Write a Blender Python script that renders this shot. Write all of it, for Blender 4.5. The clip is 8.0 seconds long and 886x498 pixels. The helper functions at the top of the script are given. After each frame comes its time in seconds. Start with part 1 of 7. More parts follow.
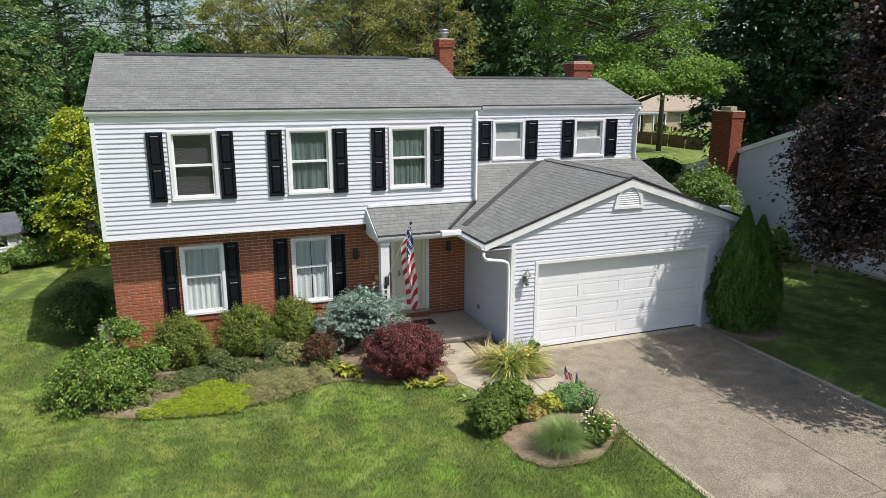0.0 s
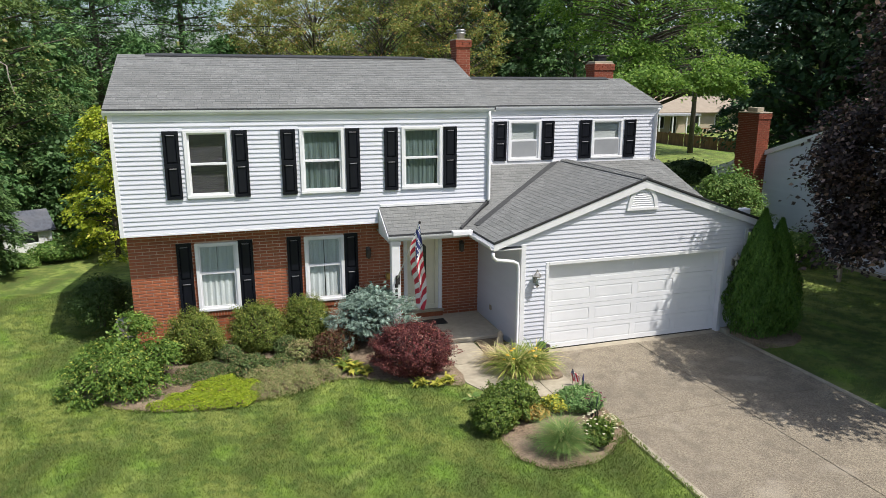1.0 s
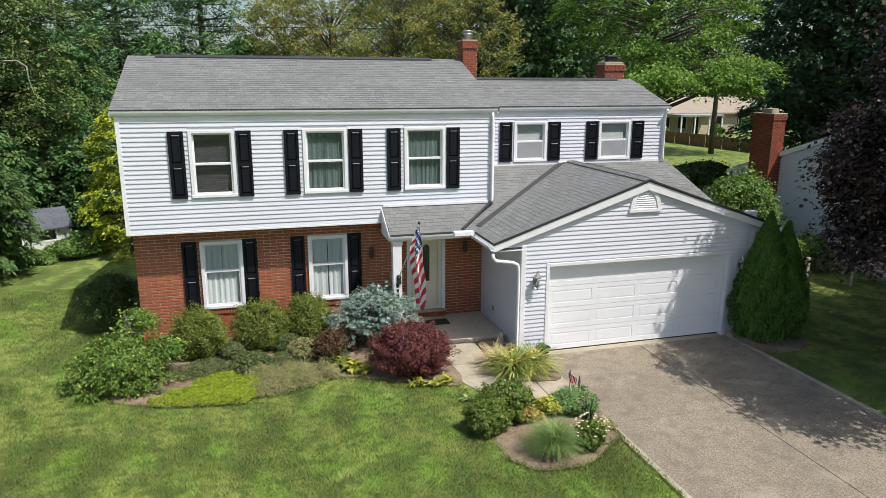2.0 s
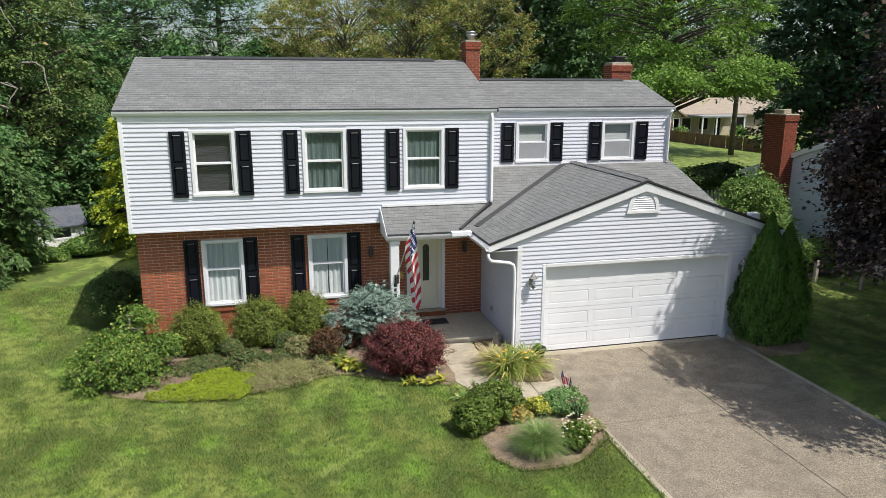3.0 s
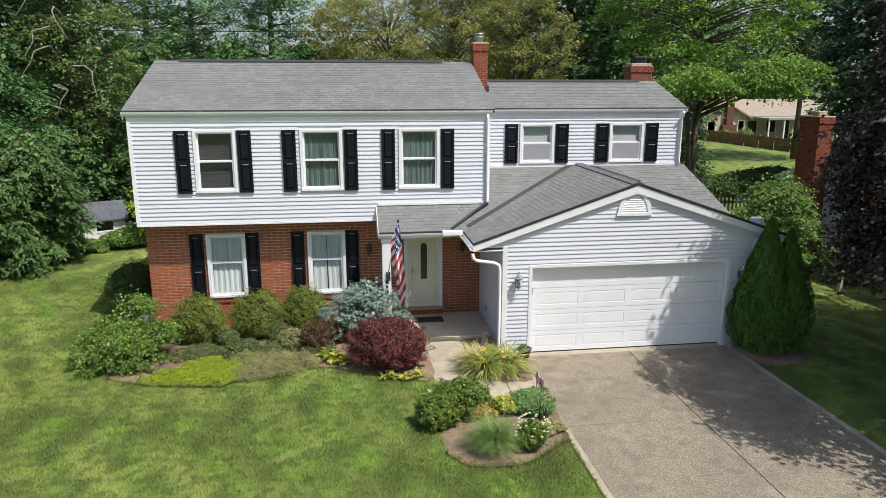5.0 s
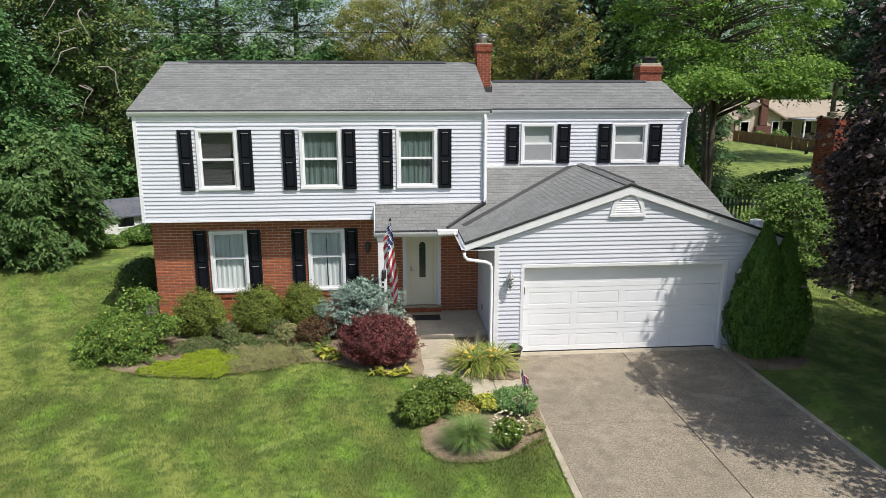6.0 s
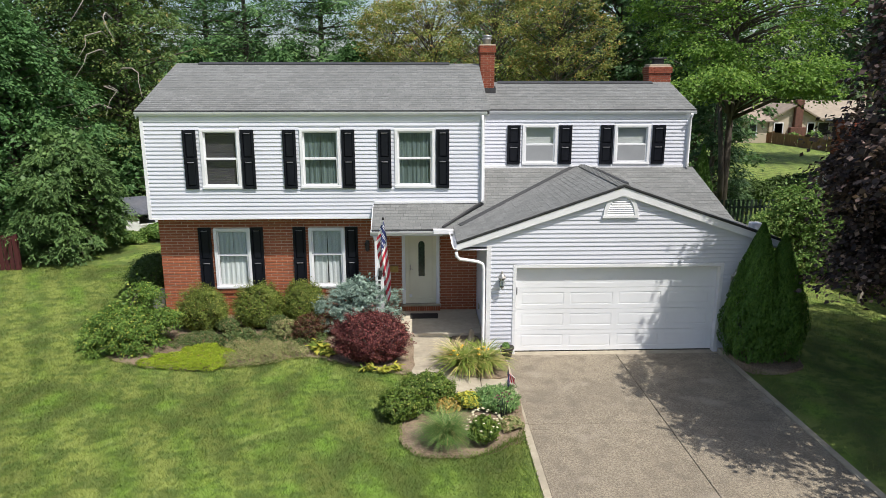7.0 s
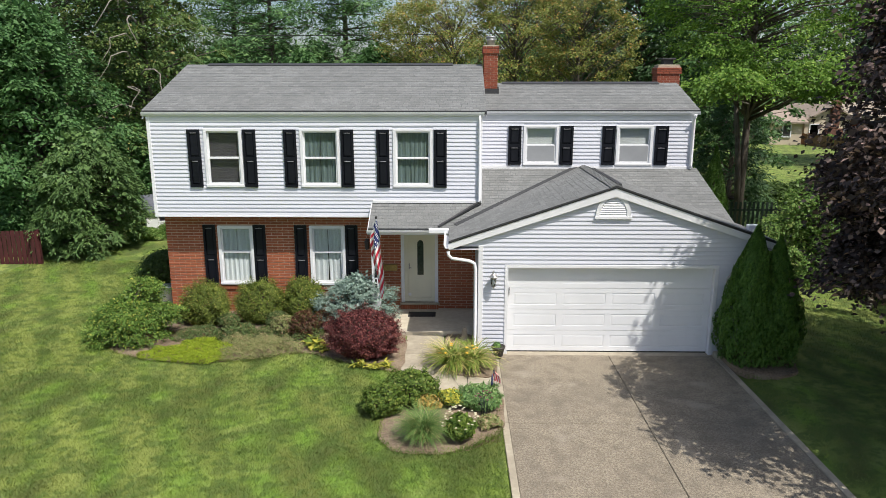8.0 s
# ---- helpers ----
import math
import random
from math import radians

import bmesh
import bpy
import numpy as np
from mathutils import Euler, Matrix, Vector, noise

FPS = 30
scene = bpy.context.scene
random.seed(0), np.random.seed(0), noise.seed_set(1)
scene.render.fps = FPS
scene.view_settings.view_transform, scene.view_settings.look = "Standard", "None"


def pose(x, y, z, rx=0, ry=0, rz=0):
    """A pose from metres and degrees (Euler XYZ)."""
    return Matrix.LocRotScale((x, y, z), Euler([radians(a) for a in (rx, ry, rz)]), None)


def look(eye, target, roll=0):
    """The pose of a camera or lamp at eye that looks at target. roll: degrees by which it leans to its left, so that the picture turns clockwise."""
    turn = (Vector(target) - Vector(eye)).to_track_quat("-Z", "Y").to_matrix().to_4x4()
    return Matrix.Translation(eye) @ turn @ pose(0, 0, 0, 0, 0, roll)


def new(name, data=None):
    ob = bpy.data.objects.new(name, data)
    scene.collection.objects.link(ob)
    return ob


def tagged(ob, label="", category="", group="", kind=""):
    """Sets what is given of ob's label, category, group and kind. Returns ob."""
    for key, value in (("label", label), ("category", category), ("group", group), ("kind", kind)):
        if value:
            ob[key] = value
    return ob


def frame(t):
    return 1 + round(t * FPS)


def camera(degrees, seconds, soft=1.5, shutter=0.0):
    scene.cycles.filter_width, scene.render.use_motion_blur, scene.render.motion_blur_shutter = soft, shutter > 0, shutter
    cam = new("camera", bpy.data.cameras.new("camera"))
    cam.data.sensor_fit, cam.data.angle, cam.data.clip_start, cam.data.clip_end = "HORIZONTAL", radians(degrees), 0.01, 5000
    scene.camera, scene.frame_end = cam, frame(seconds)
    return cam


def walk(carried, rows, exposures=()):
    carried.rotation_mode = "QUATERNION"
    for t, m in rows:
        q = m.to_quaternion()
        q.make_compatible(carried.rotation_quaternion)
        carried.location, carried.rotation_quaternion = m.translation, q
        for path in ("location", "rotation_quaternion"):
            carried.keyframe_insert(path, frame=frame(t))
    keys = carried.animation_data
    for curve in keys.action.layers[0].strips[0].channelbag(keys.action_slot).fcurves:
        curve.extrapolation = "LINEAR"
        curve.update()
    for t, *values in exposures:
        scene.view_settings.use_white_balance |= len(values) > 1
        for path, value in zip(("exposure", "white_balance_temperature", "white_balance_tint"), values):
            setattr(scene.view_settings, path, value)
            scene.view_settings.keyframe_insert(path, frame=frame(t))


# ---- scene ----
cam = camera(65.7, 8.0, soft=0.7)
PATH = [
    (0, (0.044, 0.054, 6.109), (0.722, 1.876, 5.639), 0.1),
    (0.5, (0.267, -0.03, 6.093), (0.9, 1.808, 5.625), 0.1),
    (1, (0.51, -0.141, 6.086), (1.099, 1.712, 5.619), 0.1),
    (1.5, (0.75, -0.239, 6.107), (1.305, 1.625, 5.639), 0.1),
    (3, (1.533, -0.571, 6.118), (1.995, 1.318, 5.652), 0.1),
    (3.5, (1.931, -0.713, 6.115), (2.352, 1.186, 5.649), 0.0),
    (4, (2.376, -0.86, 6.108), (2.75, 1.049, 5.645), 0.0),
    (4.5, (2.83, -1.014, 6.112), (3.151, 0.905, 5.65), -0.0),
    (6, (4.247, -1.442, 6.127), (4.414, 0.497, 5.665), -0.0),
    (6.5, (4.691, -1.57, 6.131), (4.811, 0.373, 5.67), 0.0),
    (7, (5.191, -1.684, 6.145), (5.258, 0.261, 5.684), 0.0),
    (7.5, (5.659, -1.763, 6.166), (5.677, 0.183, 5.704), -0.0),
    (8, (6.169, -1.851, 6.154), (6.135, 0.095, 5.694), -0.0),
]
walk(cam, [(t, look(eye, target, roll)) for t, eye, target, roll in PATH])

# ---- sun, sky, exposure ----
TO_SUN = Vector((0.90, -1.0, 2.36)).normalized()
scene.view_settings.exposure = 0.27
world = bpy.data.worlds.new("sky")
scene.world = world
world.use_nodes = True
sky = world.node_tree.nodes.new("ShaderNodeTexSky")
sky.sky_type = "NISHITA"
sky.sun_disc = False
sky.sun_elevation = math.asin(TO_SUN.z)
sky.sun_rotation = math.atan2(TO_SUN.x, TO_SUN.y)
sky.air_density, sky.dust_density, sky.ozone_density = 1.0, 2.5, 1.0
world.node_tree.nodes["Background"].inputs["Strength"].default_value = 0.125
world.node_tree.links.new(sky.outputs["Color"], world.node_tree.nodes["Background"].inputs["Color"])
sun = new("sun", bpy.data.lights.new("sun", "SUN"))
sun.data.energy, sun.data.angle, sun.data.color = 4.45, radians(0.53), (1.0, 0.955, 0.895)
sun.matrix_world = look(TO_SUN * 60, (0, 0, 0))


# ---- materials ----
def material(name, rough=0.7, metal=0.0):
    m = bpy.data.materials.new(name)
    m.use_nodes = True
    b = m.node_tree.nodes["Principled BSDF"]
    b.inputs["Roughness"].default_value = rough
    b.inputs["Metallic"].default_value = metal
    return m, m.node_tree, b


def noise_value(nt, scale, detail=4.0, lo=0.35, hi=0.65, stretch=(1, 1, 1)):
    """A 0..1 noise in world space, with a firm contrast."""
    geo, mp = nt.nodes.new("ShaderNodeNewGeometry"), nt.nodes.new("ShaderNodeMapping")
    mp.inputs["Scale"].default_value = stretch
    nt.links.new(geo.outputs["Position"], mp.inputs["Vector"])
    n, r = nt.nodes.new("ShaderNodeTexNoise"), nt.nodes.new("ShaderNodeMapRange")
    n.inputs["Scale"].default_value, n.inputs["Detail"].default_value = scale, detail
    nt.links.new(mp.outputs["Vector"], n.inputs["Vector"])
    r.inputs["From Min"].default_value, r.inputs["From Max"].default_value = lo, hi
    nt.links.new(n.outputs["Fac"], r.inputs["Value"])
    return r.outputs["Result"]


def mixed(nt, fac, a, b, blend="MIX"):
    """Mix two colours (tuples or sockets) by a number or a socket."""
    m = nt.nodes.new("ShaderNodeMix")
    m.data_type, m.blend_type = "RGBA", blend
    for socket, value in ((m.inputs[0], fac), (m.inputs[6], a), (m.inputs[7], b)):
        if isinstance(value, (tuple, list)):
            socket.default_value = (*value, 1.0)
        elif isinstance(value, (int, float)):
            socket.default_value = value
        else:
            nt.links.new(value, socket)
    return m.outputs[2]


def scaled(nt, fac, k):
    m = nt.nodes.new("ShaderNodeMath")
    m.operation = "MULTIPLY"
    nt.links.new(fac, m.inputs[0])
    m.inputs[1].default_value = k
    return m.outputs[0]


def island_random(nt):
    return nt.nodes.new("ShaderNodeNewGeometry").outputs["Random Per Island"]


def object_random(nt):
    return nt.nodes.new("ShaderNodeObjectInfo").outputs["Random"]


def add_bump(nt, b, height, strength=0.3, distance=0.01):
    n = nt.nodes.new("ShaderNodeBump")
    n.inputs["Strength"].default_value, n.inputs["Distance"].default_value = strength, distance
    nt.links.new(height, n.inputs["Height"])
    nt.links.new(n.outputs["Normal"], b.inputs["Normal"])


def surface(name, c1, c2, scale=6.0, c3=None, scale3=0.6, amount3=0.5, rough=0.7, metal=0.0, bump=0.2, bump_scale=60.0, bump_dist=0.004,
            vary=None, vary_dark=0.75, vary_amount=0.5, stretch=(1, 1, 1)):
    """Two tones in a fine noise, a third in broad stains, grain as relief; vary: 'island' or 'object' gives each piece its own tone."""
    m, nt, b = material(name, rough, metal)
    col = mixed(nt, noise_value(nt, scale, stretch=stretch), c1, c2)
    if c3:
        col = mixed(nt, scaled(nt, noise_value(nt, scale3, 6.0, 0.42, 0.68), amount3), col, c3)
    if vary:
        rnd = island_random(nt) if vary == "island" else object_random(nt)
        col = mixed(nt, scaled(nt, rnd, vary_amount), col, tuple(v * vary_dark for v in c1))
    nt.links.new(col, b.inputs["Base Color"])
    if bump:
        add_bump(nt, b, noise_value(nt, bump_scale, 3.0, 0.2, 0.8), bump, bump_dist)
    return m


def foliage(name, dark, light, tip=None, tip_share=0.12, clump_scale=1.5, translucent=0.3, rough=0.55):
    """Leaves: each has its own tone, clumps drift between two tones, some are tipped otherwise."""
    m, nt, b = material(name, rough)
    b.inputs["Specular IOR Level"].default_value = 0.3
    dark, light, tip = (tuple(v * 1.4 for v in c) if c else c for c in (dark, light, tip))
    col = mixed(nt, island_random(nt), dark, light)
    col = mixed(nt, scaled(nt, noise_value(nt, clump_scale, 3.0), 0.45), col, dark)
    if tip:
        step = nt.nodes.new("ShaderNodeMath")
        step.operation = "GREATER_THAN"
        rnd = nt.nodes.new("ShaderNodeMath")
        rnd.operation = "FRACT"
        nt.links.new(scaled(nt, island_random(nt), 37.7), rnd.inputs[0])
        nt.links.new(rnd.outputs[0], step.inputs[0])
        step.inputs[1].default_value = 1.0 - tip_share
        col = mixed(nt, step.outputs[0], col, tip)
    nt.links.new(col, b.inputs["Base Color"])
    tr, mx = nt.nodes.new("ShaderNodeBsdfTranslucent"), nt.nodes.new("ShaderNodeMixShader")
    nt.links.new(col, tr.inputs["Color"])
    mx.inputs[0].default_value = translucent
    nt.links.new(b.outputs[0], mx.inputs[1])
    nt.links.new(tr.outputs[0], mx.inputs[2])
    nt.links.new(mx.outputs[0], nt.nodes["Material Output"].inputs["Surface"])
    return m


def glass(name, tint=(0.9, 0.93, 0.93), ior=1.5):
    m, nt, b = material(name)
    t, g, f, mx = (nt.nodes.new("ShaderNodeBsdf" + k) if k in ("Transparent", "Glossy") else nt.nodes.new("ShaderNode" + k)
                   for k in ("Transparent", "Glossy", "Fresnel", "MixShader"))
    t.inputs["Color"].default_value = (*tint, 1)
    g.inputs["Roughness"].default_value = 0.02
    f.inputs["IOR"].default_value = ior
    nt.links.new(f.outputs[0], mx.inputs[0])
    nt.links.new(t.outputs[0], mx.inputs[1])
    nt.links.new(g.outputs[0], mx.inputs[2])
    nt.links.new(mx.outputs[0], nt.nodes["Material Output"].inputs["Surface"])
    return m


VINYL = surface("vinyl_siding", (0.64, 0.653, 0.71), (0.595, 0.608, 0.665), 3.0, (0.51, 0.515, 0.545), 0.8, 0.25, rough=0.45, bump=0.08, bump_scale=90, vary="object", vary_dark=0.93, vary_amount=0.5, stretch=(0.3, 0.3, 2))
TRIM = surface("white_trim", (0.76, 0.765, 0.78), (0.71, 0.715, 0.73), 4.0, (0.58, 0.58, 0.58), 1.3, 0.25, rough=0.4, bump=0.05)
FRIEZE = surface("frieze_board", (0.66, 0.68, 0.70), (0.60, 0.62, 0.64), 2.0, rough=0.5, bump=0.05)
DOORWHITE = surface("garage_door_paint", (0.78, 0.79, 0.805), (0.74, 0.75, 0.765), 2.0, (0.67, 0.68, 0.69), 0.7, 0.3, rough=0.4, bump=0.1, bump_scale=160, bump_dist=0.002)
ENTRY = surface("entry_door_paint", (0.70, 0.675, 0.53), (0.65, 0.625, 0.49), 2.0, rough=0.45, bump=0.05)
BLACKSH = surface("black_shutter_paint", (0.0045, 0.0055, 0.009), (0.0075, 0.0085, 0.013), 5.0, rough=0.45, bump=0.1, bump_scale=80, stretch=(1, 1, 0.2))
BLACKSH.node_tree.nodes["Principled BSDF"].inputs["Specular IOR Level"].default_value = 0.22
# pale grey that paints the sun's highlight onto the black shutters' ledges
SHUTTERLEDGE = surface("shutter_highlight_paint", (0.24, 0.24, 0.26), (0.13, 0.13, 0.14), 12.0, rough=0.3, bump=0.1)
BRICK = surface("red_brick", (0.40, 0.125, 0.052), (0.31, 0.088, 0.038), 12.0, (0.23, 0.068, 0.036), 1.4, 0.5, rough=0.85, bump=0.5, bump_scale=70, vary="object", vary_dark=0.62, vary_amount=0.75)
BRICKS = surface("red_brick_rest", (0.40, 0.125, 0.052), (0.31, 0.088, 0.038), 12.0, (0.23, 0.068, 0.036), 1.4, 0.5, rough=0.85, bump=0.5, bump_scale=70, vary="island", vary_dark=0.62, vary_amount=0.75)
CHIMBRICK = surface("chimney_brick", (0.30, 0.075, 0.035), (0.23, 0.055, 0.028), 14.0, (0.14, 0.05, 0.03), 2.0, 0.4, rough=0.85, bump=0.5, bump_scale=70, vary="island", vary_dark=0.6, vary_amount=0.7)
MORTAR = surface("mortar", (0.58, 0.46, 0.36), (0.46, 0.34, 0.26), 5.0, (0.38, 0.26, 0.19), 1.1, 0.6, rough=0.95, bump=0.5, bump_scale=120)
SHINGLE = surface("asphalt_shingle", (0.222, 0.229, 0.224), (0.152, 0.157, 0.153), 22.0, (0.140, 0.144, 0.140), 0.7, 0.55, rough=0.95, bump=0.7, bump_scale=220, bump_dist=0.004, vary="island", vary_dark=0.50, vary_amount=0.60)
SHINGLE1 = surface("asphalt_shingle_tab", (0.222, 0.229, 0.224), (0.152, 0.157, 0.153), 22.0, (0.140, 0.144, 0.140), 0.7, 0.55, rough=0.95, bump=0.7, bump_scale=220, bump_dist=0.004, vary="object", vary_dark=0.50, vary_amount=0.60)
FELT = surface("roof_deck_felt", (0.05, 0.052, 0.055), (0.035, 0.036, 0.038), 20.0, rough=0.95)
DARKMETAL = surface("dark_flashing", (0.025, 0.026, 0.028), (0.04, 0.04, 0.042), 8.0, rough=0.6, bump=0.1)
STEEL = surface("galvanised_steel", (0.45, 0.45, 0.45), (0.33, 0.33, 0.33), 9.0, rough=0.4, metal=0.8, bump=0.1)
PEWTER = surface("pewter_metal", (0.46, 0.45, 0.42), (0.30, 0.29, 0.27), 20.0, rough=0.32, metal=0.7)
GLASS = glass("window_glass", ior=1.40)
SHEER = surface("white_sheer_curtain", (0.78, 0.79, 0.79), (0.64, 0.65, 0.66), 3.0, rough=0.9, bump=0.1, stretch=(6, 1, 0.3))
DRAPE = surface("grey_green_drape", (0.165, 0.215, 0.215), (0.10, 0.138, 0.138), 3.0, rough=0.9, bump=0.1, stretch=(6, 1, 0.3))
BLIND = surface("dark_blind", (0.066, 0.056, 0.070), (0.094, 0.082, 0.098), 3.0, rough=0.7, stretch=(0.3, 1, 4))
SHADE = surface("white_roller_shade", (0.62, 0.62, 0.62), (0.55, 0.55, 0.56), 2.0, rough=0.9)
SCREEN = surface("insect_screen", (0.30, 0.31, 0.32), (0.26, 0.27, 0.28), 2.0, rough=0.8)
# near-black colour that stands in for the dimness of unlit rooms
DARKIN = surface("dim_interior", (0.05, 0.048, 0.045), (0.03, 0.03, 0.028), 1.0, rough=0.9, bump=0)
m, nt, b = material("exposed_aggregate_concrete", 0.92)
col = mixed(nt, noise_value(nt, 30.0, 8.0, 0.38, 0.62), (0.375, 0.318, 0.226), (0.172, 0.142, 0.100))
col = mixed(nt, scaled(nt, noise_value(nt, 85.0, 4.0, 0.52, 0.64), 0.75), col, (0.46, 0.41, 0.33))
col = mixed(nt, scaled(nt, noise_value(nt, 70.0, 4.0, 0.55, 0.66), 0.7), col, (0.075, 0.062, 0.048))
col = mixed(nt, scaled(nt, noise_value(nt, 3.2, 7.0, 0.46, 0.66), 0.45), col, (0.125, 0.103, 0.078))
col = mixed(nt, scaled(nt, noise_value(nt, 0.5, 5.0, 0.42, 0.66), 0.35), col, (0.15, 0.128, 0.098))
col = mixed(nt, scaled(nt, noise_value(nt, 1.4, 4.0, 0.58, 0.70), 0.5), col, (0.40, 0.350, 0.275))
nt.links.new(mixed(nt, scaled(nt, object_random(nt), 0.2), col, (0.16, 0.136, 0.105)), b.inputs["Base Color"])
add_bump(nt, b, noise_value(nt, 55.0, 6.0, 0.3, 0.7), 1.0, 0.012)
CONCRETE = m
SMOOTHCON = surface("smooth_concrete", (0.40, 0.355, 0.268), (0.32, 0.282, 0.212), 9.0, (0.22, 0.19, 0.145), 1.6, 0.5, rough=0.9, bump=0.3, bump_scale=120)
PORCHCON = surface("porch_concrete", (0.52, 0.47, 0.36), (0.44, 0.39, 0.30), 6.0, (0.36, 0.32, 0.26), 1.3, 0.5, rough=0.9, bump=0.2, bump_scale=90)
JOINT = surface("joint_dirt", (0.09, 0.08, 0.06), (0.055, 0.048, 0.038), 12.0, rough=0.95)
MULCH = surface("bark_mulch", (0.27, 0.195, 0.13), (0.12, 0.085, 0.055), 26.0, (0.34, 0.27, 0.19), 1.6, 0.6, rough=0.95, bump=0.9, bump_scale=50, bump_dist=0.02)
BARK = surface("bark", (0.13, 0.105, 0.085), (0.07, 0.056, 0.045), 14.0, (0.17, 0.15, 0.12), 1.5, 0.4, rough=0.95, bump=0.8, bump_scale=25, bump_dist=0.02, stretch=(1, 1, 0.25))
# red stain, darkened to hold the deep shade the fence stands in
REDFENCE = surface("shaded_red_fence_stain", (0.075, 0.012, 0.012), (0.045, 0.008, 0.008), 7.0, rough=0.85, stretch=(1, 1, 0.2), vary="object")
BROWNFENCE = surface("brown_fence_wood", (0.27, 0.15, 0.08), (0.17, 0.09, 0.05), 5.0, rough=0.9, stretch=(1, 1, 0.2))
GREENFENCE = surface("dark_green_fence", (0.03, 0.05, 0.035), (0.02, 0.035, 0.025), 6.0, rough=0.8)
BEIGE = surface("beige_wall", (0.50, 0.42, 0.32), (0.44, 0.37, 0.28), 1.0, rough=0.85)
BLACKRUB = surface("black_rubber", (0.018, 0.017, 0.016), (0.03, 0.028, 0.026), 30.0, rough=0.9, bump=0.4)
POTMAT = surface("dark_plastic_pot", (0.035, 0.03, 0.028), (0.05, 0.043, 0.04), 8.0, rough=0.55)
BRASS = surface("brass", (0.50, 0.36, 0.14), (0.38, 0.27, 0.10), 20.0, rough=0.35, metal=0.9)
BLUEFLOWER = surface("dark_blue_flower", (0.05, 0.05, 0.16), (0.03, 0.03, 0.10), 30.0, rough=0.8)


# ---- building blocks ----
def thing(name, x, y, z, label, category, group="", kind=""):
    """An empty at the base of a thing, which holds its parts."""
    ob = new(name)
    ob.location = (x, y, z)
    ob.empty_display_size = 0.1
    return tagged(ob, label, category, group, kind)


def held(ob, parent, label=""):
    """Parents ob, which is modelled in world coordinates, and tags it."""
    ob.parent = parent
    if parent.type == "EMPTY":
        ob.matrix_parent_inverse = Matrix.Translation(-parent.location)
    if label:
        ob["label"] = label
    return ob


def part(name, bm, mat, parent=None, label="", smooth=False):
    me = bpy.data.meshes.new(name)
    bm.normal_update()
    bm.to_mesh(me)
    bm.free()
    me.materials.append(mat)
    if smooth:
        me.polygons.foreach_set("use_smooth", [True] * len(me.polygons))
    ob = new(name, me)
    return held(ob, parent, label) if parent else ob


def mesh_part(name, verts, faces, mat, parent=None, label=""):
    me = bpy.data.meshes.new(name)
    me.from_pydata(verts, [], faces)
    me.materials.append(mat)
    ob = new(name, me)
    return held(ob, parent, label) if parent else ob


def box(bm, x0, x1, y0, y1, z0, z1, bevel=0.0):
    v = [bm.verts.new(p) for p in ((x0, y0, z0), (x1, y0, z0), (x1, y1, z0), (x0, y1, z0), (x0, y0, z1), (x1, y0, z1), (x1, y1, z1), (x0, y1, z1))]
    f = [bm.faces.new([v[i] for i in q]) for q in ((3, 2, 1, 0), (4, 5, 6, 7), (0, 1, 5, 4), (1, 2, 6, 5), (2, 3, 7, 6), (3, 0, 4, 7))]
    if bevel:
        edges = list({e for q in f for e in q.edges})
        bmesh.ops.bevel(bm, geom=edges, offset=bevel, segments=1, affect="EDGES", profile=0.5)
    return bm


def boxes(*rows, bevel=0.0):
    bm = bmesh.new()
    for r in rows:
        box(bm, *r, bevel=bevel)
    return bm


def prism(outline, y0, y1):
    """A slab from an outline of (x, z), between y0 and y1."""
    bm = bmesh.new()
    a = [bm.verts.new((x, y0, z)) for x, z in outline]
    b = [bm.verts.new((x, y1, z)) for x, z in outline]
    bm.faces.new(a), bm.faces.new(b[::-1])
    n = len(a)
    for i in range(n):
        bm.faces.new((a[i], b[i], b[(i + 1) % n], a[(i + 1) % n])[::-1])
    bmesh.ops.recalc_face_normals(bm, faces=bm.faces)
    return bm


def slab(outline, z0, z1):
    """A slab from an outline of (x, y), between z0 and z1."""
    bm = bmesh.new()
    a = [bm.verts.new((x, y, z0)) for x, y in outline]
    b = [bm.verts.new((x, y, z1)) for x, y in outline]
    bm.faces.new(a), bm.faces.new(b)
    n = len(a)
    for i in range(n):
        bm.faces.new((a[i], b[i], b[(i + 1) % n], a[(i + 1) % n]))
    bmesh.ops.recalc_face_normals(bm, faces=bm.faces)
    return bm


def tube(bm, points, radii, sides=8, squash=1.0):
    """A tapered tube along points."""
    rings = []
    pts = [Vector(p) for p in points]
    for i, p in enumerate(pts):
        d = (pts[min(i + 1, len(pts) - 1)] - pts[max(i - 1, 0)]).normalized()
        u = d.cross(Vector((0, 0, 1)) if abs(d.z) < 0.9 else Vector((1, 0, 0))).normalized()
        w = d.cross(u)
        rings.append([bm.verts.new(p + (u * math.cos(a) + w * math.sin(a) * squash) * radii[i]) for a in (2 * math.pi * k / sides for k in range(sides))])
    for a, b in zip(rings, rings[1:]):
        for k in range(sides):
            bm.faces.new((a[k], a[(k + 1) % sides], b[(k + 1) % sides], b[k]))
    bm.faces.new(rings[0][::-1]), bm.faces.new(rings[-1])
    return bm


def lathe(bm, x, y, profile, sides=16):
    """A turned form on a vertical axis from a profile of (radius, z)."""
    rings = [[bm.verts.new((x + r * math.cos(2 * math.pi * k / sides), y + r * math.sin(2 * math.pi * k / sides), z)) for k in range(sides)] for r, z in profile]
    for a, b in zip(rings, rings[1:]):
        for k in range(sides):
            bm.faces.new((a[k], a[(k + 1) % sides], b[(k + 1) % sides], b[k]))
    bm.faces.new(rings[0][::-1]), bm.faces.new(rings[-1])
    return bm

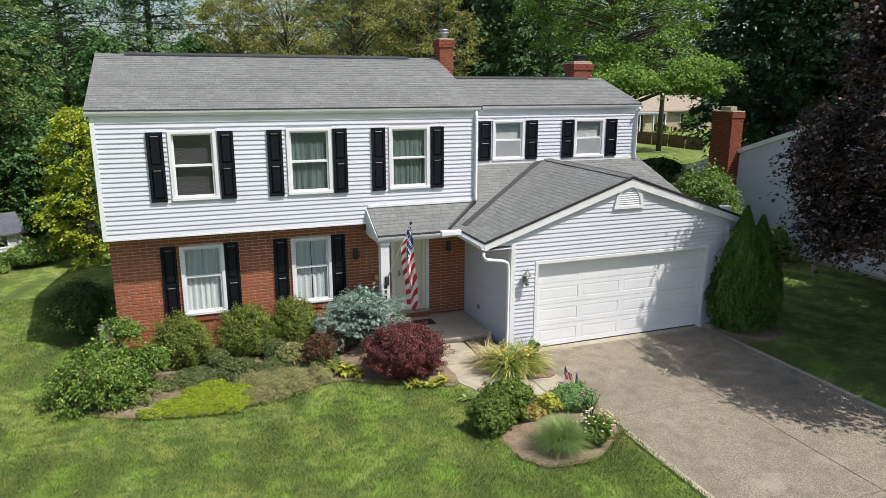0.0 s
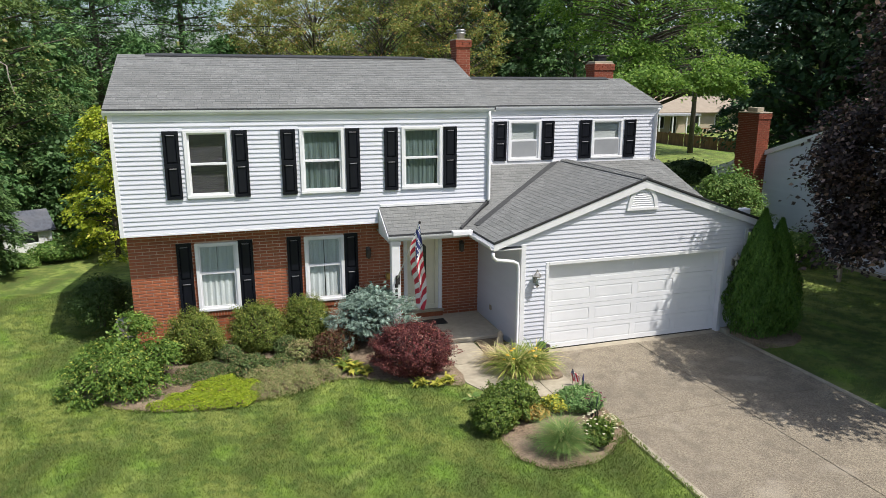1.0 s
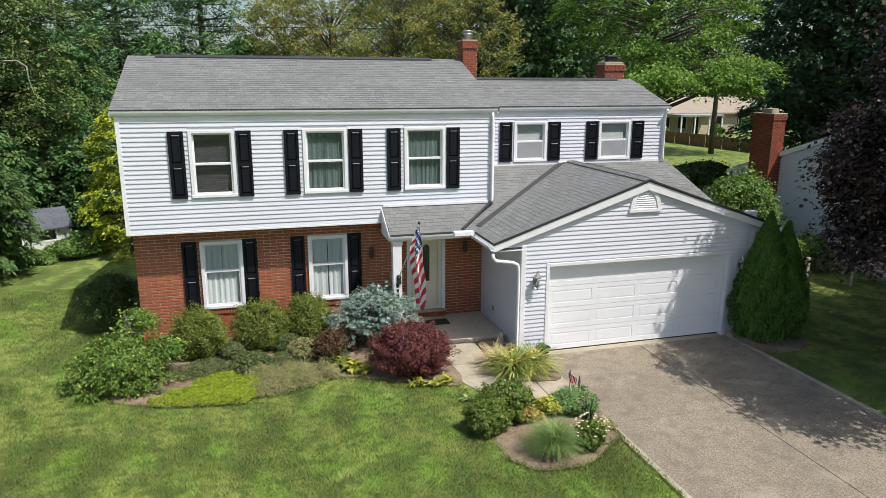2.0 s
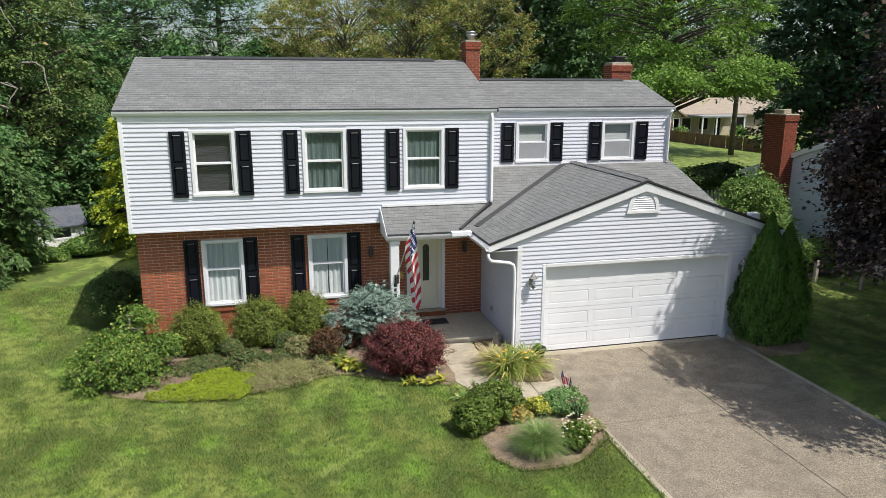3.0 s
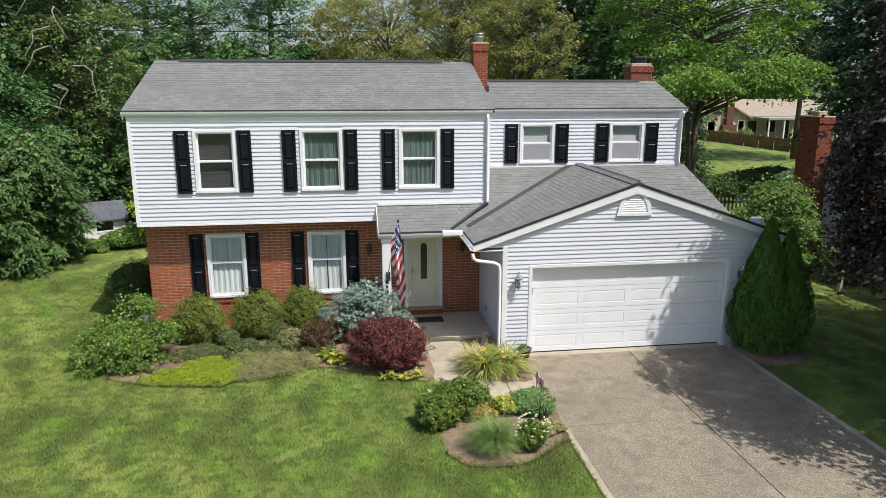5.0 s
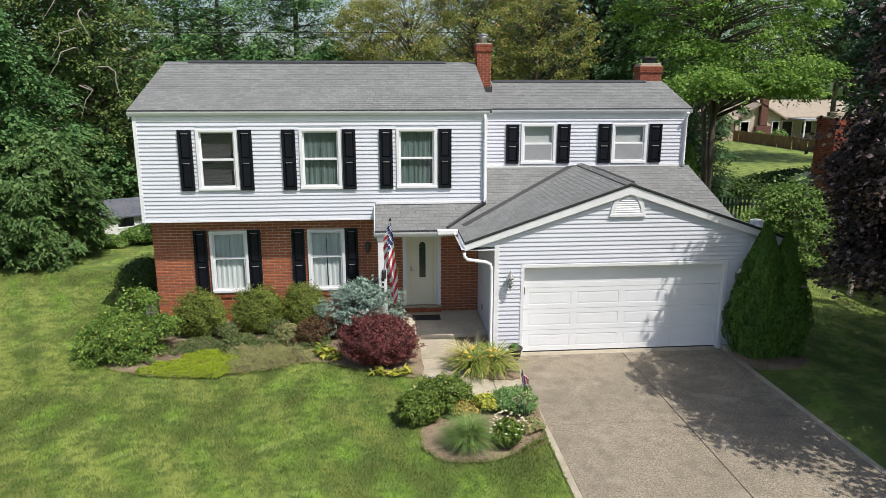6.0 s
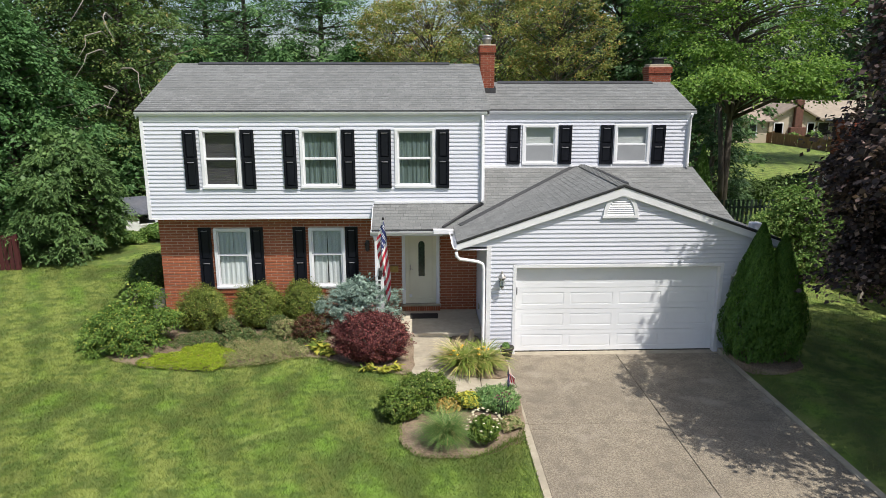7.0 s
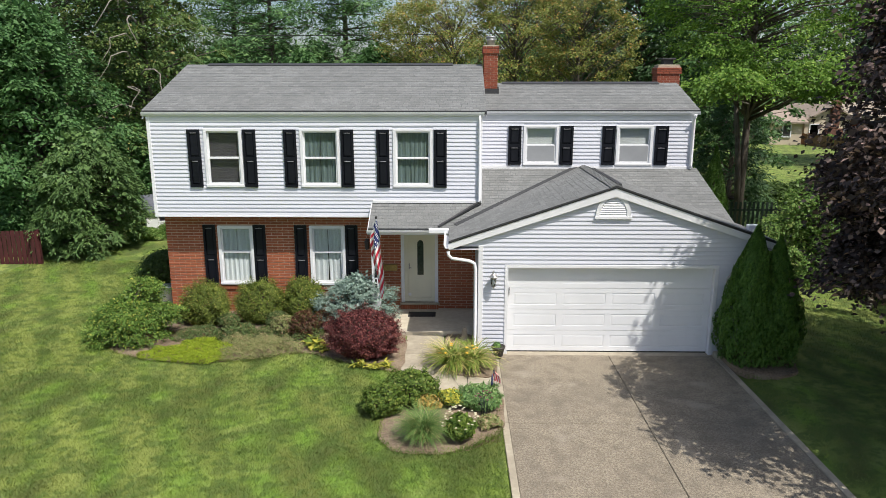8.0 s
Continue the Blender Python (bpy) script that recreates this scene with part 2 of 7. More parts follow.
# ---- the house ----
XL, XM, XR = -1.76, 6.86, 12.87            # main block from XL to XM, wing from XM to XR
YU, YB, YW, YG = 15.95, 16.38, 17.76, 13.60  # upper front, brick front, wing front, garage front
YBACK = 22.65
GX0, GX1, GPEAK = 6.74, 12.88, 9.80         # garage walls and the middle of its gable
house = thing("house", 5.5, 16.4, 0.0, "two-storey white-sided house with red brick ground floor and grey roof", "house")


def holed_wall(x0, x1, z0, z1, y0, y1, holes):
    """A wall facing -y with rectangular openings (x0, x1, z0, z1) that go through it."""
    xs = sorted({x0, x1, *(h[i] for h in holes for i in (0, 1))})
    zs = sorted({z0, z1, *(h[i] for h in holes for i in (2, 3))})
    bm = bmesh.new()
    for a, b in zip(xs, xs[1:]):
        for c, d in zip(zs, zs[1:]):
            if not any(h[0] <= a and b <= h[1] and h[2] <= c and d <= h[3] for h in holes):
                box(bm, a, b, y0, y1, c, d)
    bmesh.ops.remove_doubles(bm, verts=bm.verts, dist=1e-4)
    return bm


UPPER = [(-0.30, 0.64, 3.62, 5.10), (2.19, 3.17, 3.62, 5.10), (4.59, 5.57, 3.62, 5.10)]
LOWER = [(-0.275, 0.645, 0.84, 2.47), (2.235, 3.155, 0.84, 2.47)]
WING = [(8.12, 9.07, 4.00, 5.10), (10.73, 11.71, 4.00, 5.10)]
DOOR = (4.72, 5.70, 0.32, 2.36)
GDOOR = (7.42, 12.20, -0.06, 2.06)


def shrunk(h, d=0.05):
    return (h[0] + d, h[1] - d, h[2] + d, h[3] - d)


upper_wall = part("siding_wall", holed_wall(XL, XM, 2.84, 5.46, YU, YU + 0.16, [shrunk(h) for h in UPPER]), VINYL, house, "white vinyl siding wall of the upper storey")
brick_wall = part("brick_wall", holed_wall(-1.72, 6.78, -0.2, 2.80, YB + 0.012, YB + 0.24, [shrunk(h) for h in LOWER] + [(DOOR[0] + .04, DOOR[1] - .04, DOOR[2], DOOR[3] - .04)]), MORTAR, house, "red brick wall with pale mortar on the ground floor")
wing_wall = part("siding_wall", holed_wall(XM, XR, 3.6, 5.42, YW, YW + 0.16, [shrunk(h) for h in WING]), VINYL, house, "white vinyl siding wall of the set-back wing")
GZ = 2.62
garage_wall = part("siding_wall", holed_wall(GX0, GX1, -0.15, GZ, YG, YG + 0.16, [(GDOOR[0] - 0.03, GDOOR[1] + 0.03, -0.15, GDOOR[3] + 0.03)]), VINYL, house, "white vinyl siding garage front")
part("gable_wall", prism([(GX0 - 0.3, GZ), (GX1 + 0.3, GZ), (GPEAK, 3.85)], YG, YG + 0.12), VINYL, house)
# side, back and inner walls
part("side_wall", boxes((XL, XL + 0.16, YU + 0.16, YBACK, 2.84, 5.5)), VINYL, house)
part("side_wall", boxes((-1.72, -1.50, YB + 0.24, YBACK - 0.1, -0.2, 2.84)), BRICKS, house)
part("side_wall", boxes((XM - 0.16, XM, YU + 0.16, YBACK, 3.0, 5.5)), VINYL, house)
part("side_wall", boxes((XR - 0.16, XR, YW + 0.16, 22.2, -0.1, 5.45)), VINYL, house)
part("back_wall", boxes((XL + 0.16, XM - 0.16, YBACK - 0.16, YBACK, -0.1, 5.5)), VINYL, house)
part("back_wall", boxes((XM, XR - 0.16, 22.04, 22.2, -0.1, 5.45)), VINYL, house)
part("floor_slab", boxes((XL, XM, YU, YBACK - 0.16, 2.80, 2.84)), TRIM, house, "white soffit under the overhanging storey")
garage_side = part("garage_side_wall", boxes((GX0, GX0 + 0.14, YG + 0.16, YB + 0.01, -0.05, 2.64)), VINYL, house, "shaded vinyl siding garage side wall beside the porch")
part("garage_side_wall", boxes((GX1 - 0.14, GX1, YG + 0.16, YW + 0.1, -0.05, 2.64)), VINYL, house)
# added inner wall and floors, coloured dark in place of room shade
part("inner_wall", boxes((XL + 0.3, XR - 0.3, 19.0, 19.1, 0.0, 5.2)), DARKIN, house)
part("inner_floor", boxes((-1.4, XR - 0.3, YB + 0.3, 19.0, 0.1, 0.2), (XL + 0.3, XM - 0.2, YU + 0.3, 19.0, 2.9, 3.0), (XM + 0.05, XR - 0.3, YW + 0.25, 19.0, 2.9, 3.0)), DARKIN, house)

# corner boards, frieze, base trim
for x0, x1, z0, z1, y in ((XL - 0.02, XL + 0.07, 2.80, 5.46, YU), (XM - 0.09, XM + 0.01, 3.2, 5.46, YU), (XR - 0.08, XR + 0.02, 3.92, 5.42, YW),
                          (GX0 - 0.02, GX0 + 0.09, -0.06, 2.60, YG), (GX1 - 0.08, GX1 + 0.02, -0.06, 2.60, YG)):
    part("corner_board", boxes((x0, x1, y - 0.032, y + 0.10, z0, z1), bevel=0.004), TRIM, house, "white corner board")
part("frieze_board", boxes((XL - 0.02, XM + 0.02, YU - 0.028, YU, 5.285, 5.46)), FRIEZE, house, "pale grey frieze board under the eaves")
part("frieze_board", boxes((XM + 0.01, XR + 0.02, YW - 0.028, YW, 5.25, 5.42)), FRIEZE, house, "pale grey frieze board under the eaves")
part("base_trim", boxes((XL - 0.02, XM, YU - 0.03, YU, 2.80, 2.845), bevel=0.004), TRIM, house)
part("base_trim", boxes((4.02, XM - 0.08, YU - 0.04, YU - 0.002, 3.19, 3.255), bevel=0.004), TRIM, house)
part("base_trim", boxes((XM + 0.02, XR, YW - 0.035, YW - 0.002, 3.885, 3.965), bevel=0.004), TRIM, house)


def siding(wall, x0, x1, z0, z1, y, holes, exposure=0.1016, gable=None):
    """Lapped boards with a shadow line each; gable: x limits at a height."""
    z, n = z0, 0
    while z < z1 - 0.02:
        t = min(z + exposure, z1)
        spans = [(x0, x1)]
        for h in holes:
            if h[2] < t - 0.01 and h[3] > z + 0.01:
                spans = [s for a, b in spans for s in ((a, min(b, h[0])), (max(a, h[1]), b)) if s[1] - s[0] > 0.02]
        for a, b in spans:
            a0 = a1 = a
            b0 = b1 = b
            if gable:
                (a0, b0), (a1, b1) = gable(z), gable(t)
                if b1 - a1 < 0.05:
                    continue
            q = 0.024
            v = [(a0, y - q, z), (b0, y - q, z), (b0, y + 0.001, z), (a0, y + 0.001, z), (a1, y - 0.006, t), (b1, y - 0.006, t), (b1, y + 0.001, t), (a1, y + 0.001, t),
                 (a0, y - q, z + 0.012), (b0, y - q, z + 0.012)]
            f = [(0, 1, 9, 8), (8, 9, 5, 4), (3, 2, 1, 0), (4, 5, 6, 7), (1, 2, 6, 5, 9), (3, 0, 8, 4, 7)]
            mesh_part("siding_board", v, f, VINYL, wall)
        z = t


def joined_frame(xs, zs, y0, y1, gaps, bevel=0.0):
    """One solid frame over a grid of x and z lines, open at the cells named in gaps."""
    bm = bmesh.new()
    front, back = ([[bm.verts.new((x, y, z)) for z in zs] for x in xs] for y in (y0, y1))
    cells = {(i, j) for i in range(len(xs) - 1) for j in range(len(zs) - 1)} - set(gaps)
    for i, j in sorted(cells):
        ring = ((i, j), (i + 1, j), (i + 1, j + 1), (i, j + 1))
        bm.faces.new([front[a][b] for a, b in ring])
        bm.faces.new([back[a][b] for a, b in ring[::-1]])
        for k, beside in enumerate(((i, j - 1), (i + 1, j), (i, j + 1), (i - 1, j))):
            if beside not in cells:
                (a, b), (c, d) = ring[k], ring[(k + 1) % 4]
                bm.faces.new((front[a][b], back[a][b], back[c][d], front[c][d]))
    loose = [v for v in bm.verts if not v.link_faces]
    bmesh.ops.delete(bm, geom=loose, context="VERTS")
    bmesh.ops.recalc_face_normals(bm, faces=bm.faces)
    if bevel:
        edges = [e for e in bm.edges if len(e.link_faces) == 2 and e.calc_face_angle() > 0.5]
        bmesh.ops.bevel(bm, geom=edges, offset=bevel, segments=1, affect="EDGES", profile=0.5)
    return bm


def window(h, y, kind, meet=0.5):
    """A double-hung sash window with casing, two sashes, glass and what hangs behind it."""
    x0, x1, z0, z1 = h
    w = 0.085
    win = part("window", joined_frame((x0 - 0.025, x0 + w - 0.03, x1 - w + 0.03, x1 + 0.025), (z0, z1 - 0.06, z1 + 0.005), y - 0.047, y + 0.04, [(1, 0)], 0.005), TRIM, house, "white double-hung sash window")
    part("window_sill", boxes((x0 - 0.03, x1 + 0.03, y - 0.06, y + 0.04, z0 - 0.02, z0 + 0.05), bevel=0.008), TRIM, win)
    a, b, c, d = x0 + 0.052, x1 - 0.052, z0 + 0.055, z1 - 0.056
    mid = c + (d - c) * meet
    s = 0.040
    for lo, hi, yy in ((c, mid + 0.015, y + 0.0), (mid - 0.015, d, y + 0.032)):
        part("sash", boxes((a, a + s, yy - 0.012, yy + 0.016, lo, hi), (b - s, b, yy - 0.012, yy + 0.016, lo, hi), (a + s, b - s, yy - 0.012, yy + 0.016, lo, lo + s), (a + s, b - s, yy - 0.012, yy + 0.016, hi - s, hi)), TRIM, win)
        pane = part("pane", boxes((a + s, b - s, yy, yy + 0.005, lo + s, hi - s)), GLASS, win, "clear glass pane")
        pane.visible_shadow = False
    if kind == "blind":
        bm = bmesh.new()
        k = c
        while k < d:
            box(bm, a + 0.01, b - 0.01, y + 0.085, y + 0.105, k, k + 0.034)
            k += 0.042
        box(bm, a, b, y + 0.112, y + 0.116, c, d)
        part("blind", bm, BLIND, win, "lowered dark slatted blind")
    elif kind == "shade":
        part("roller_shade", boxes((a, b, y + 0.075, y + 0.08, c, d)), SHADE, win, "lowered white roller shade")
        part("insect_screen", boxes((a + s, b - s, y - 0.009, y - 0.006, c + s, mid - 0.02)), SCREEN, win, "grey insect screen")
    else:
        bm = bmesh.new()
        rnd = random.Random(int(x0 * 100) + 7)
        for u0, u1 in ((a - 0.03, (a + b) / 2 - 0.005), ((a + b) / 2 + 0.005, b + 0.03)):
            n, cols = 44, []
            ph, fr = rnd.uniform(0, 6), rnd.uniform(38, 52)
            for i in range(n + 1):
                x = u0 + (u1 - u0) * i / n
                dy = 0.014 * math.sin(fr * x + ph) + 0.004 * math.sin(2.3 * fr * x + 2 * ph)
                cols.append([bm.verts.new((x + 0.02 * (k / 4) * math.sin(3 * x + ph), y + 0.075 + dy * (0.5 + 0.5 * k / 4), d + 0.02 - (d - c + 0.04) * k / 4)) for k in range(5)])
            for p, q in zip(cols, cols[1:]):
                for k in range(4):
                    bm.faces.new((p[k], p[k + 1], q[k + 1], q[k]))
        part("curtain", bm, SHEER if kind == "sheer" else DRAPE, win, "drawn white sheer curtain" if kind == "sheer" else "drawn grey-green curtain", smooth=True)
    return win


def shutter(x0, x1, z0, z1, y, rail):
    """A two-panel raised shutter."""
    st = 0.055
    mid = z0 + (z1 - z0) * rail
    sh = part("shutter", joined_frame((x0, x0 + st, x1 - st, x1), (z0, z0 + 0.07, mid - 0.05, mid + 0.05, z1 - 0.07, z1), y - 0.045, y, [(1, 1), (1, 3)]), BLACKSH, house, "black two-panel window shutter")
    for lo, hi in ((z0 + 0.07, mid - 0.05), (mid + 0.05, z1 - 0.07)):
        a, b = x0 + st, x1 - st
        i = 0.035
        v = [(a, y - 0.015, lo), (b, y - 0.015, lo), (b, y - 0.015, hi), (a, y - 0.015, hi), (a + i, y - 0.04, lo + i), (b - i, y - 0.04, lo + i), (b - i, y - 0.04, hi - i), (a + i, y - 0.04, hi - i)]
        mesh_part("panel", v, [(4, 5, 6, 7), (0, 1, 5, 4), (1, 2, 6, 5), (2, 3, 7, 6), (3, 0, 4, 7)], BLACKSH, sh)
        # added ledge; its pale colour stands in for the glint on the top bevel
        part("ledge", boxes((a + 0.03, b - 0.03, y - 0.062, y - 0.03, hi - 0.030, hi - 0.012), bevel=0.005), SHUTTERLEDGE, sh, "glossy moulding edge with its highlight painted in pale grey")


for h, kind in zip(UPPER, ("blind", "drape", "drape")):
    window(h, YU, kind)
for h in LOWER:
    window(h, YB, "sheer", 0.56)
for h in WING:
    window(h, YW, "shade")
for x in (-0.745, 0.695, 1.745, 3.225, 4.145, 5.625):
    shutter(x, x + 0.33, 3.60, 5.09, YU - 0.022, 0.50)
for x in (-0.70, 0.67, 1.80, 3.19):
    shutter(x, x + 0.335, 0.80, 2.50, YB, 0.465)
for x in (7.67, 9.13, 10.305, 11.79):
    shutter(x, x + 0.365, 4.00, 5.09, YW - 0.022, 0.50)

uh = [(h[0] - 0.03, h[1] + 0.03, h[2] - 0.05, h[3] + 0.03) for h in UPPER]
siding(upper_wall, XL + 0.07, XM - 0.09, 2.845, 5.285, YU, uh + [(4.02, XM, 2.0, 3.2)])
siding(wing_wall, XM + 0.01, XR - 0.08, 3.96, 5.25, YW, [(h[0] - 0.03, h[1] + 0.03, h[2] - 0.05, h[3] + 0.03) for h in WING])
siding(garage_wall, GX0 + 0.09, GX1 - 0.08, 0.03, 2.57, YG, [(GDOOR[0] - 0.08, GDOOR[1] + 0.08, -0.1, GDOOR[3] + 0.08)])


def gable_span(z):
    k = (3.85 - z) / (3.85 - 2.62) * 3.36
    return GPEAK - k, GPEAK + k


siding(garage_wall, 0, 1, 2.57, 3.81, YG, [], gable=gable_span)
# boards of the garage side wall, which faces the porch
z = 0.16
while z < 2.6:
    t = z + 0.1016
    v = [(GX0 - 0.014, YG + 0.10, z), (GX0 - 0.014, YB, z), (GX0 + 0.001, YB, z), (GX0 + 0.001, YG + 0.10, z), (GX0 - 0.003, YG + 0.10, t), (GX0 - 0.003, YB, t), (GX0 + 0.001, YB, t), (GX0 + 0.001, YG + 0.10, t)]
    mesh_part("siding_board", v, [(3, 2, 1, 0), (4, 5, 6, 7), (1, 0, 4, 5), (2, 1, 5, 6), (3, 2, 6, 7), (0, 3, 7, 4)], VINYL, garage_side)
    z = t

# garage door: four sections with four raised panels each
gx0, gx1, gz1 = GDOOR[0], GDOOR[1], GDOOR[3]
part("door_casing", boxes((gx0 - 0.08, gx0, YG - 0.035, YG + 0.175, -0.06, gz1 + 0.08), (gx1, gx1 + 0.08, YG - 0.035, YG + 0.175, -0.06, gz1 + 0.08), (gx0, gx1, YG - 0.035, YG + 0.175, gz1, gz1 + 0.08), bevel=0.005), TRIM, house, "white casing round the garage door")
garage_door = part("garage_door", boxes((gx0 + 0.002, gx1 - 0.002, YG + 0.145, YG + 0.17, -0.04, gz1 - 0.002)), DOORWHITE, house, "closed white sectional garage door with long raised panels")
rows = 4
hh = (gz1 + 0.03) / rows
ww = (gx1 - gx0 - 0.16) / 4
for r in range(rows):
    z0, z1 = -0.03 + r * hh + 0.004, -0.03 + (r + 1) * hh - 0.004
    bm = bmesh.new()
    zs = [z0, z0 + 0.11, z1 - 0.11, z1]
    y = YG + 0.115
    xs = [gx0 + 0.005]
    for c in range(4):
        xs += [gx0 + 0.08 + c * ww + 0.075, gx0 + 0.08 + (c + 1) * ww - 0.075]
    xs.append(gx1 - 0.005)
    for i in range(len(xs) - 1):
        for j in range(3):
            if i % 2 == 1 and j == 1:
                continue
            box(bm, xs[i], xs[i + 1], y, YG + 0.146, zs[j], zs[j + 1])
    sec = part("section", bm, DOORWHITE, garage_door)
    for c in range(4):
        deep = 0.010 if r < 3 else 0.004
        a, b, lo, hi = xs[1 + 2 * c], xs[2 + 2 * c], zs[1], zs[2]
        i = 0.04
        v = [(a, y + deep, lo), (b, y + deep, lo), (b, y + deep, hi), (a, y + deep, hi), (a + i, y + 0.003, lo + i), (b - i, y + 0.003, lo + i), (b - i, y + 0.003, hi - i), (a + i, y + 0.003, hi - i)]
        mesh_part("panel", v, [(4, 5, 6, 7), (0, 1, 5, 4), (1, 2, 6, 5), (2, 3, 7, 6), (3, 0, 4, 7)], DOORWHITE, sec)
part("weather_strip", boxes((gx0, gx1, YG + 0.12, YG + 0.17, -0.06, -0.032)), BLACKRUB, garage_door, "dark rubber bottom seal")
part("handle", boxes((gx0 + 0.03, gx0 + 0.045, YG + 0.085, YG + 0.115, 1.38, 1.56), bevel=0.004), BLACKRUB, garage_door, "small dark latch")

# gable vent with an arched top
bm = bmesh.new()
vx, vz = GPEAK - 0.03, 3.26
arch = [(math.cos(a) * 0.40, math.sin(a) * 0.53) for a in (math.pi * k / 16 for k in range(17))]
inner = [(math.cos(a) * 0.31, math.sin(a) * 0.43) for a in (math.pi * k / 16 for k in range(17))]
for y0, y1 in ((YG - 0.065, YG - 0.01),):
    for (a, b), (c, d) in zip(zip(arch, arch[1:]), zip(inner, inner[1:])):
        q = [bm.verts.new((vx + p[0], yy, vz + 0.03 + p[1])) for yy in (y0, y1) for p in (a, b, d, c)]
        for f in ((0, 1, 2, 3), (7, 6, 5, 4), (0, 4, 5, 1), (1, 5, 6, 2), (2, 6, 7, 3), (3, 7, 4, 0)):
            bm.faces.new([q[i] for i in f])
bmesh.ops.recalc_face_normals(bm, faces=bm.faces)
box(bm, vx - 0.42, vx + 0.42, YG - 0.07, YG - 0.01, vz - 0.03, vz + 0.03)
vent = part("gable_vent", bm, TRIM, house, "white half-round louvred gable vent")
part("backing", boxes((vx - 0.30, vx + 0.30, YG - 0.024, YG - 0.012, vz + 0.03, vz + 0.28)), FRIEZE, vent)
for k in range(8):
    z0 = vz + 0.035 + k * 0.05
    half = 0.31 * math.sqrt(max(0.0, 1 - ((z0 + 0.04 - vz - 0.03) / 0.43) ** 2))
    if half > 0.05:
        v = [(vx - half, YG - 0.055, z0), (vx + half, YG - 0.055, z0), (vx + half, YG - 0.02, z0 + 0.045), (vx - half, YG - 0.02, z0 + 0.045), (vx - half, YG - 0.049, z0 - 0.004), (vx + half, YG - 0.049, z0 - 0.004), (vx + half, YG - 0.014, z0 + 0.041), (vx - half, YG - 0.014, z0 + 0.041)]
        mesh_part("slat", v, [(0, 1, 2, 3), (7, 6, 5, 4), (4, 5, 1, 0), (5, 6, 2, 1), (6, 7, 3, 2), (7, 4, 0, 3)], TRIM, vent)

# entry door with storm frame and a narrow arched light
x0, x1, z0, z1 = DOOR
part("door_casing", boxes((x0 - 0.02, x0 + 0.07, YB - 0.04, YB + 0.10, z0, z1 + 0.03), (x1 - 0.07, x1 + 0.02, YB - 0.04, YB + 0.10, z0, z1 + 0.03), (x0 + 0.07, x1 - 0.07, YB - 0.04, YB + 0.10, z1 - 0.06, z1 + 0.03), bevel=0.005), TRIM, house, "white casing round the entry door")
front_door = part("front_door", boxes((x0 + 0.07, x1 - 0.07, YB + 0.05, YB + 0.095, z0 + 0.02, z1 - 0.06)), ENTRY, house, "closed cream entry door with a narrow arched glass light")
part("storm_door_frame", boxes((x0 + 0.07, x0 + 0.17, YB - 0.0, YB + 0.03, z0 + 0.02, z1 - 0.06), (x1 - 0.17, x1 - 0.07, YB - 0.0, YB + 0.03, z0 + 0.02, z1 - 0.06), (x0 + 0.17, x1 - 0.17, YB, YB + 0.03, z0 + 0.02, z0 + 0.14), bevel=0.004), ENTRY, front_door, "cream storm door frame")
lx = (x0 + x1) / 2 + 0.02
bm = bmesh.new()
arch = [(lx + 0.085 * math.cos(a), 1.98 + 0.10 * math.sin(a)) for a in (math.pi * k / 10 for k in range(11))] + [(lx - 0.085, 1.10), (lx + 0.085, 1.10)]
part("door_light", prism(arch, YB + 0.040, YB + 0.0495), surface("door_light_glass", (0.02, 0.03, 0.025), (0.04, 0.06, 0.05), 14.0, rough=0.12, bump=0.3, bump_scale=25), front_door, "dark leaded glass light")
bm = boxes((x0 + 0.19, x0 + 0.215, YB - 0.03, YB + 0.05, 1.28, 1.42))
tube(bm, [(x0 + 0.20, YB - 0.03, 1.33), (x0 + 0.28, YB - 0.035, 1.31)], [0.011, 0.009], 6)
part("door_handle", bm, PEWTER, front_door, "grey lever handle")
part("sticker", boxes((x0 + 0.17, x0 + 0.25, YB + 0.036, YB + 0.0485, 0.50, 0.58)), TRIM, front_door, "small pale label")
part("door_sill", boxes((x0 - 0.05, x1 + 0.05, YB - 0.14, YB + 0.02, z0 - 0.035, z0 + 0.012), bevel=0.006), SMOOTHCON, house, "concrete door sill")
mailbox = part("mailbox", boxes((4.22, 4.60, YB - 0.11, YB - 0.002, 1.25, 1.42), bevel=0.012), BRASS, None)
tagged(mailbox, "small brass letterbox mounted on red brick wall", "mailbox")

# ---- roofs: decks ----
RIDGE_Y, RIDGE_Z = 19.30, 6.80
EAVE_Y, EAVE_Z = 15.89, 5.56
MX0, MX1 = -1.86, 6.97
WRY, WRZ = 19.98, 6.27
WEY, WEZ = 17.70, 5.52
WX1 = 12.98
SY0, SZ0 = 17.76, 3.90                       # lean-to roof in front of the wing, from its wall down
SY1, SZ1 = 14.93, 2.70
GRZ = 3.985                                   # garage gable ridge
GEX0, GEX1, GEZ = 6.03, 13.57, 2.70
GY0 = 13.50


class Plane:
    """A roof plane with an eave corner, a way along the eave and a way up the slope."""

    def __init__(self, o, along, up):
        self.o, self.a, self.u = Vector(o), Vector(along).normalized(), Vector(up).normalized()
        self.n = self.a.cross(self.u).normalized()
        if self.n.z < 0:
            self.n.negate()

    def flat(self, p):
        d = Vector(p) - self.o
        return d.dot(self.a), d.dot(self.u)

    def at(self, a, u, h=0.0):
        return self.o + self.a * a + self.u * u + self.n * h


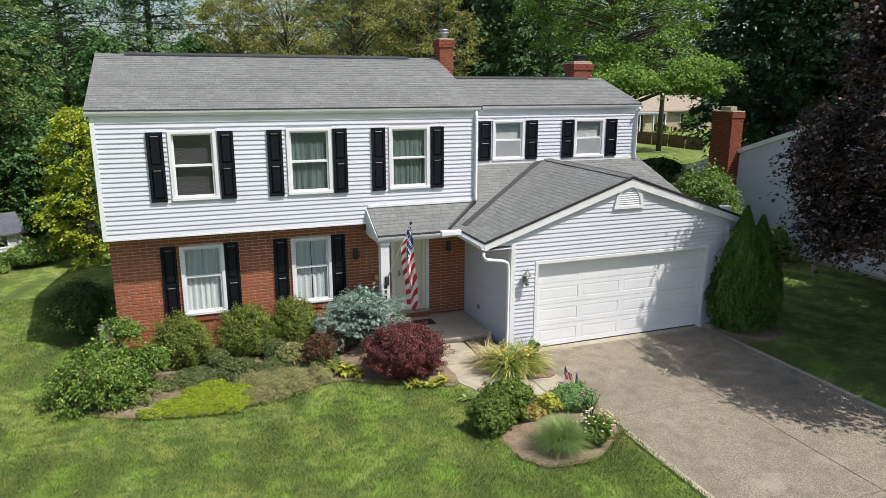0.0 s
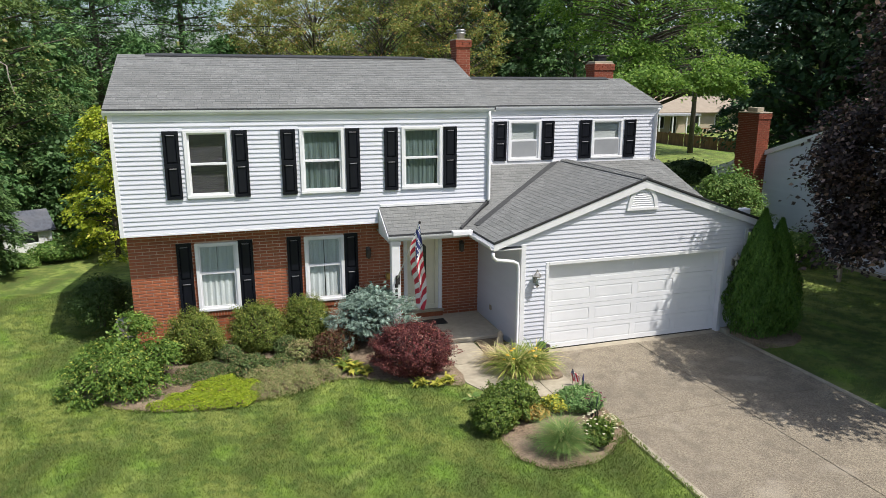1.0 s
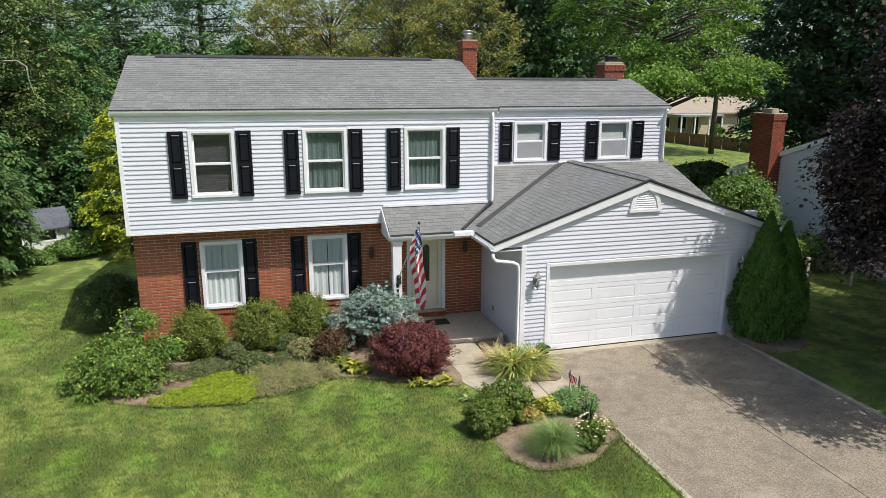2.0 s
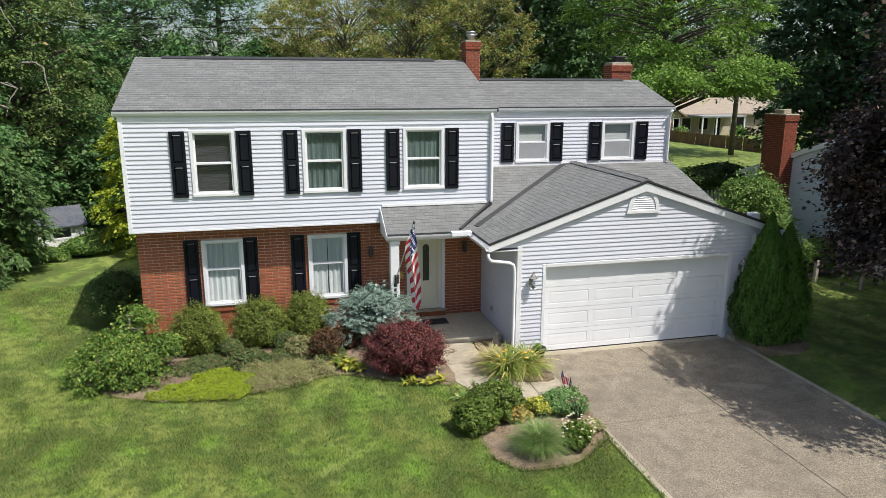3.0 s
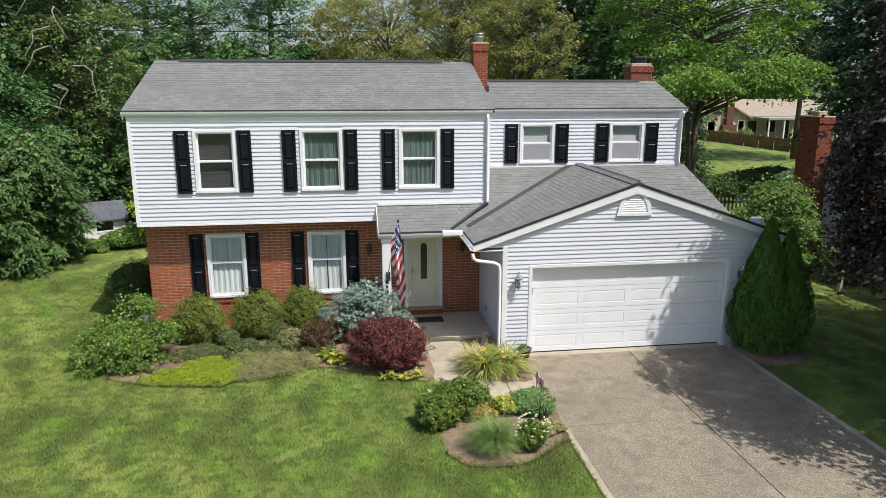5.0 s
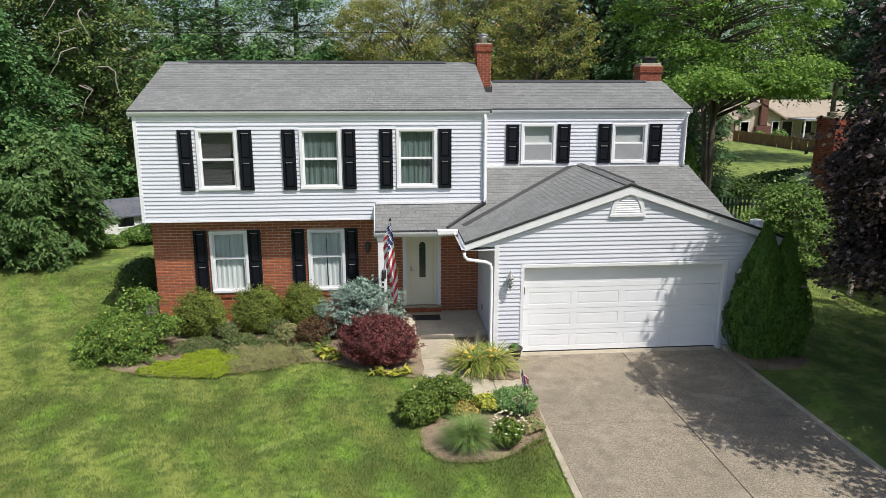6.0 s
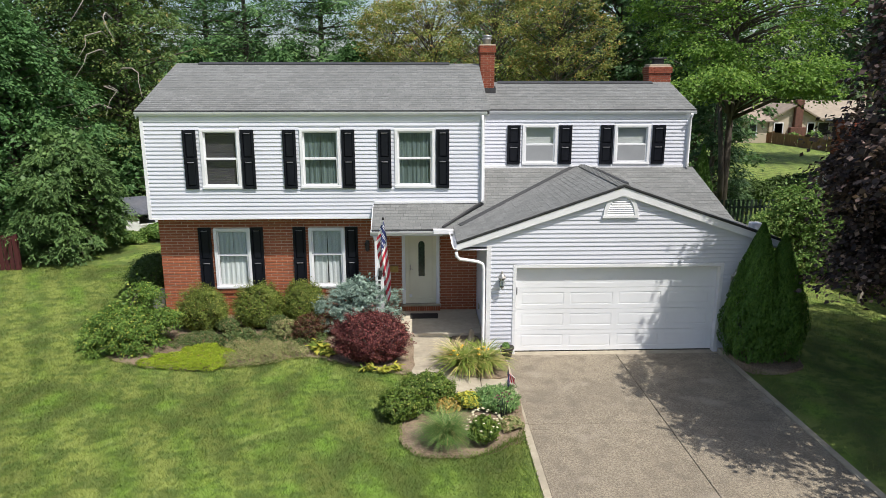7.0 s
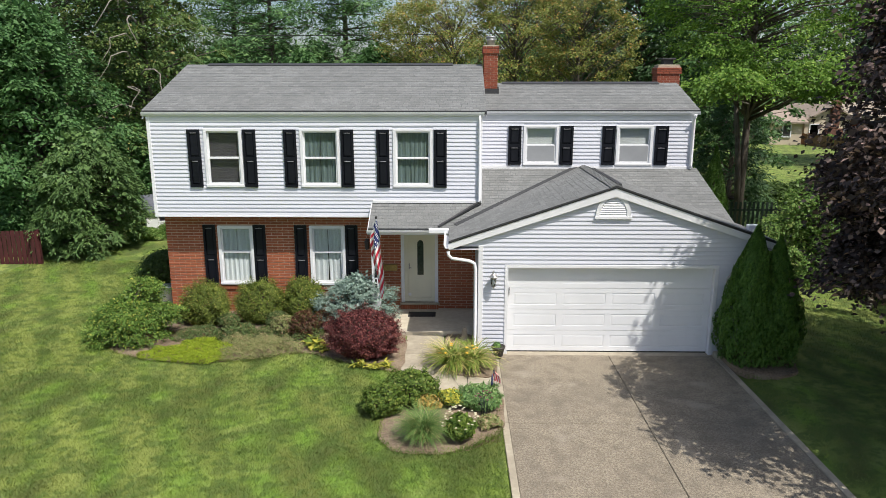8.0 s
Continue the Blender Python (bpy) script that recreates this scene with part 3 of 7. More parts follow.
def deck(points, mat, name="roof_deck", thick=0.09, parent=house, label=""):
    """A roof deck: a polygon in space with thickness below it."""
    bm = bmesh.new()
    a = [bm.verts.new(p) for p in points]
    b = [bm.verts.new((p[0], p[1], p[2] - thick)) for p in points]
    bm.faces.new(a), bm.faces.new(b[::-1])
    for i in range(len(a)):
        j = (i + 1) % len(a)
        bm.faces.new((a[i], b[i], b[j], a[j]))
    bmesh.ops.recalc_face_normals(bm, faces=bm.faces)
    return part(name, bm, mat, parent, label)


main_poly = [(MX0, EAVE_Y, EAVE_Z), (MX1, EAVE_Y, EAVE_Z), (MX1, RIDGE_Y, RIDGE_Z), (MX0, RIDGE_Y, RIDGE_Z)]
main_roof = deck(main_poly, FELT, "roof", label="weathered grey asphalt shingle roof")
deck([(MX0, RIDGE_Y, RIDGE_Z), (MX1, RIDGE_Y, RIDGE_Z), (MX1, 22.9, EAVE_Z), (MX0, 22.9, EAVE_Z)], SHINGLE, "roof")
wing_poly = [(XM, WEY, WEZ), (WX1, WEY, WEZ), (WX1, WRY, WRZ), (XM, WRY, WRZ)]
wing_roof = deck(wing_poly, FELT, "roof", label="grey asphalt shingle roof of the wing")
deck([(XM, WRY, WRZ), (WX1, WRY, WRZ), (WX1, 22.4, WEZ), (XM, 22.4, WEZ)], SHINGLE, "roof")
k = (GPEAK - GEX0) / (GRZ - GEZ)


def gable_z(x):
    return GRZ - abs(x - GPEAK) / k


def lean_y(z):
    return SY0 - (SZ0 - z) * (SY0 - SY1) / (SZ0 - SZ1)


valley_l = (GEX0 + 0.16, lean_y(gable_z(GEX0 + 0.16)), gable_z(GEX0 + 0.16))
top = (GPEAK, lean_y(SZ0 - 0.005), SZ0 - 0.005)
lean_left = [(4.0, 14.96, 2.70), (5.70, 14.96, 2.70), (XM, YU, 3.18), (4.0, YU, 3.18)]
porch_roof = deck(lean_left, FELT, "porch_roof", 0.08, label="grey shingle lean-to porch roof")
lean_z = lambda y: SZ0 - (SY0 - y) * (SZ0 - SZ1) / (SY0 - SY1)
lean_poly = [(XM, 15.51, lean_z(15.51)), (GPEAK, SY0, SZ0), (XM, SY0, SZ0)]
lean_low = [(5.70, 14.96, lean_z(14.96)), (6.1, 14.95, lean_z(14.95)), (XM, 15.51, lean_z(15.51)), (XM, YU, lean_z(YU))]
lean_roof = deck(lean_poly, FELT, "lean_to_roof", 0.06, label="grey shingle lean-to roof below the wing windows")
low_roof = deck(lean_low, FELT, "lean_to_roof", 0.06)
right_poly = [(GPEAK, SY0, SZ0), (13.2, lean_y(gable_z(13.2)), gable_z(13.2)), (13.02, SY0, SZ0)]
lean_right = deck(right_poly, FELT, "lean_to_roof", 0.06)
gl_poly = [(GEX0, GY0, GEZ), (GPEAK, GY0, GRZ), (GPEAK, SY0, GRZ), (GEX0, lean_y(GEZ), GEZ)]
gr_poly = [(GPEAK, GY0, GRZ), (GEX1, GY0, GEZ), (GEX1, lean_y(GEZ), GEZ), (GPEAK, SY0, GRZ)]
gable_left = deck(gl_poly, FELT, "garage_roof", 0.05, label="grey shingle garage gable roof")
gable_right = deck(gr_poly, FELT, "garage_roof", 0.05)

# fascia, gutters, rakes
def gutter(x0, x1, y, z, parent=house):
    """A K-style gutter along x, open at the top."""
    prof = [(0.0, 0.0), (-0.075, 0.0), (-0.085, 0.02), (-0.105, 0.055), (-0.115, 0.095), (-0.107, 0.095), (-0.097, 0.055), (-0.075, 0.012), (-0.008, 0.012), (-0.008, 0.10), (0.0, 0.10)]
    bm = bmesh.new()
    a = [bm.verts.new((x0, y + p, z + q)) for p, q in prof]
    b = [bm.verts.new((x1, y + p, z + q)) for p, q in prof]
    n = len(prof)
    for i in range(n):
        bm.faces.new((a[i], a[(i + 1) % n], b[(i + 1) % n], b[i]))
    bm.faces.new(a[::-1]), bm.faces.new(b)
    for x in (x0, x1 - 0.004):
        box(bm, x, x + 0.004, y - 0.10, y, z, z + 0.09)
    bmesh.ops.recalc_face_normals(bm, faces=bm.faces)
    return part("gutter", bm, TRIM, parent, "white metal gutter")


gutter(MX0, MX1 - 0.06, EAVE_Y + 0.055, EAVE_Z - 0.125)
gutter(XM + 0.12, WX1, WEY + 0.055, WEZ - 0.125)
gutter(3.97, 5.55, 14.99, 2.575)
part("fascia", boxes((3.97, 5.75, 14.99, 15.02, 2.53, 2.69)), TRIM, house)
part("gutter_box", boxes((5.52, 6.02, 14.84, 14.99, 2.60, 2.715), bevel=0.01), TRIM, house, "white gutter corner box")
part("porch_ceiling", boxes((4.02, GX0, 15.03, YB, 2.53, 2.56)), TRIM, house, "white porch ceiling")
part("porch_cheek", slab([(3.985, 14.99), (4.02, 14.99), (4.02, YU + 0.02), (3.985, YU + 0.02)], 2.53, 2.60), TRIM, house)
bm = bmesh.new()
a = [bm.verts.new((3.975, y, z)) for y, z in ((14.99, 2.56), (YU, 2.56), (YU, 3.17), (14.99, 2.68))]
b = [bm.verts.new((4.015, v.co.y, v.co.z)) for v in a]
bm.faces.new(a), bm.faces.new(b[::-1])
for i in range(4):
    bm.faces.new((a[i], b[i], b[(i + 1) % 4], a[(i + 1) % 4]))
bmesh.ops.recalc_face_normals(bm, faces=bm.faces)
part("porch_cheek", bm, TRIM, house, "white triangular side of the porch roof")
post = part("porch_post", boxes((4.06, 4.27, 14.98, 15.17, 0.15, 2.53), (4.04, 4.29, 14.96, 15.19, 0.15, 0.27), (4.04, 4.29, 14.96, 15.19, 2.45, 2.53), bevel=0.006), TRIM, house, "white square porch post")
# rakes of the garage gable
for s in (-1, 1):
    xe = GEX0 if s < 0 else GEX1
    zt = lambda x: gable_z(x) - 0.022
    part("rake_board", prism([(xe, zt(xe)), (GPEAK, zt(GPEAK)), (GPEAK, zt(GPEAK) - 0.215), (xe, zt(xe) - 0.175)], YG - 0.095, YG - 0.055), TRIM, house, "white rake board of the garage gable")
    part("soffit", prism([(xe, zt(xe) - 0.10), (GPEAK, zt(GPEAK) - 0.12), (GPEAK, zt(GPEAK) - 0.14), (xe, zt(xe) - 0.12)], YG - 0.055, YG + 0.02), TRIM, house)
    part("drip_edge", prism([(xe, gable_z(xe) + 0.014), (GPEAK, GRZ + 0.014), (GPEAK, GRZ - 0.026), (xe, gable_z(xe) - 0.026)], YG - 0.118, YG - 0.097), DARKMETAL, house, "dark drip edge")
    ye = 14.95
    part("eave_return", boxes((min(xe, xe - s * 0.7), max(xe, xe - s * 0.7), YG - 0.055, ye, GEZ - 0.20, GEZ - 0.185)), TRIM, house, "white soffit under the garage eaves")
    xa = xe if s < 0 else xe - 0.03
    part("fascia", boxes((xa, xa + 0.03, YG - 0.05, ye, GEZ - 0.185, GEZ - 0.055)), TRIM, house)
    prof = [(0.0, 0.0), (0.075, 0.0), (0.105, 0.055), (0.115, 0.095), (0.105, 0.095), (0.07, 0.012), (0.008, 0.012), (0.008, 0.1), (0.0, 0.1)]
    bm = bmesh.new()
    a = [bm.verts.new((xe + s * p, YG - 0.12, GEZ - 0.16 + q)) for p, q in prof]
    b = [bm.verts.new((xe + s * p, ye, GEZ - 0.16 + q)) for p, q in prof]
    for i in range(len(prof)):
        j = (i + 1) % len(prof)
        bm.faces.new((a[i], a[j], b[j], b[i]))
    bm.faces.new(a), bm.faces.new(b[::-1])
    bmesh.ops.recalc_face_normals(bm, faces=bm.faces)
    part("gutter", bm, TRIM, house, "white metal gutter")
# main gable ends
for x, y0, y1, z0, z1 in ((MX0, EAVE_Y, RIDGE_Y, EAVE_Z, RIDGE_Z),):
    bm = bmesh.new()
    a = [bm.verts.new((x + 0.004, y, z)) for y, z in ((y0, z0 - 0.02), (y1, z1 - 0.02), (y1, z1 - 0.2), (y0, z0 - 0.2))]
    b = [bm.verts.new((x + 0.03, v.co.y, v.co.z)) for v in a]
    bm.faces.new(a), bm.faces.new(b[::-1])
    for i in range(4):
        bm.faces.new((a[i], b[i], b[(i + 1) % 4], a[(i + 1) % 4]))
    bmesh.ops.recalc_face_normals(bm, faces=bm.faces)
    part("rake_board", bm, TRIM, house)
for x, yb0, zb, yr, zr, yb1 in ((XL, YU, 5.45, RIDGE_Y, RIDGE_Z - 0.11, 22.6), (XM - 0.14, YU, 5.45, RIDGE_Y, RIDGE_Z - 0.11, 22.6), (XR - 0.14, YW, 5.4, WRY, WRZ - 0.11, 22.2)):
    bm = bmesh.new()
    a = [bm.verts.new((x, y, z)) for y, z in ((yb0, zb), (yb1, zb), (yr, zr))]
    b = [bm.verts.new((x + 0.14, v.co.y, v.co.z)) for v in a]
    bm.faces.new(a), bm.faces.new(b[::-1])
    for i in range(3):
        bm.faces.new((a[i], b[i], b[(i + 1) % 3], a[(i + 1) % 3]))
    bmesh.ops.recalc_face_normals(bm, faces=bm.faces)
    part("gable_wall", bm, VINYL, house)
part("rake_board", boxes((MX1 - 0.03, MX1, EAVE_Y + 0.03, EAVE_Y + 0.24, EAVE_Z - 0.14, EAVE_Z - 0.0)), TRIM, house)

# ridge vents, flashings
def ridge_strip(x0, x1, y, z, drop=0.03):
    bm = bmesh.new()
    s = (drop / 0.15)
    pts = [(-0.16, -0.058), (0.0, 0.0), (0.16, -0.058), (0.16, -0.085), (0.0, -0.03), (-0.16, -0.085)]
    a = [bm.verts.new((x0, y + p, z + 0.042 + q)) for p, q in pts]
    b = [bm.verts.new((x1, y + p, z + 0.042 + q)) for p, q in pts]
    for i in range(6):
        bm.faces.new((a[i], a[(i + 1) % 6], b[(i + 1) % 6], b[i]))
    bm.faces.new(a), bm.faces.new(b)
    bmesh.ops.recalc_face_normals(bm, faces=bm.faces)
    return part("ridge_vent", bm, DARKMETAL, house, "dark ridge vent")


ridge_strip(-1.2, 6.1, RIDGE_Y, RIDGE_Z)
ridge_strip(7.6, 12.4, WRY, WRZ)
for name, p, q, w in (("valley_flashing", (GPEAK, lean_y(GRZ - 0.02), GRZ + 0.012), (valley_l[0], valley_l[1], valley_l[2] + 0.02), 0.16), ("roof_flashing", (XM - 0.03, YU - 0.03, 3.215), (5.76, 14.97, 2.735), 0.06)):
    p, q = Vector(p), Vector(q)
    d = (q - p).normalized()
    side = d.cross(Vector((-0.15, -0.3, 1))).normalized() * w / 2
    up = Vector((0, 0, 0.012 if w > 0.1 else 0.04))
    bm = bmesh.new()
    v = [bm.verts.new(r) for r in (p - side, p + side, q + side, q - side, p - side + up, p + side + up, q + side + up, q - side + up)]
    for f in ((3, 2, 1, 0), (4, 5, 6, 7), (0, 1, 5, 4), (1, 2, 6, 5), (2, 3, 7, 6), (3, 0, 4, 7)):
        bm.faces.new([v[i] for i in f])
    bmesh.ops.recalc_face_normals(bm, faces=bm.faces)
    part(name, bm, FELT if w > 0.1 else DARKMETAL, house, "dark metal roof flashing")


# downspouts
def downspout(points, w=0.05, name="downspout"):
    bm = tube(bmesh.new(), points, [w] * len(points), 8, 0.8)
    return part(name, bm, TRIM, house, "white metal downspout", smooth=True)


downspout([(6.80, YU - 0.05, 5.44), (6.80, YU - 0.075, 5.30), (6.80, YU - 0.075, 3.30), (6.80, YU - 0.12, 3.23)], 0.045)
downspout([(12.82, YW - 0.20, 5.40), (12.82, YW - 0.075, 5.24), (12.82, YW - 0.075, 4.02), (12.84, YW - 0.12, 3.93)], 0.045)
downspout([(6.02, 13.55, 2.46), (6.03, 13.56, 2.36), (6.10, 13.56, 2.29), (6.52, 13.58, 2.22), (6.63, 13.58, 2.16), (6.655, 13.58, 2.04), (6.655, 13.58, 0.12), (6.655, 13.50, 0.05)], 0.05)


# chimneys
def chimney(x0, x1, y0, y1, z0, z1, corbel=0.03):
    base = part("chimney", boxes((x0 + 0.008, x1 - 0.008, y0 + 0.008, y1 - 0.008, z0, z1)), MORTAR, house, "red brick chimney")
    bm = bmesh.new()
    z, n = z0, 0
    while z < z1 - 0.04:
        out = corbel if z > z1 - 0.24 else 0.0
        for horizontal, c0, c1 in ((True, x0 - out, x1 + out), (False, y0 - out, y1 + out)):
            for far in (0, 1):
                p = c0 - (0.10 if n % 2 else 0.0)
                while p < c1 - 0.01:
                    a, b = max(p, c0) + 0.004, min(p + 0.20, c1) - 0.004
                    if b - a > 0.02:
                        if horizontal:
                            yy = (y1 + out - 0.05, y1 + out) if far else (y0 - out, y0 - out + 0.05)
                            box(bm, a, b, yy[0], yy[1], z + 0.004, z + 0.063)
                        else:
                            xx = (x1 + out - 0.05, x1 + out) if far else (x0 - out, x0 - out + 0.05)
                            a2, b2 = max(a, c0 + 0.052), min(b, c1 - 0.052)
                            if b2 - a2 > 0.02:
                                box(bm, xx[0] + 0.0005, xx[1] - 0.0005, a2, b2, z + 0.004, z + 0.063)
                    p += 0.205
        z += 0.067
        n += 1
    tagged(part("brick", bm, CHIMBRICK, base), kind="stuff")
    return base


c1 = chimney(7.00, 7.42, 19.05, 19.55, 5.7, 7.29)
part("chimney_cap", boxes((6.98, 7.44, 19.03, 19.57, 7.29, 7.34), bevel=0.01), SMOOTHCON, c1, "concrete chimney crown")
bm = lathe(bmesh.new(), 7.21, 19.30, [(0.11, 7.34), (0.11, 7.48), (0.15, 7.49), (0.15, 7.52), (0.11, 7.525), (0.11, 7.56), (0.15, 7.565), (0.14, 7.60), (0.03, 7.62)])
part("flue_cap", bm, STEEL, c1, "ribbed metal flue cap", smooth=True)
part("flashing", boxes((6.96, 7.46, 19.0, 19.04, 5.93, 6.10), (7.425, 7.45, 19.04, 19.5, 5.95, 6.16)), DARKMETAL, c1)
c2 = chimney(12.76, 13.50, 21.35, 21.95, 0.0, 6.80)
part("chimney_cap", boxes((12.78, 13.48, 21.40, 21.90, 6.80, 6.86), bevel=0.01), SMOOTHCON, c2, "concrete chimney crown")
part("flue_cap", boxes((12.97, 13.29, 21.50, 21.80, 6.86, 7.02), (12.90, 13.36, 21.44, 21.86, 7.02, 7.07), bevel=0.01), DARKMETAL, c2, "dark metal flue cap")


# wall lamps
def wall_lamp(x, y, z):
    lamp = thing("wall_lamp", x, y, z, "pewter lantern wall lamp on white siding beside the garage door", "wall lamp", "garage lamps")
    part("backplate", boxes((x - 0.05, x + 0.05, y - 0.02, y, z - 0.09, z + 0.09), bevel=0.008), PEWTER, lamp)
    part("arm", tube(bmesh.new(), [(x, y - 0.02, z), (x, y - 0.09, z + 0.06), (x, y - 0.13, z + 0.17)], [0.012] * 3, 6), PEWTER, lamp)
    part("lamp_cap", lathe(bmesh.new(), x, y - 0.13, [(0.095, z + 0.10), (0.10, z + 0.115), (0.06, z + 0.17), (0.025, z + 0.21), (0.02, z + 0.25), (0.005, z + 0.27)], 8), PEWTER, lamp)
    part("lamp_glass", lathe(bmesh.new(), x, y - 0.13, [(0.05, z - 0.10), (0.075, z + 0.10)], 6), GLASS, lamp, "clear lantern glass")
    part("bulb", lathe(bmesh.new(), x, y - 0.13, [(0.015, z - 0.09), (0.03, z - 0.04), (0.03, z), (0.01, z + 0.04)], 8), TRIM, lamp)
    part("lamp_base", lathe(bmesh.new(), x, y - 0.13, [(0.01, z - 0.17), (0.02, z - 0.13), (0.055, z - 0.115), (0.055, z - 0.10)], 8), PEWTER, lamp)
    return lamp


wall_lamp(7.07, YG - 0.022, 1.76)
wall_lamp(12.52, YG - 0.022, 1.76)
for x in (3.78, 6.25):
    sc = thing("porch_lamp", x, YB, 2.0, "small dark lantern on the red brick porch wall", "wall lamp", "porch lamps")
    part("backplate", boxes((x - 0.05, x + 0.05, YB - 0.025, YB - 0.001, 1.85, 2.12), bevel=0.008), POTMAT, sc)
    part("lamp_body", lathe(bmesh.new(), x, YB - 0.10, [(0.02, 1.84), (0.05, 1.87), (0.06, 2.04), (0.075, 2.05), (0.03, 2.11), (0.01, 2.15)], 8), POTMAT, sc)
    part("arm", tube(bmesh.new(), [(x, YB - 0.02, 2.0), (x, YB - 0.06, 2.0)], [0.012] * 2, 6), POTMAT, sc)

# porch floor, mat, walk
porch = part("porch_slab", boxes((4.55, GX0 - 0.016, 14.50, YB, -0.1, 0.15), bevel=0.012), PORCHCON)
tagged(porch, "smooth beige concrete porch slab before the entry door", "porch", kind="structure")
mat_ = part("doormat", boxes((4.92, 5.66, 15.62, 16.02, 0.151, 0.165), bevel=0.004), BLACKRUB)
tagged(mat_, "black rubber doormat lying on the concrete porch", "doormat")

part("outlet_cover", boxes((GX0 - 0.045, GX0 - 0.015, 15.32, 15.42, 0.50, 0.62), bevel=0.006), SMOOTHCON, garage_side, "grey weatherproof outlet cover")
part("roof_vent", boxes((13.08, 13.34, 14.05, 14.25, 2.80, 2.99), bevel=0.02), TRIM, gable_right, "small white roof vent")
meter = thing("utility_box", -2.0, 16.75, 0.03, "grey metal utility box beside the brick corner", "utility box")
part("cabinet", boxes((-2.16, -1.82, 16.6, 16.95, 0.03, 0.62), bevel=0.015), STEEL, meter)
part("lid", boxes((-2.18, -1.80, 16.58, 16.97, 0.62, 0.66), bevel=0.01), STEEL, meter)

# ---- ground, drive, walk, beds ----
DX0, DX1 = 7.08, 12.42


def ground_z(x, y):
    """The yard is nearly flat, a little higher at the beds, and rises gently far behind."""
    z = 0.03 + 0.025 * math.sin(0.5 * x + 1) * math.sin(0.4 * y)
    if DX0 - 0.5 < x < DX1 + 0.5 and y < 16:
        z = min(z, -0.10)
    return z


def lawn_colour(nt):
    """Mottled lawn: fresh and dry patches, clumps, and crossing mower tracks."""
    col = mixed(nt, noise_value(nt, 6.0, 5.0, 0.42, 0.58), (0.148, 0.215, 0.031), (0.245, 0.338, 0.054))
    col = mixed(nt, scaled(nt, noise_value(nt, 0.36, 6.0, 0.46, 0.58), 0.75), col, (0.185, 0.335, 0.034))
    col = mixed(nt, scaled(nt, noise_value(nt, 1.3, 8.0, 0.49, 0.60), 0.50), col, (0.350, 0.375, 0.125))
    geo = nt.nodes.new("ShaderNodeNewGeometry")
    for cx, cy, reach, share, tone in ((3.6, 8.6, 6.5, 0.95, (0.215, 0.375, 0.046)), (-3.6, 6.0, 5.5, 0.85, (0.135, 0.160, 0.034))):
        mp, gr, fade = nt.nodes.new("ShaderNodeMapping"), nt.nodes.new("ShaderNodeTexGradient"), nt.nodes.new("ShaderNodeMath")
        mp.inputs["Scale"].default_value, mp.inputs["Location"].default_value = (1 / reach, 1 / reach, 0), (-cx / reach, -cy / reach, 0)
        gr.gradient_type, fade.operation = "SPHERICAL", "MULTIPLY"
        nt.links.new(geo.outputs["Position"], mp.inputs["Vector"])
        nt.links.new(mp.outputs["Vector"], gr.inputs["Vector"])
        nt.links.new(gr.outputs["Fac"], fade.inputs[0])
        nt.links.new(noise_value(nt, 1.6, 7.0, 0.36, 0.60), fade.inputs[1])
        col = mixed(nt, scaled(nt, fade.outputs[0], share), col, tone)
    for turn, band, patch, share, tone in ((0.36, 0.26, 0.24, 1.0, (0.088, 0.104, 0.022)), (-0.50, 0.29, 0.31, 0.95, (0.094, 0.116, 0.020)), (-0.50, 0.29, 0.20, 0.85, (0.33, 0.375, 0.090))):
        mp, wv, tracks = nt.nodes.new("ShaderNodeMapping"), nt.nodes.new("ShaderNodeTexWave"), nt.nodes.new("ShaderNodeMath")
        mp.inputs["Rotation"].default_value = (0, 0, turn)
        wv.inputs["Scale"].default_value, wv.inputs["Distortion"].default_value, wv.inputs["Detail"].default_value, wv.inputs["Detail Scale"].default_value = band, 1.0, 3.0, 2.5
        nt.links.new(geo.outputs["Position"], mp.inputs["Vector"])
        nt.links.new(mp.outputs["Vector"], wv.inputs["Vector"])
        tracks.operation = "MULTIPLY"
        nt.links.new(wv.outputs["Fac"], tracks.inputs[0])
        nt.links.new(noise_value(nt, patch, 3.0, 0.40, 0.52), tracks.inputs[1])
        col = mixed(nt, scaled(nt, tracks.outputs[0], share), col, tone)
    col = mixed(nt, scaled(nt, noise_value(nt, 1.9, 8.0, 0.51, 0.59), 0.65), col, (0.080, 0.118, 0.022))
    return mixed(nt, scaled(nt, noise_value(nt, 4.6, 6.0, 0.50, 0.60), 0.65), col, (0.070, 0.124, 0.017))


m, nt, b = material("lawn", 0.95)
col = mixed(nt, scaled(nt, noise_value(nt, 60.0, 3.0, 0.3, 0.7), 0.5), lawn_colour(nt), (0.065, 0.12, 0.018))
nt.links.new(col, b.inputs["Base Color"])
add_bump(nt, b, noise_value(nt, 45.0, 4.0, 0.2, 0.8), 0.8, 0.03)
LAWN = m

bm = bmesh.new()
xs = [-600, -250, -100, -50, -30] + [-20 + 1.0 * i for i in range(27)] + [7.0, 7.3, 8, 9, 10, 11, 12, 12.3, 12.55, 13, 14, 15, 16, 18, 20, 24, 30, 40, 55, 80, 120, 250, 600]
ys = [-400, -150, -60, -30, -15] + [-8 + 1.0 * i for i in range(42)] + [36, 40, 46, 54, 64, 80, 100, 140, 250, 700]
grid = [[bm.verts.new((x, y, ground_z(x, y))) for x in xs] for y in ys]
for r0, r1 in zip(grid, grid[1:]):
    for i in range(len(xs) - 1):
        bm.faces.new((r0[i], r0[i + 1], r1[i + 1], r1[i]))
ground = part("ground", bm, LAWN, smooth=True)
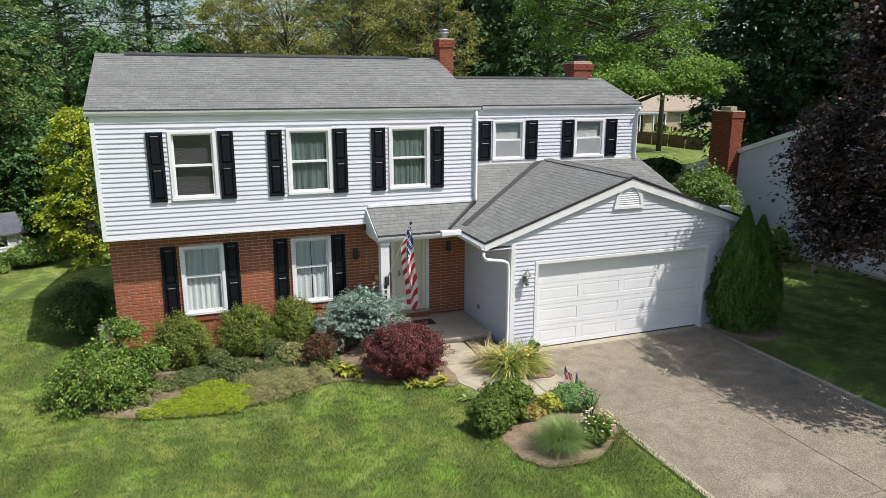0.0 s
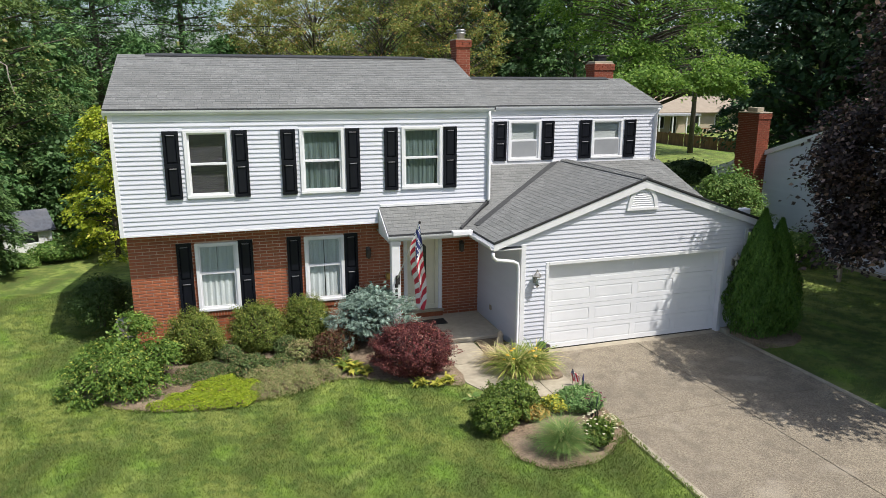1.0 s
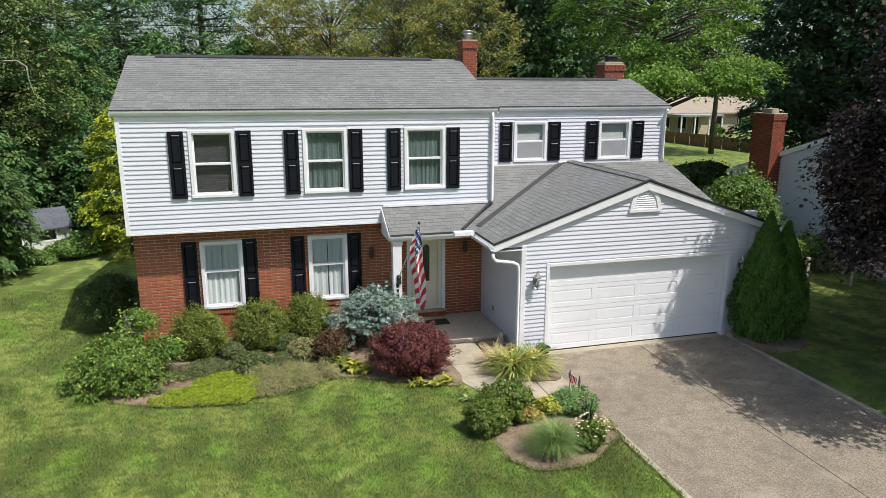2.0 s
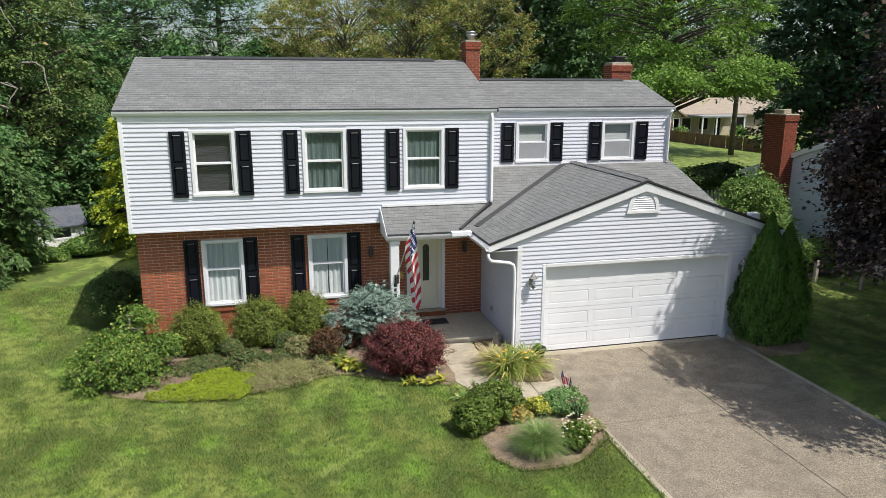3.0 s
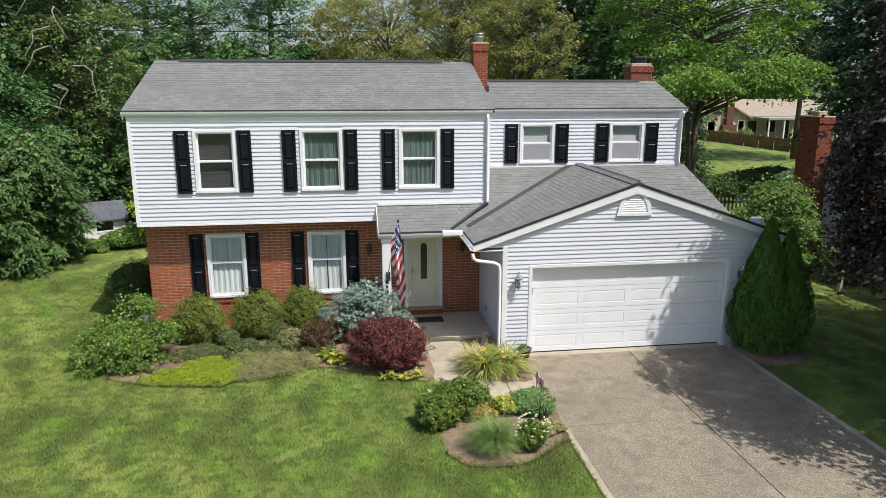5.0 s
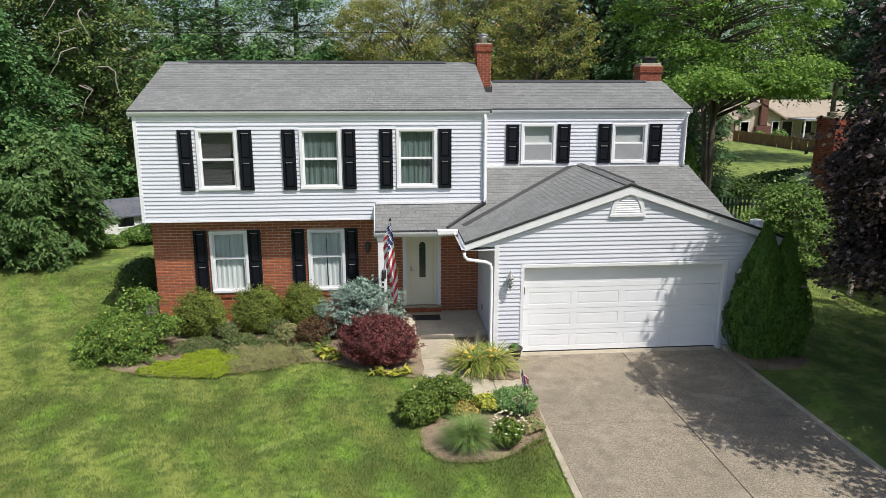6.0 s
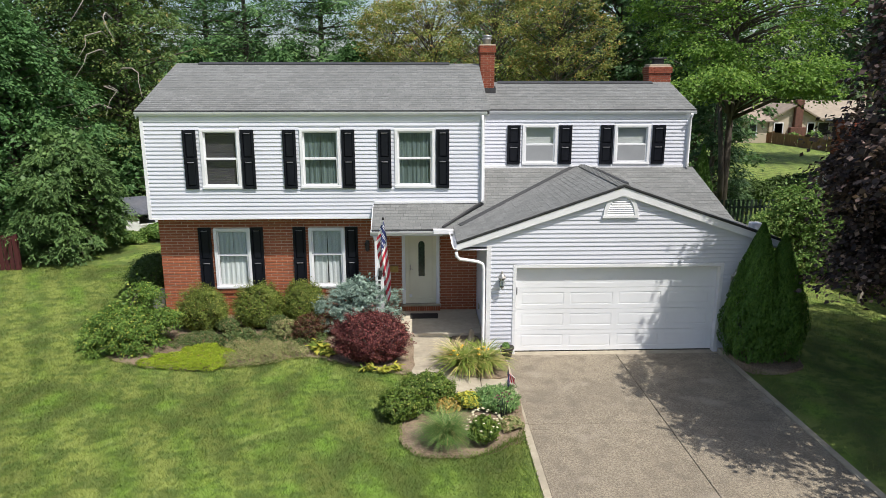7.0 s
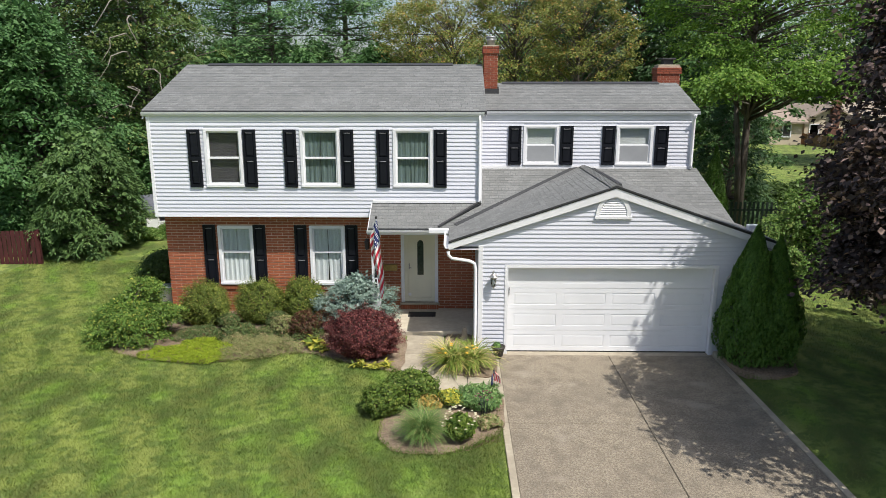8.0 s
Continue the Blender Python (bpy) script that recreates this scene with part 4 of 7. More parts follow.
tagged(ground, "mown green lawn with dry straw-coloured patches", "lawn", kind="structure")

drive = part("driveway", boxes((DX0 + 0.01, DX1 - 0.01, -30, YG + 0.10, -0.35, -0.082)), JOINT)
tagged(drive, "weathered exposed aggregate concrete driveway with joints", "driveway", kind="structure")
JX = 9.83
for y0, y1 in ((10.10, 13.60), (6.6, 10.095), (3.1, 6.595), (-0.4, 3.095), (-6.0, -0.42), (-14.0, -6.02), (-30.0, -14.02)):
    for x0, x1 in ((DX0 + 0.13, JX - 0.006), (JX + 0.006, DX1 - 0.13)):
        part("slab", boxes((x0, x1, y0, y1 - 0.006, -0.3, -0.06), bevel=0.008), CONCRETE, drive)
for x0, x1 in ((DX0, DX0 + 0.125), (DX1 - 0.125, DX1)):
    y = -30.0
    for y1 in (-14.0, -6.0, -0.4, 3.1, 6.6, 10.1, 13.35):
        part("edge_strip", boxes((x0, x1, y + 0.006, y1 - 0.006, -0.3, -0.045), bevel=0.006), SMOOTHCON, drive, "paler concrete edge strip")
        y = y1
part("threshold", boxes((GDOOR[0] - 0.1, GDOOR[1] + 0.1, YG - 0.10, YG + 0.18, -0.3, -0.057), bevel=0.004), SMOOTHCON, drive, "pale concrete strip before the garage door")
tagged(part("concrete_block", boxes((12.30, 12.86, 13.30, 13.56, -0.15, 0.05), bevel=0.015), SMOOTHCON), "rough concrete block beside the garage corner", "block")

walkway = part("walkway", slab([(4.98, 14.49), (4.98, 12.3), (5.2, 11.7), (5.9, 11.25), (7.07, 11.2), (7.07, 11.95), (6.3, 12.0), (5.95, 12.5), (5.92, 14.49)], -0.15, 0.035), JOINT)
tagged(walkway, "pale concrete garden walk from the porch to the driveway", "path", kind="structure")
for o in ([(4.99, 14.48), (4.99, 13.25), (5.91, 13.25), (5.91, 14.48)], [(4.99, 13.235), (4.99, 12.3), (5.22, 11.75), (5.98, 12.25), (5.91, 12.6), (5.91, 13.235)], [(5.24, 11.735), (5.9, 11.27), (6.45, 11.23), (6.45, 11.98), (6.25, 12.02), (6.0, 12.23)], [(6.465, 11.23), (7.06, 11.21), (7.06, 11.94), (6.465, 11.98)]):
    part("slab", slab(o, -0.1, 0.055), SMOOTHCON, walkway)


BEDS = []


def bed(name, outline, z0, z1, label):
    """A planting bed with an uneven rounded rim."""
    rnd = random.Random(len(outline))
    pts = []
    n = len(outline)
    for i in range(n):
        p, q, r, s = (Vector(outline[(i + d) % n]) for d in (-1, 0, 1, 2))
        for t in (0, 0.25, 0.5, 0.75):
            c = 0.5 * ((2 * q) + (r - p) * t + (2 * p - 5 * q + 4 * r - s) * t * t + (3 * q - p - 3 * r + s) * t ** 3)
            pts.append((c.x + rnd.uniform(-.03, .03), c.y + rnd.uniform(-.03, .03)))
    BEDS.append(pts)
    ob = part(name, slab(pts, z0, z1), MULCH)
    return tagged(ob, label, "planting bed", kind="structure")


bed("front_bed", [(-2.7, 14.4), (-2.2, 13.55), (-1.2, 12.92), (0.1, 12.66), (1.3, 12.95), (2.5, 13.3), (3.3, 12.98), (4.2, 12.5), (4.97, 12.35), (4.97, 14.3), (4.5, 16.2), (1.0, 16.3), (-1.8, 16.3), (-2.6, 15.8)], -0.1, 0.058, "brown bark mulch bed along the house front")
bed("island_bed", [(4.85, 10.3), (4.80, 9.6), (4.92, 9.05), (5.35, 8.78), (5.9, 8.74), (6.35, 8.95), (6.72, 9.30), (7.06, 9.65), (7.06, 11.15), (5.9, 11.15), (5.3, 11.0)], -0.1, 0.052, "brown bark mulch island bed beside the driveway")
bed("lily_bed", [(5.96, 12.5), (6.3, 12.05), (7.05, 12.0), (7.05, 13.4), (6.7, 13.55), (6.6, 14.47), (5.96, 14.47)], -0.1, 0.08, "brown mulch bed with daylilies beside the walk")
bed("side_bed", [(12.46, 13.5), (12.46, 12.7), (12.7, 12.2), (13.2, 12.05), (13.75, 12.4), (13.85, 13.2), (13.2, 13.7)], -0.1, 0.07, "brown mulch bed round the arborvitae")


# ---- plants ----
def leaf_mesh(name, centres, normals, length, width, mat, rng, parent=None, label="", fold=0.15, along=None, cutoff=None):
    """One mesh of many small leaves, each a folded four-cornered blade."""
    n = len(centres)
    nor = normals / np.maximum(np.linalg.norm(normals, axis=1, keepdims=True), 1e-6)
    rand = rng.normal(size=(n, 3)) if along is None else along + 0.25 * rng.normal(size=(n, 3))
    t = rand - nor * np.sum(rand * nor, axis=1, keepdims=True)
    t /= np.maximum(np.linalg.norm(t, axis=1, keepdims=True), 1e-6)
    b = np.cross(nor, t)
    s = rng.uniform(0.65, 1.3, size=(n, 1))
    co = np.empty((n, 4, 3), dtype=np.float32)
    co[:, 0] = centres - t * length * 0.5 * s
    co[:, 1] = centres + b * width * 0.5 * s + nor * fold * width * s
    co[:, 2] = centres + t * length * 0.5 * s
    co[:, 3] = centres - b * width * 0.5 * s + nor * fold * width * s
    me = bpy.data.meshes.new(name)
    me.vertices.add(4 * n)
    me.vertices.foreach_set("co", co.ravel())
    me.loops.add(4 * n)
    me.loops.foreach_set("vertex_index", np.arange(4 * n, dtype=np.int32))
    me.polygons.add(n)
    me.polygons.foreach_set("loop_start", np.arange(0, 4 * n, 4, dtype=np.int32))
    me.update(calc_edges=True)
    me.materials.append(mat)
    ob = new(name, me)
    return held(ob, parent, label) if parent else ob


def blob_points(blobs, n, rng, depth=0.35, low=-0.6):
    """Points and outward ways in the outer shells of a union of ellipsoids (x, y, z, rx, ry, rz)."""
    blobs = np.array(blobs, dtype=float)
    area = (blobs[:, 3] * blobs[:, 5]) ** 1.0
    pick = rng.choice(len(blobs), size=int(n * 1.6), p=area / area.sum())
    d = rng.normal(size=(len(pick), 3))
    d /= np.linalg.norm(d, axis=1, keepdims=True)
    d[:, 2] = np.where(d[:, 2] < low, -d[:, 2], d[:, 2])
    r = 1 - depth * rng.random(len(pick)) ** 2
    B = blobs[pick]
    p = B[:, :3] + d * r[:, None] * B[:, 3:]
    inside = np.zeros(len(p), bool)
    for i, q in enumerate(blobs):
        e = np.sum(((p - q[:3]) / q[3:]) ** 2, axis=1)
        inside |= (e < 0.5) & (pick != i)
    keep = ~inside
    out = d / B[:, 3:]
    out /= np.linalg.norm(out, axis=1, keepdims=True)
    return p[keep][:n], out[keep][:n]


def stems(x, y, z, h, r, n, rng, parent, mat=None, spread=0.6):
    bm = bmesh.new()
    for i in range(n):
        a, s = rng.uniform(0, 6.28), rng.uniform(0.2, 1.0) * spread
        p0 = (x + 0.05 * math.cos(a), y + 0.05 * math.sin(a), z - 0.05)
        p1 = (x + s * 0.4 * math.cos(a), y + s * 0.4 * math.sin(a), z + h * 0.4)
        p2 = (x + s * math.cos(a), y + s * math.sin(a), z + h * 0.85)
        tube(bm, [p0, p1, p2], [r, r * 0.7, r * 0.35], 5)
    return part("stem", bm, mat or BARK, parent, smooth=True)


def lumps(x, y, z, rx, ry, rz, n, rng, size=0.45, spread=0.75):
    """A main ellipsoid broken up by smaller ones on its surface."""
    out = [(x, y, z, rx * 0.78, ry * 0.78, rz * 0.8)]
    for _ in range(n):
        d = rng.normal(size=3)
        d /= np.linalg.norm(d)
        d[2] = abs(d[2]) * 1.0 - 0.35
        k = rng.uniform(0.45, 1.05) * size
        out.append((x + d[0] * rx * spread, y + d[1] * ry * spread, z + d[2] * rz * spread, rx * k, ry * k, rz * k))
    return out


def shrub(name, x, y, z, rx, ry, h, mat, count, length, width, label, category, seed, nl=26, up=0.4, jitter=0.7, size=0.36, depth=0.45, group="", spread=0.78):
    rng = np.random.default_rng(seed)
    ob = thing(name, x, y, z, label, category, group)
    rz = h * 0.56
    blobs = lumps(x, y, z + h - rz * 0.98, rx, ry, rz, nl, rng, size, spread)
    p, o = blob_points(blobs, count, rng, depth)
    ok = p[:, 2] > z + 0.02
    p, o = p[ok], o[ok]
    cz = z + h - rz * 0.98
    t = np.clip((cz - p[:, 2]) / rz, 0, 1)
    wide = np.minimum(1.45, 1 / np.sqrt(np.maximum(0.3, 1 - 0.75 * t * t)))
    p[:, 0], p[:, 1] = x + (p[:, 0] - x) * wide, y + (p[:, 1] - y) * wide
    f = 4.2 / max(rx, 0.3) ** 0.5
    wave = np.sin(f * p[:, 0] + 1.7 * f * p[:, 2] + seed) * np.sin(1.3 * f * p[:, 1] - f * p[:, 2] + 2 * seed) + 0.6 * np.sin(2.6 * f * p[:, 0] - 2.1 * f * p[:, 1] + 2.3 * f * p[:, 2])
    p += o * (wave * 0.05 * h)[:, None]
    stray = rng.random(len(p)) < 0.12
    p[stray] += o[stray] * (rng.random((int(stray.sum()), 1)) * 0.14 * h)
    nrm = o + jitter * rng.normal(size=o.shape) + np.array([0, 0, up])
    leaf_mesh("leaves", p, nrm, length, width, mat, rng, ob)
    inner, oo = blob_points([(x, y, z + h - rz * 0.98, rx * 0.72, ry * 0.72, rz * 0.74)], count // 6, rng, 0.2)
    leaf_mesh("inner_leaves", inner, oo + 0.5 * rng.normal(size=oo.shape), length * 2.2, width * 2.4, mat, rng, ob)
    stems(x, y, z, h * 0.8, 0.018, 9, rng, ob, spread=rx * 0.5)
    return ob


def branchy(name, x, y, z, rx, ry, h, mat, n, per, length, width, label, category, seed, group="", uneven=0.3, spray=0.11, flat=1.0, up=0.5, jitter=0.6, low=-0.35, start=0.45, peaks=(), drape=0.0, wood=None, shaggy=0.6, fill=0.9):
    """A shrub of many branches fanned out from its foot, each carrying its own spray of leaves."""
    rng = np.random.default_rng(seed)
    ob = thing(name, x, y, z, label, category, group)
    bm, P, N, A = bmesh.new(), [], [], []
    cz = z + 0.42 * h
    goals = []
    for k in range(n):
        a, s = rng.uniform(0, 6.283), rng.uniform(low, 1.0)
        c, r = math.sqrt(1 - s * s), 1 - uneven * rng.random() ** 1.2 + (0.10 if rng.random() < 0.12 else 0)
        r *= 1 + 0.10 * math.sin(3 * a + seed) + 0.07 * math.sin(7 * a + 4 * s)
        goals.append((x + rx * r * c * math.cos(a), y + ry * r * c * math.sin(a), cz + (0.58 * h * r * s if s > 0 else 0.9 * (0.42 * h) * s / -low)))
    for px, py, ph, m, w in peaks:
        goals += [(x + px + rng.normal() * w, y + py + rng.normal() * w, z + ph * rng.uniform(0.72, 1.0)) for _ in range(m)]
    for g in goals:
        g = np.array([g[0], g[1], max(g[2], z + 0.05)])
        f = np.array([x + 0.22 * (g[0] - x), y + 0.22 * (g[1] - y), z - 0.03])
        m = 0.5 * (f + g) + np.array([0, 0, 0.10 * h + drape])
        tube(bm, [tuple(f), tuple(0.25 * f + 0.5 * m + 0.25 * g), tuple(g)], [0.010, 0.007, 0.003], 3)
        t = start + (1.04 - start) * rng.random((per, 1)) ** 0.75
        q = (1 - t) ** 2 * f + 2 * t * (1 - t) * m + t * t * g
        way = 2 * (1 - t) * (m - f) + 2 * t * (g - m)
        way /= np.linalg.norm(way, axis=1, keepdims=True)
        off = rng.normal(size=(per, 3))
        off *= spray * h * (1.2 - 0.45 * t) * rng.random((per, 1)) ** 0.5 / np.linalg.norm(off, axis=1, keepdims=True)
        off[:, 2] *= flat
        P.append(q + off), A.append(way + shaggy * off / (spray * h))
        N.append((q - np.array([x, y, z + 0.3 * h])) / h + off / (spray * h) * 0.5 + np.array([0, 0, up]))
    part("stem", bm, wood or BARK, ob, smooth=True)
    P, N, A = np.concatenate(P), np.concatenate(N), np.concatenate(A)
    ok = P[:, 2] > z + 0.01
    P, N, A = P[ok], N[ok], A[ok]
    leaf_mesh("leaves", P, N + jitter * rng.normal(size=N.shape), length, width, mat, rng, ob, along=A)
    q, o = blob_points([(x, y, cz, rx * fill, ry * fill, 0.58 * h * fill)] + [(x + px, y + py, z + ph * 0.6, w * 1.4, w * 1.4, ph * 0.28) for px, py, ph, m, w in peaks], len(P) // 4, rng, 0.25, -0.9)
    q[:, 2] = np.maximum(q[:, 2], z + 0.03)
    leaf_mesh("inner_leaves", q, o + 0.6 * rng.normal(size=o.shape), length * 1.7, max(width, length * 0.4) * 1.7, mat, rng, ob)
    return ob


BOXWOOD = foliage("boxwood_leaf", (0.060, 0.088, 0.014), (0.160, 0.200, 0.036), (0.25, 0.25, 0.06), 0.09, 3.0)
HOLLY = foliage("holly_leaf", (0.040, 0.075, 0.012), (0.135, 0.195, 0.030), (0.18, 0.21, 0.05), 0.12, 3.0)
DARKBOX = foliage("dark_boxwood_leaf", (0.030, 0.058, 0.014), (0.072, 0.115, 0.028), None, 0, 2.0)
GREENSHRUB = foliage("fresh_green_leaf", (0.050, 0.100, 0.018), (0.155, 0.245, 0.045), (0.28, 0.30, 0.06), 0.10, 2.0)
GOLDMAT = foliage("golden_sedum_leaf", (0.13, 0.190, 0.012), (0.27, 0.330, 0.022), (0.36, 0.35, 0.04), 0.05, 5.0)
GREYMAT = foliage("grey_green_leaf", (0.13, 0.155, 0.052), (0.245, 0.258, 0.105), (0.32, 0.24, 0.14), 0.22, 4.0)
HERB = foliage("herb_leaf", (0.045, 0.075, 0.022), (0.10, 0.14, 0.045), (0.17, 0.14, 0.06), 0.15, 4.0)
BLUESPRUCE = foliage("blue_spruce_needle", (0.090, 0.138, 0.110), (0.195, 0.268, 0.220), (0.26, 0.33, 0.28), 0.2, 3.0, 0.15)
BARBERRY = foliage("barberry_leaf", (0.046, 0.016, 0.016), (0.145, 0.036, 0.036), (0.24, 0.085, 0.065), 0.14, 2.6)
REDBROWN = foliage("bronze_leaf", (0.06, 0.025, 0.015), (0.12, 0.055, 0.03), (0.09, 0.10, 0.03), 0.2, 4.0)
HOSTA = foliage("yellow_hosta_leaf", (0.20, 0.21, 0.03), (0.44, 0.40, 0.07), (0.09, 0.13, 0.02), 0.25, 4.0)
AMBER = foliage("amber_leaf", (0.26, 0.17, 0.04), (0.40, 0.30, 0.09), (0.16, 0.17, 0.05), 0.3, 6.0)
YELLOWFL = foliage("yellow_flower", (0.30, 0.29, 0.04), (0.46, 0.42, 0.06), (0.12, 0.18, 0.04), 0.4, 6.0)
MINT = foliage("mint_leaf", (0.085, 0.17, 0.05), (0.165, 0.27, 0.085), (0.24, 0.32, 0.13), 0.1, 5.0)
TUFT = foliage("tuft_grass", (0.075, 0.14, 0.035), (0.165, 0.25, 0.07), (0.30, 0.30, 0.12), 0.1, 3.0)
LILY = foliage("daylily_leaf", (0.10, 0.155, 0.028), (0.26, 0.30, 0.06), (0.42, 0.36, 0.14), 0.25, 3.0)
STRAW = foliage("dry_stalk", (0.36, 0.30, 0.16), (0.48, 0.42, 0.25), None, 0, 3.0)
WHITEPETAL = surface("cream_petal", (0.60, 0.56, 0.38), (0.50, 0.45, 0.28), 40.0, rough=0.7, vary="island")
YELLOWPETAL = surface("yellow_petal", (0.75, 0.45, 0.03), (0.65, 0.35, 0.02), 40.0, rough=0.7)
MAROON = surface("maroon_flower", (0.16, 0.03, 0.05), (0.10, 0.02, 0.03), 40.0, rough=0.8)
ARBOR = foliage("arborvitae_spray", (0.036, 0.085, 0.012), (0.11, 0.21, 0.034), None, 0, 3.0)

for i, (x, y, r, h) in enumerate(((-0.38, 15.35, 0.62, 1.09), (1.02, 15.55, 0.66, 1.12), (2.12, 15.72, 0.54, 1.12))):
    branchy("boxwood_bush", x, y, 0.05, r, r * 0.9, h, BOXWOOD, 230, 75, 0.038, 0.022, "rounded green boxwood bush in front of the brick wall", "bush", 10 + i, group="boxwoods under the windows", uneven=0.10, spray=0.13, start=0.80, low=-0.9)
shrub("boxwood_bush", -2.75, 18.3, 0.03, 0.80, 1.3, 1.45, DARKBOX, 8000, 0.05, 0.032, "large dark green boxwood in the shade beside the house", "bush", 20)
branchy("barberry", 4.08, 13.20, 0.05, 0.97, 0.84, 1.18, BARBERRY, 300, 92, 0.036, 0.018, "dense rounded dark red barberry bush", "bush", 23, uneven=0.24, spray=0.085, low=-1.0, start=0.68, jitter=0.55, fill=0.84, shaggy=0.3)
branchy("bronze_shrub", 2.42, 14.35, 0.05, 0.40, 0.36, 0.72, REDBROWN, 60, 60, 0.035, 0.022, "small bronze-red shrub in the mulch bed", "shrub", 24, low=-0.5, start=0.6)
branchy("holly_bush", 5.30, 10.75, 0.05, 0.62, 0.50, 0.67, HOLLY, 120, 90, 0.036, 0.024, "low glossy green bush beside the walk", "bush", 25, uneven=0.2, spray=0.14, low=-1.0, start=0.74)
branchy("holly_bush", 4.80, 10.28, 0.05, 0.44, 0.40, 0.58, HOLLY, 90, 84, 0.036, 0.024, "low glossy green bush beside the walk", "bush", 26, uneven=0.2, spray=0.15, low=-1.0, start=0.74)
branchy("low_shrub", 1.9, 14.55, 0.05, 0.45, 0.35, 0.5, GREYMAT, 50, 50, 0.045, 0.018, "low olive brown perennial in the mulch bed", "shrub", 27)
branchy("low_shrub", 0.75, 14.0, 0.05, 0.55, 0.40, 0.40, HERB, 50, 50, 0.045, 0.022, "low green perennial in the mulch bed", "shrub", 28)


def mat_plant(name, patches, h, mat, count, length, width, label, seed):
    """A low spreading ground cover from overlapping flat mounds (x, y, rx, ry)."""
    rng = np.random.default_rng(seed)
    cx, cy = sum(p[0] for p in patches) / len(patches), sum(p[1] for p in patches) / len(patches)
    ob = thing(name, cx, cy, 0.07, label, "ground cover")
    blobs = []
    for x, y, rx, ry in patches:
        for _ in range(14):
            a, r = rng.uniform(0, 6.28), math.sqrt(rng.random()) * 0.8
            blobs.append((x + rx * r * math.cos(a), y + ry * r * math.sin(a), 0.07, rx * 0.35, ry * 0.35, h * rng.uniform(0.6, 1.15) * (1.1 - 0.6 * r)))
    p, o = blob_points(blobs, count, rng, 0.3, 0.0)
    leaf_mesh("leaves", p, o + 0.6 * rng.normal(size=o.shape) + np.array([0, 0, 0.8]), length, width, mat, rng, ob)
    return ob


mat_plant("golden_ground_cover", [(-0.6, 13.08, 0.60, 0.40), (-0.1, 12.95, 0.65, 0.36), (0.4, 12.90, 0.50, 0.36), (0.15, 12.80, 0.5, 0.22), (0.0, 13.35, 0.75, 0.45), (0.15, 13.68, 0.60, 0.34), (0.55, 13.3, 0.40, 0.40)], 0.19, GOLDMAT, 30000, 0.030, 0.021, "bright yellow-green golden sedum mat at the bed edge", 30)
mat_plant("grey_ground_cover", [(1.2, 13.1, 0.55, 0.4), (1.85, 13.3, 0.6, 0.42), (1.4, 13.6, 0.6, 0.4), (2.2, 13.45, 0.35, 0.3), (0.85, 13.75, 0.4, 0.3)], 0.34, GREYMAT, 20000, 0.045, 0.012, "grey-green low ground cover with pinkish tips", 31)
mat_plant("green_ground_cover", [(0.5, 14.05, 0.7, 0.35), (1.0, 14.25, 0.7, 0.4), (-0.3, 14.1, 0.5, 0.3), (1.6, 14.35, 0.6, 0.4), (-0.2, 14.45, 0.7, 0.3), (0.6, 14.75, 0.6, 0.3), (1.7, 14.85, 0.6, 0.3), (2.6, 14.2, 0.5, 0.35)], 0.26, HERB, 16000, 0.04, 0.022, "low green ground cover between the shrubs", 32)


def rosette(name, x, y, n, length, width, mat, label, category, seed, lift=0.8, z=0.06, droop=1.0, segs=5, parts=None):
    """Arching strap leaves from one crown."""
    rng = np.random.default_rng(seed)
    ob = thing(name, x, y, z, label, category)
    verts, faces = [], []
    for _ in range(n):
        a, L, el = rng.uniform(0, 6.283), length * rng.uniform(0.6, 1.15), lift * rng.uniform(0.6, 1.25)
        w = width * rng.uniform(0.7, 1.2)
        px, py, pz = x + rng.normal() * 0.05, y + rng.normal() * 0.05, z
        hx, hy = math.cos(a), math.sin(a)
        base = len(verts)
        for k in range(segs + 1):
            f = k / segs
            ww = w * (1 - f ** 2.2) * (0.55 + 0.9 * f if f < 0.5 else 1.0) * 0.5
            e = el - droop * 1.9 * f
            verts.append((px - hy * ww, py + hx * ww, pz)), verts.append((px + hy * ww, py - hx * ww, pz))
            px, py, pz = px + hx * math.cos(e) * L / segs, py + hy * math.cos(e) * L / segs, max(z + 0.005, pz + math.sin(e) * L / segs)
        for k in range(segs):
            q = base + 2 * k
            faces.append((q, q + 1, q + 3, q + 2))
    mesh_part("leaves", verts, faces, mat, ob)
    return ob


rosette("ornamental_grass", 5.62, 9.25, 1500, 0.78, 0.009, TUFT, "arching tuft of fine pale green ornamental grass", "ornamental grass", 40, 1.38, droop=1.0)
rosette("daylily_clump", 6.15, 12.42, 380, 0.92, 0.030, LILY, "arching yellow-green daylily clump with yellow flowers", "daylily", 41, 1.2, droop=0.95)
rosette("daylily_clump", 6.58, 12.45, 340, 0.88, 0.030, LILY, "arching yellow-green daylily clump with yellow flowers", "daylily", 42, 1.2, droop=0.95)
rosette("dry_daylily_clump", 5.95, 13.0, 200, 0.75, 0.022, STRAW, "withered straw-coloured daylily clump beside the walk", "daylily", 43, 1.15, droop=0.9)
for i, (x, y, s) in enumerate(((2.85, 13.62, 0.42), (2.75, 13.85, 0.36), (3.05, 13.45, 0.30))):
    rosette("hosta", x, y, 60, s * 0.8, 0.13, HOSTA, "yellow-green hosta with broad leaves", "hosta", 44 + i, 1.15, droop=0.9)
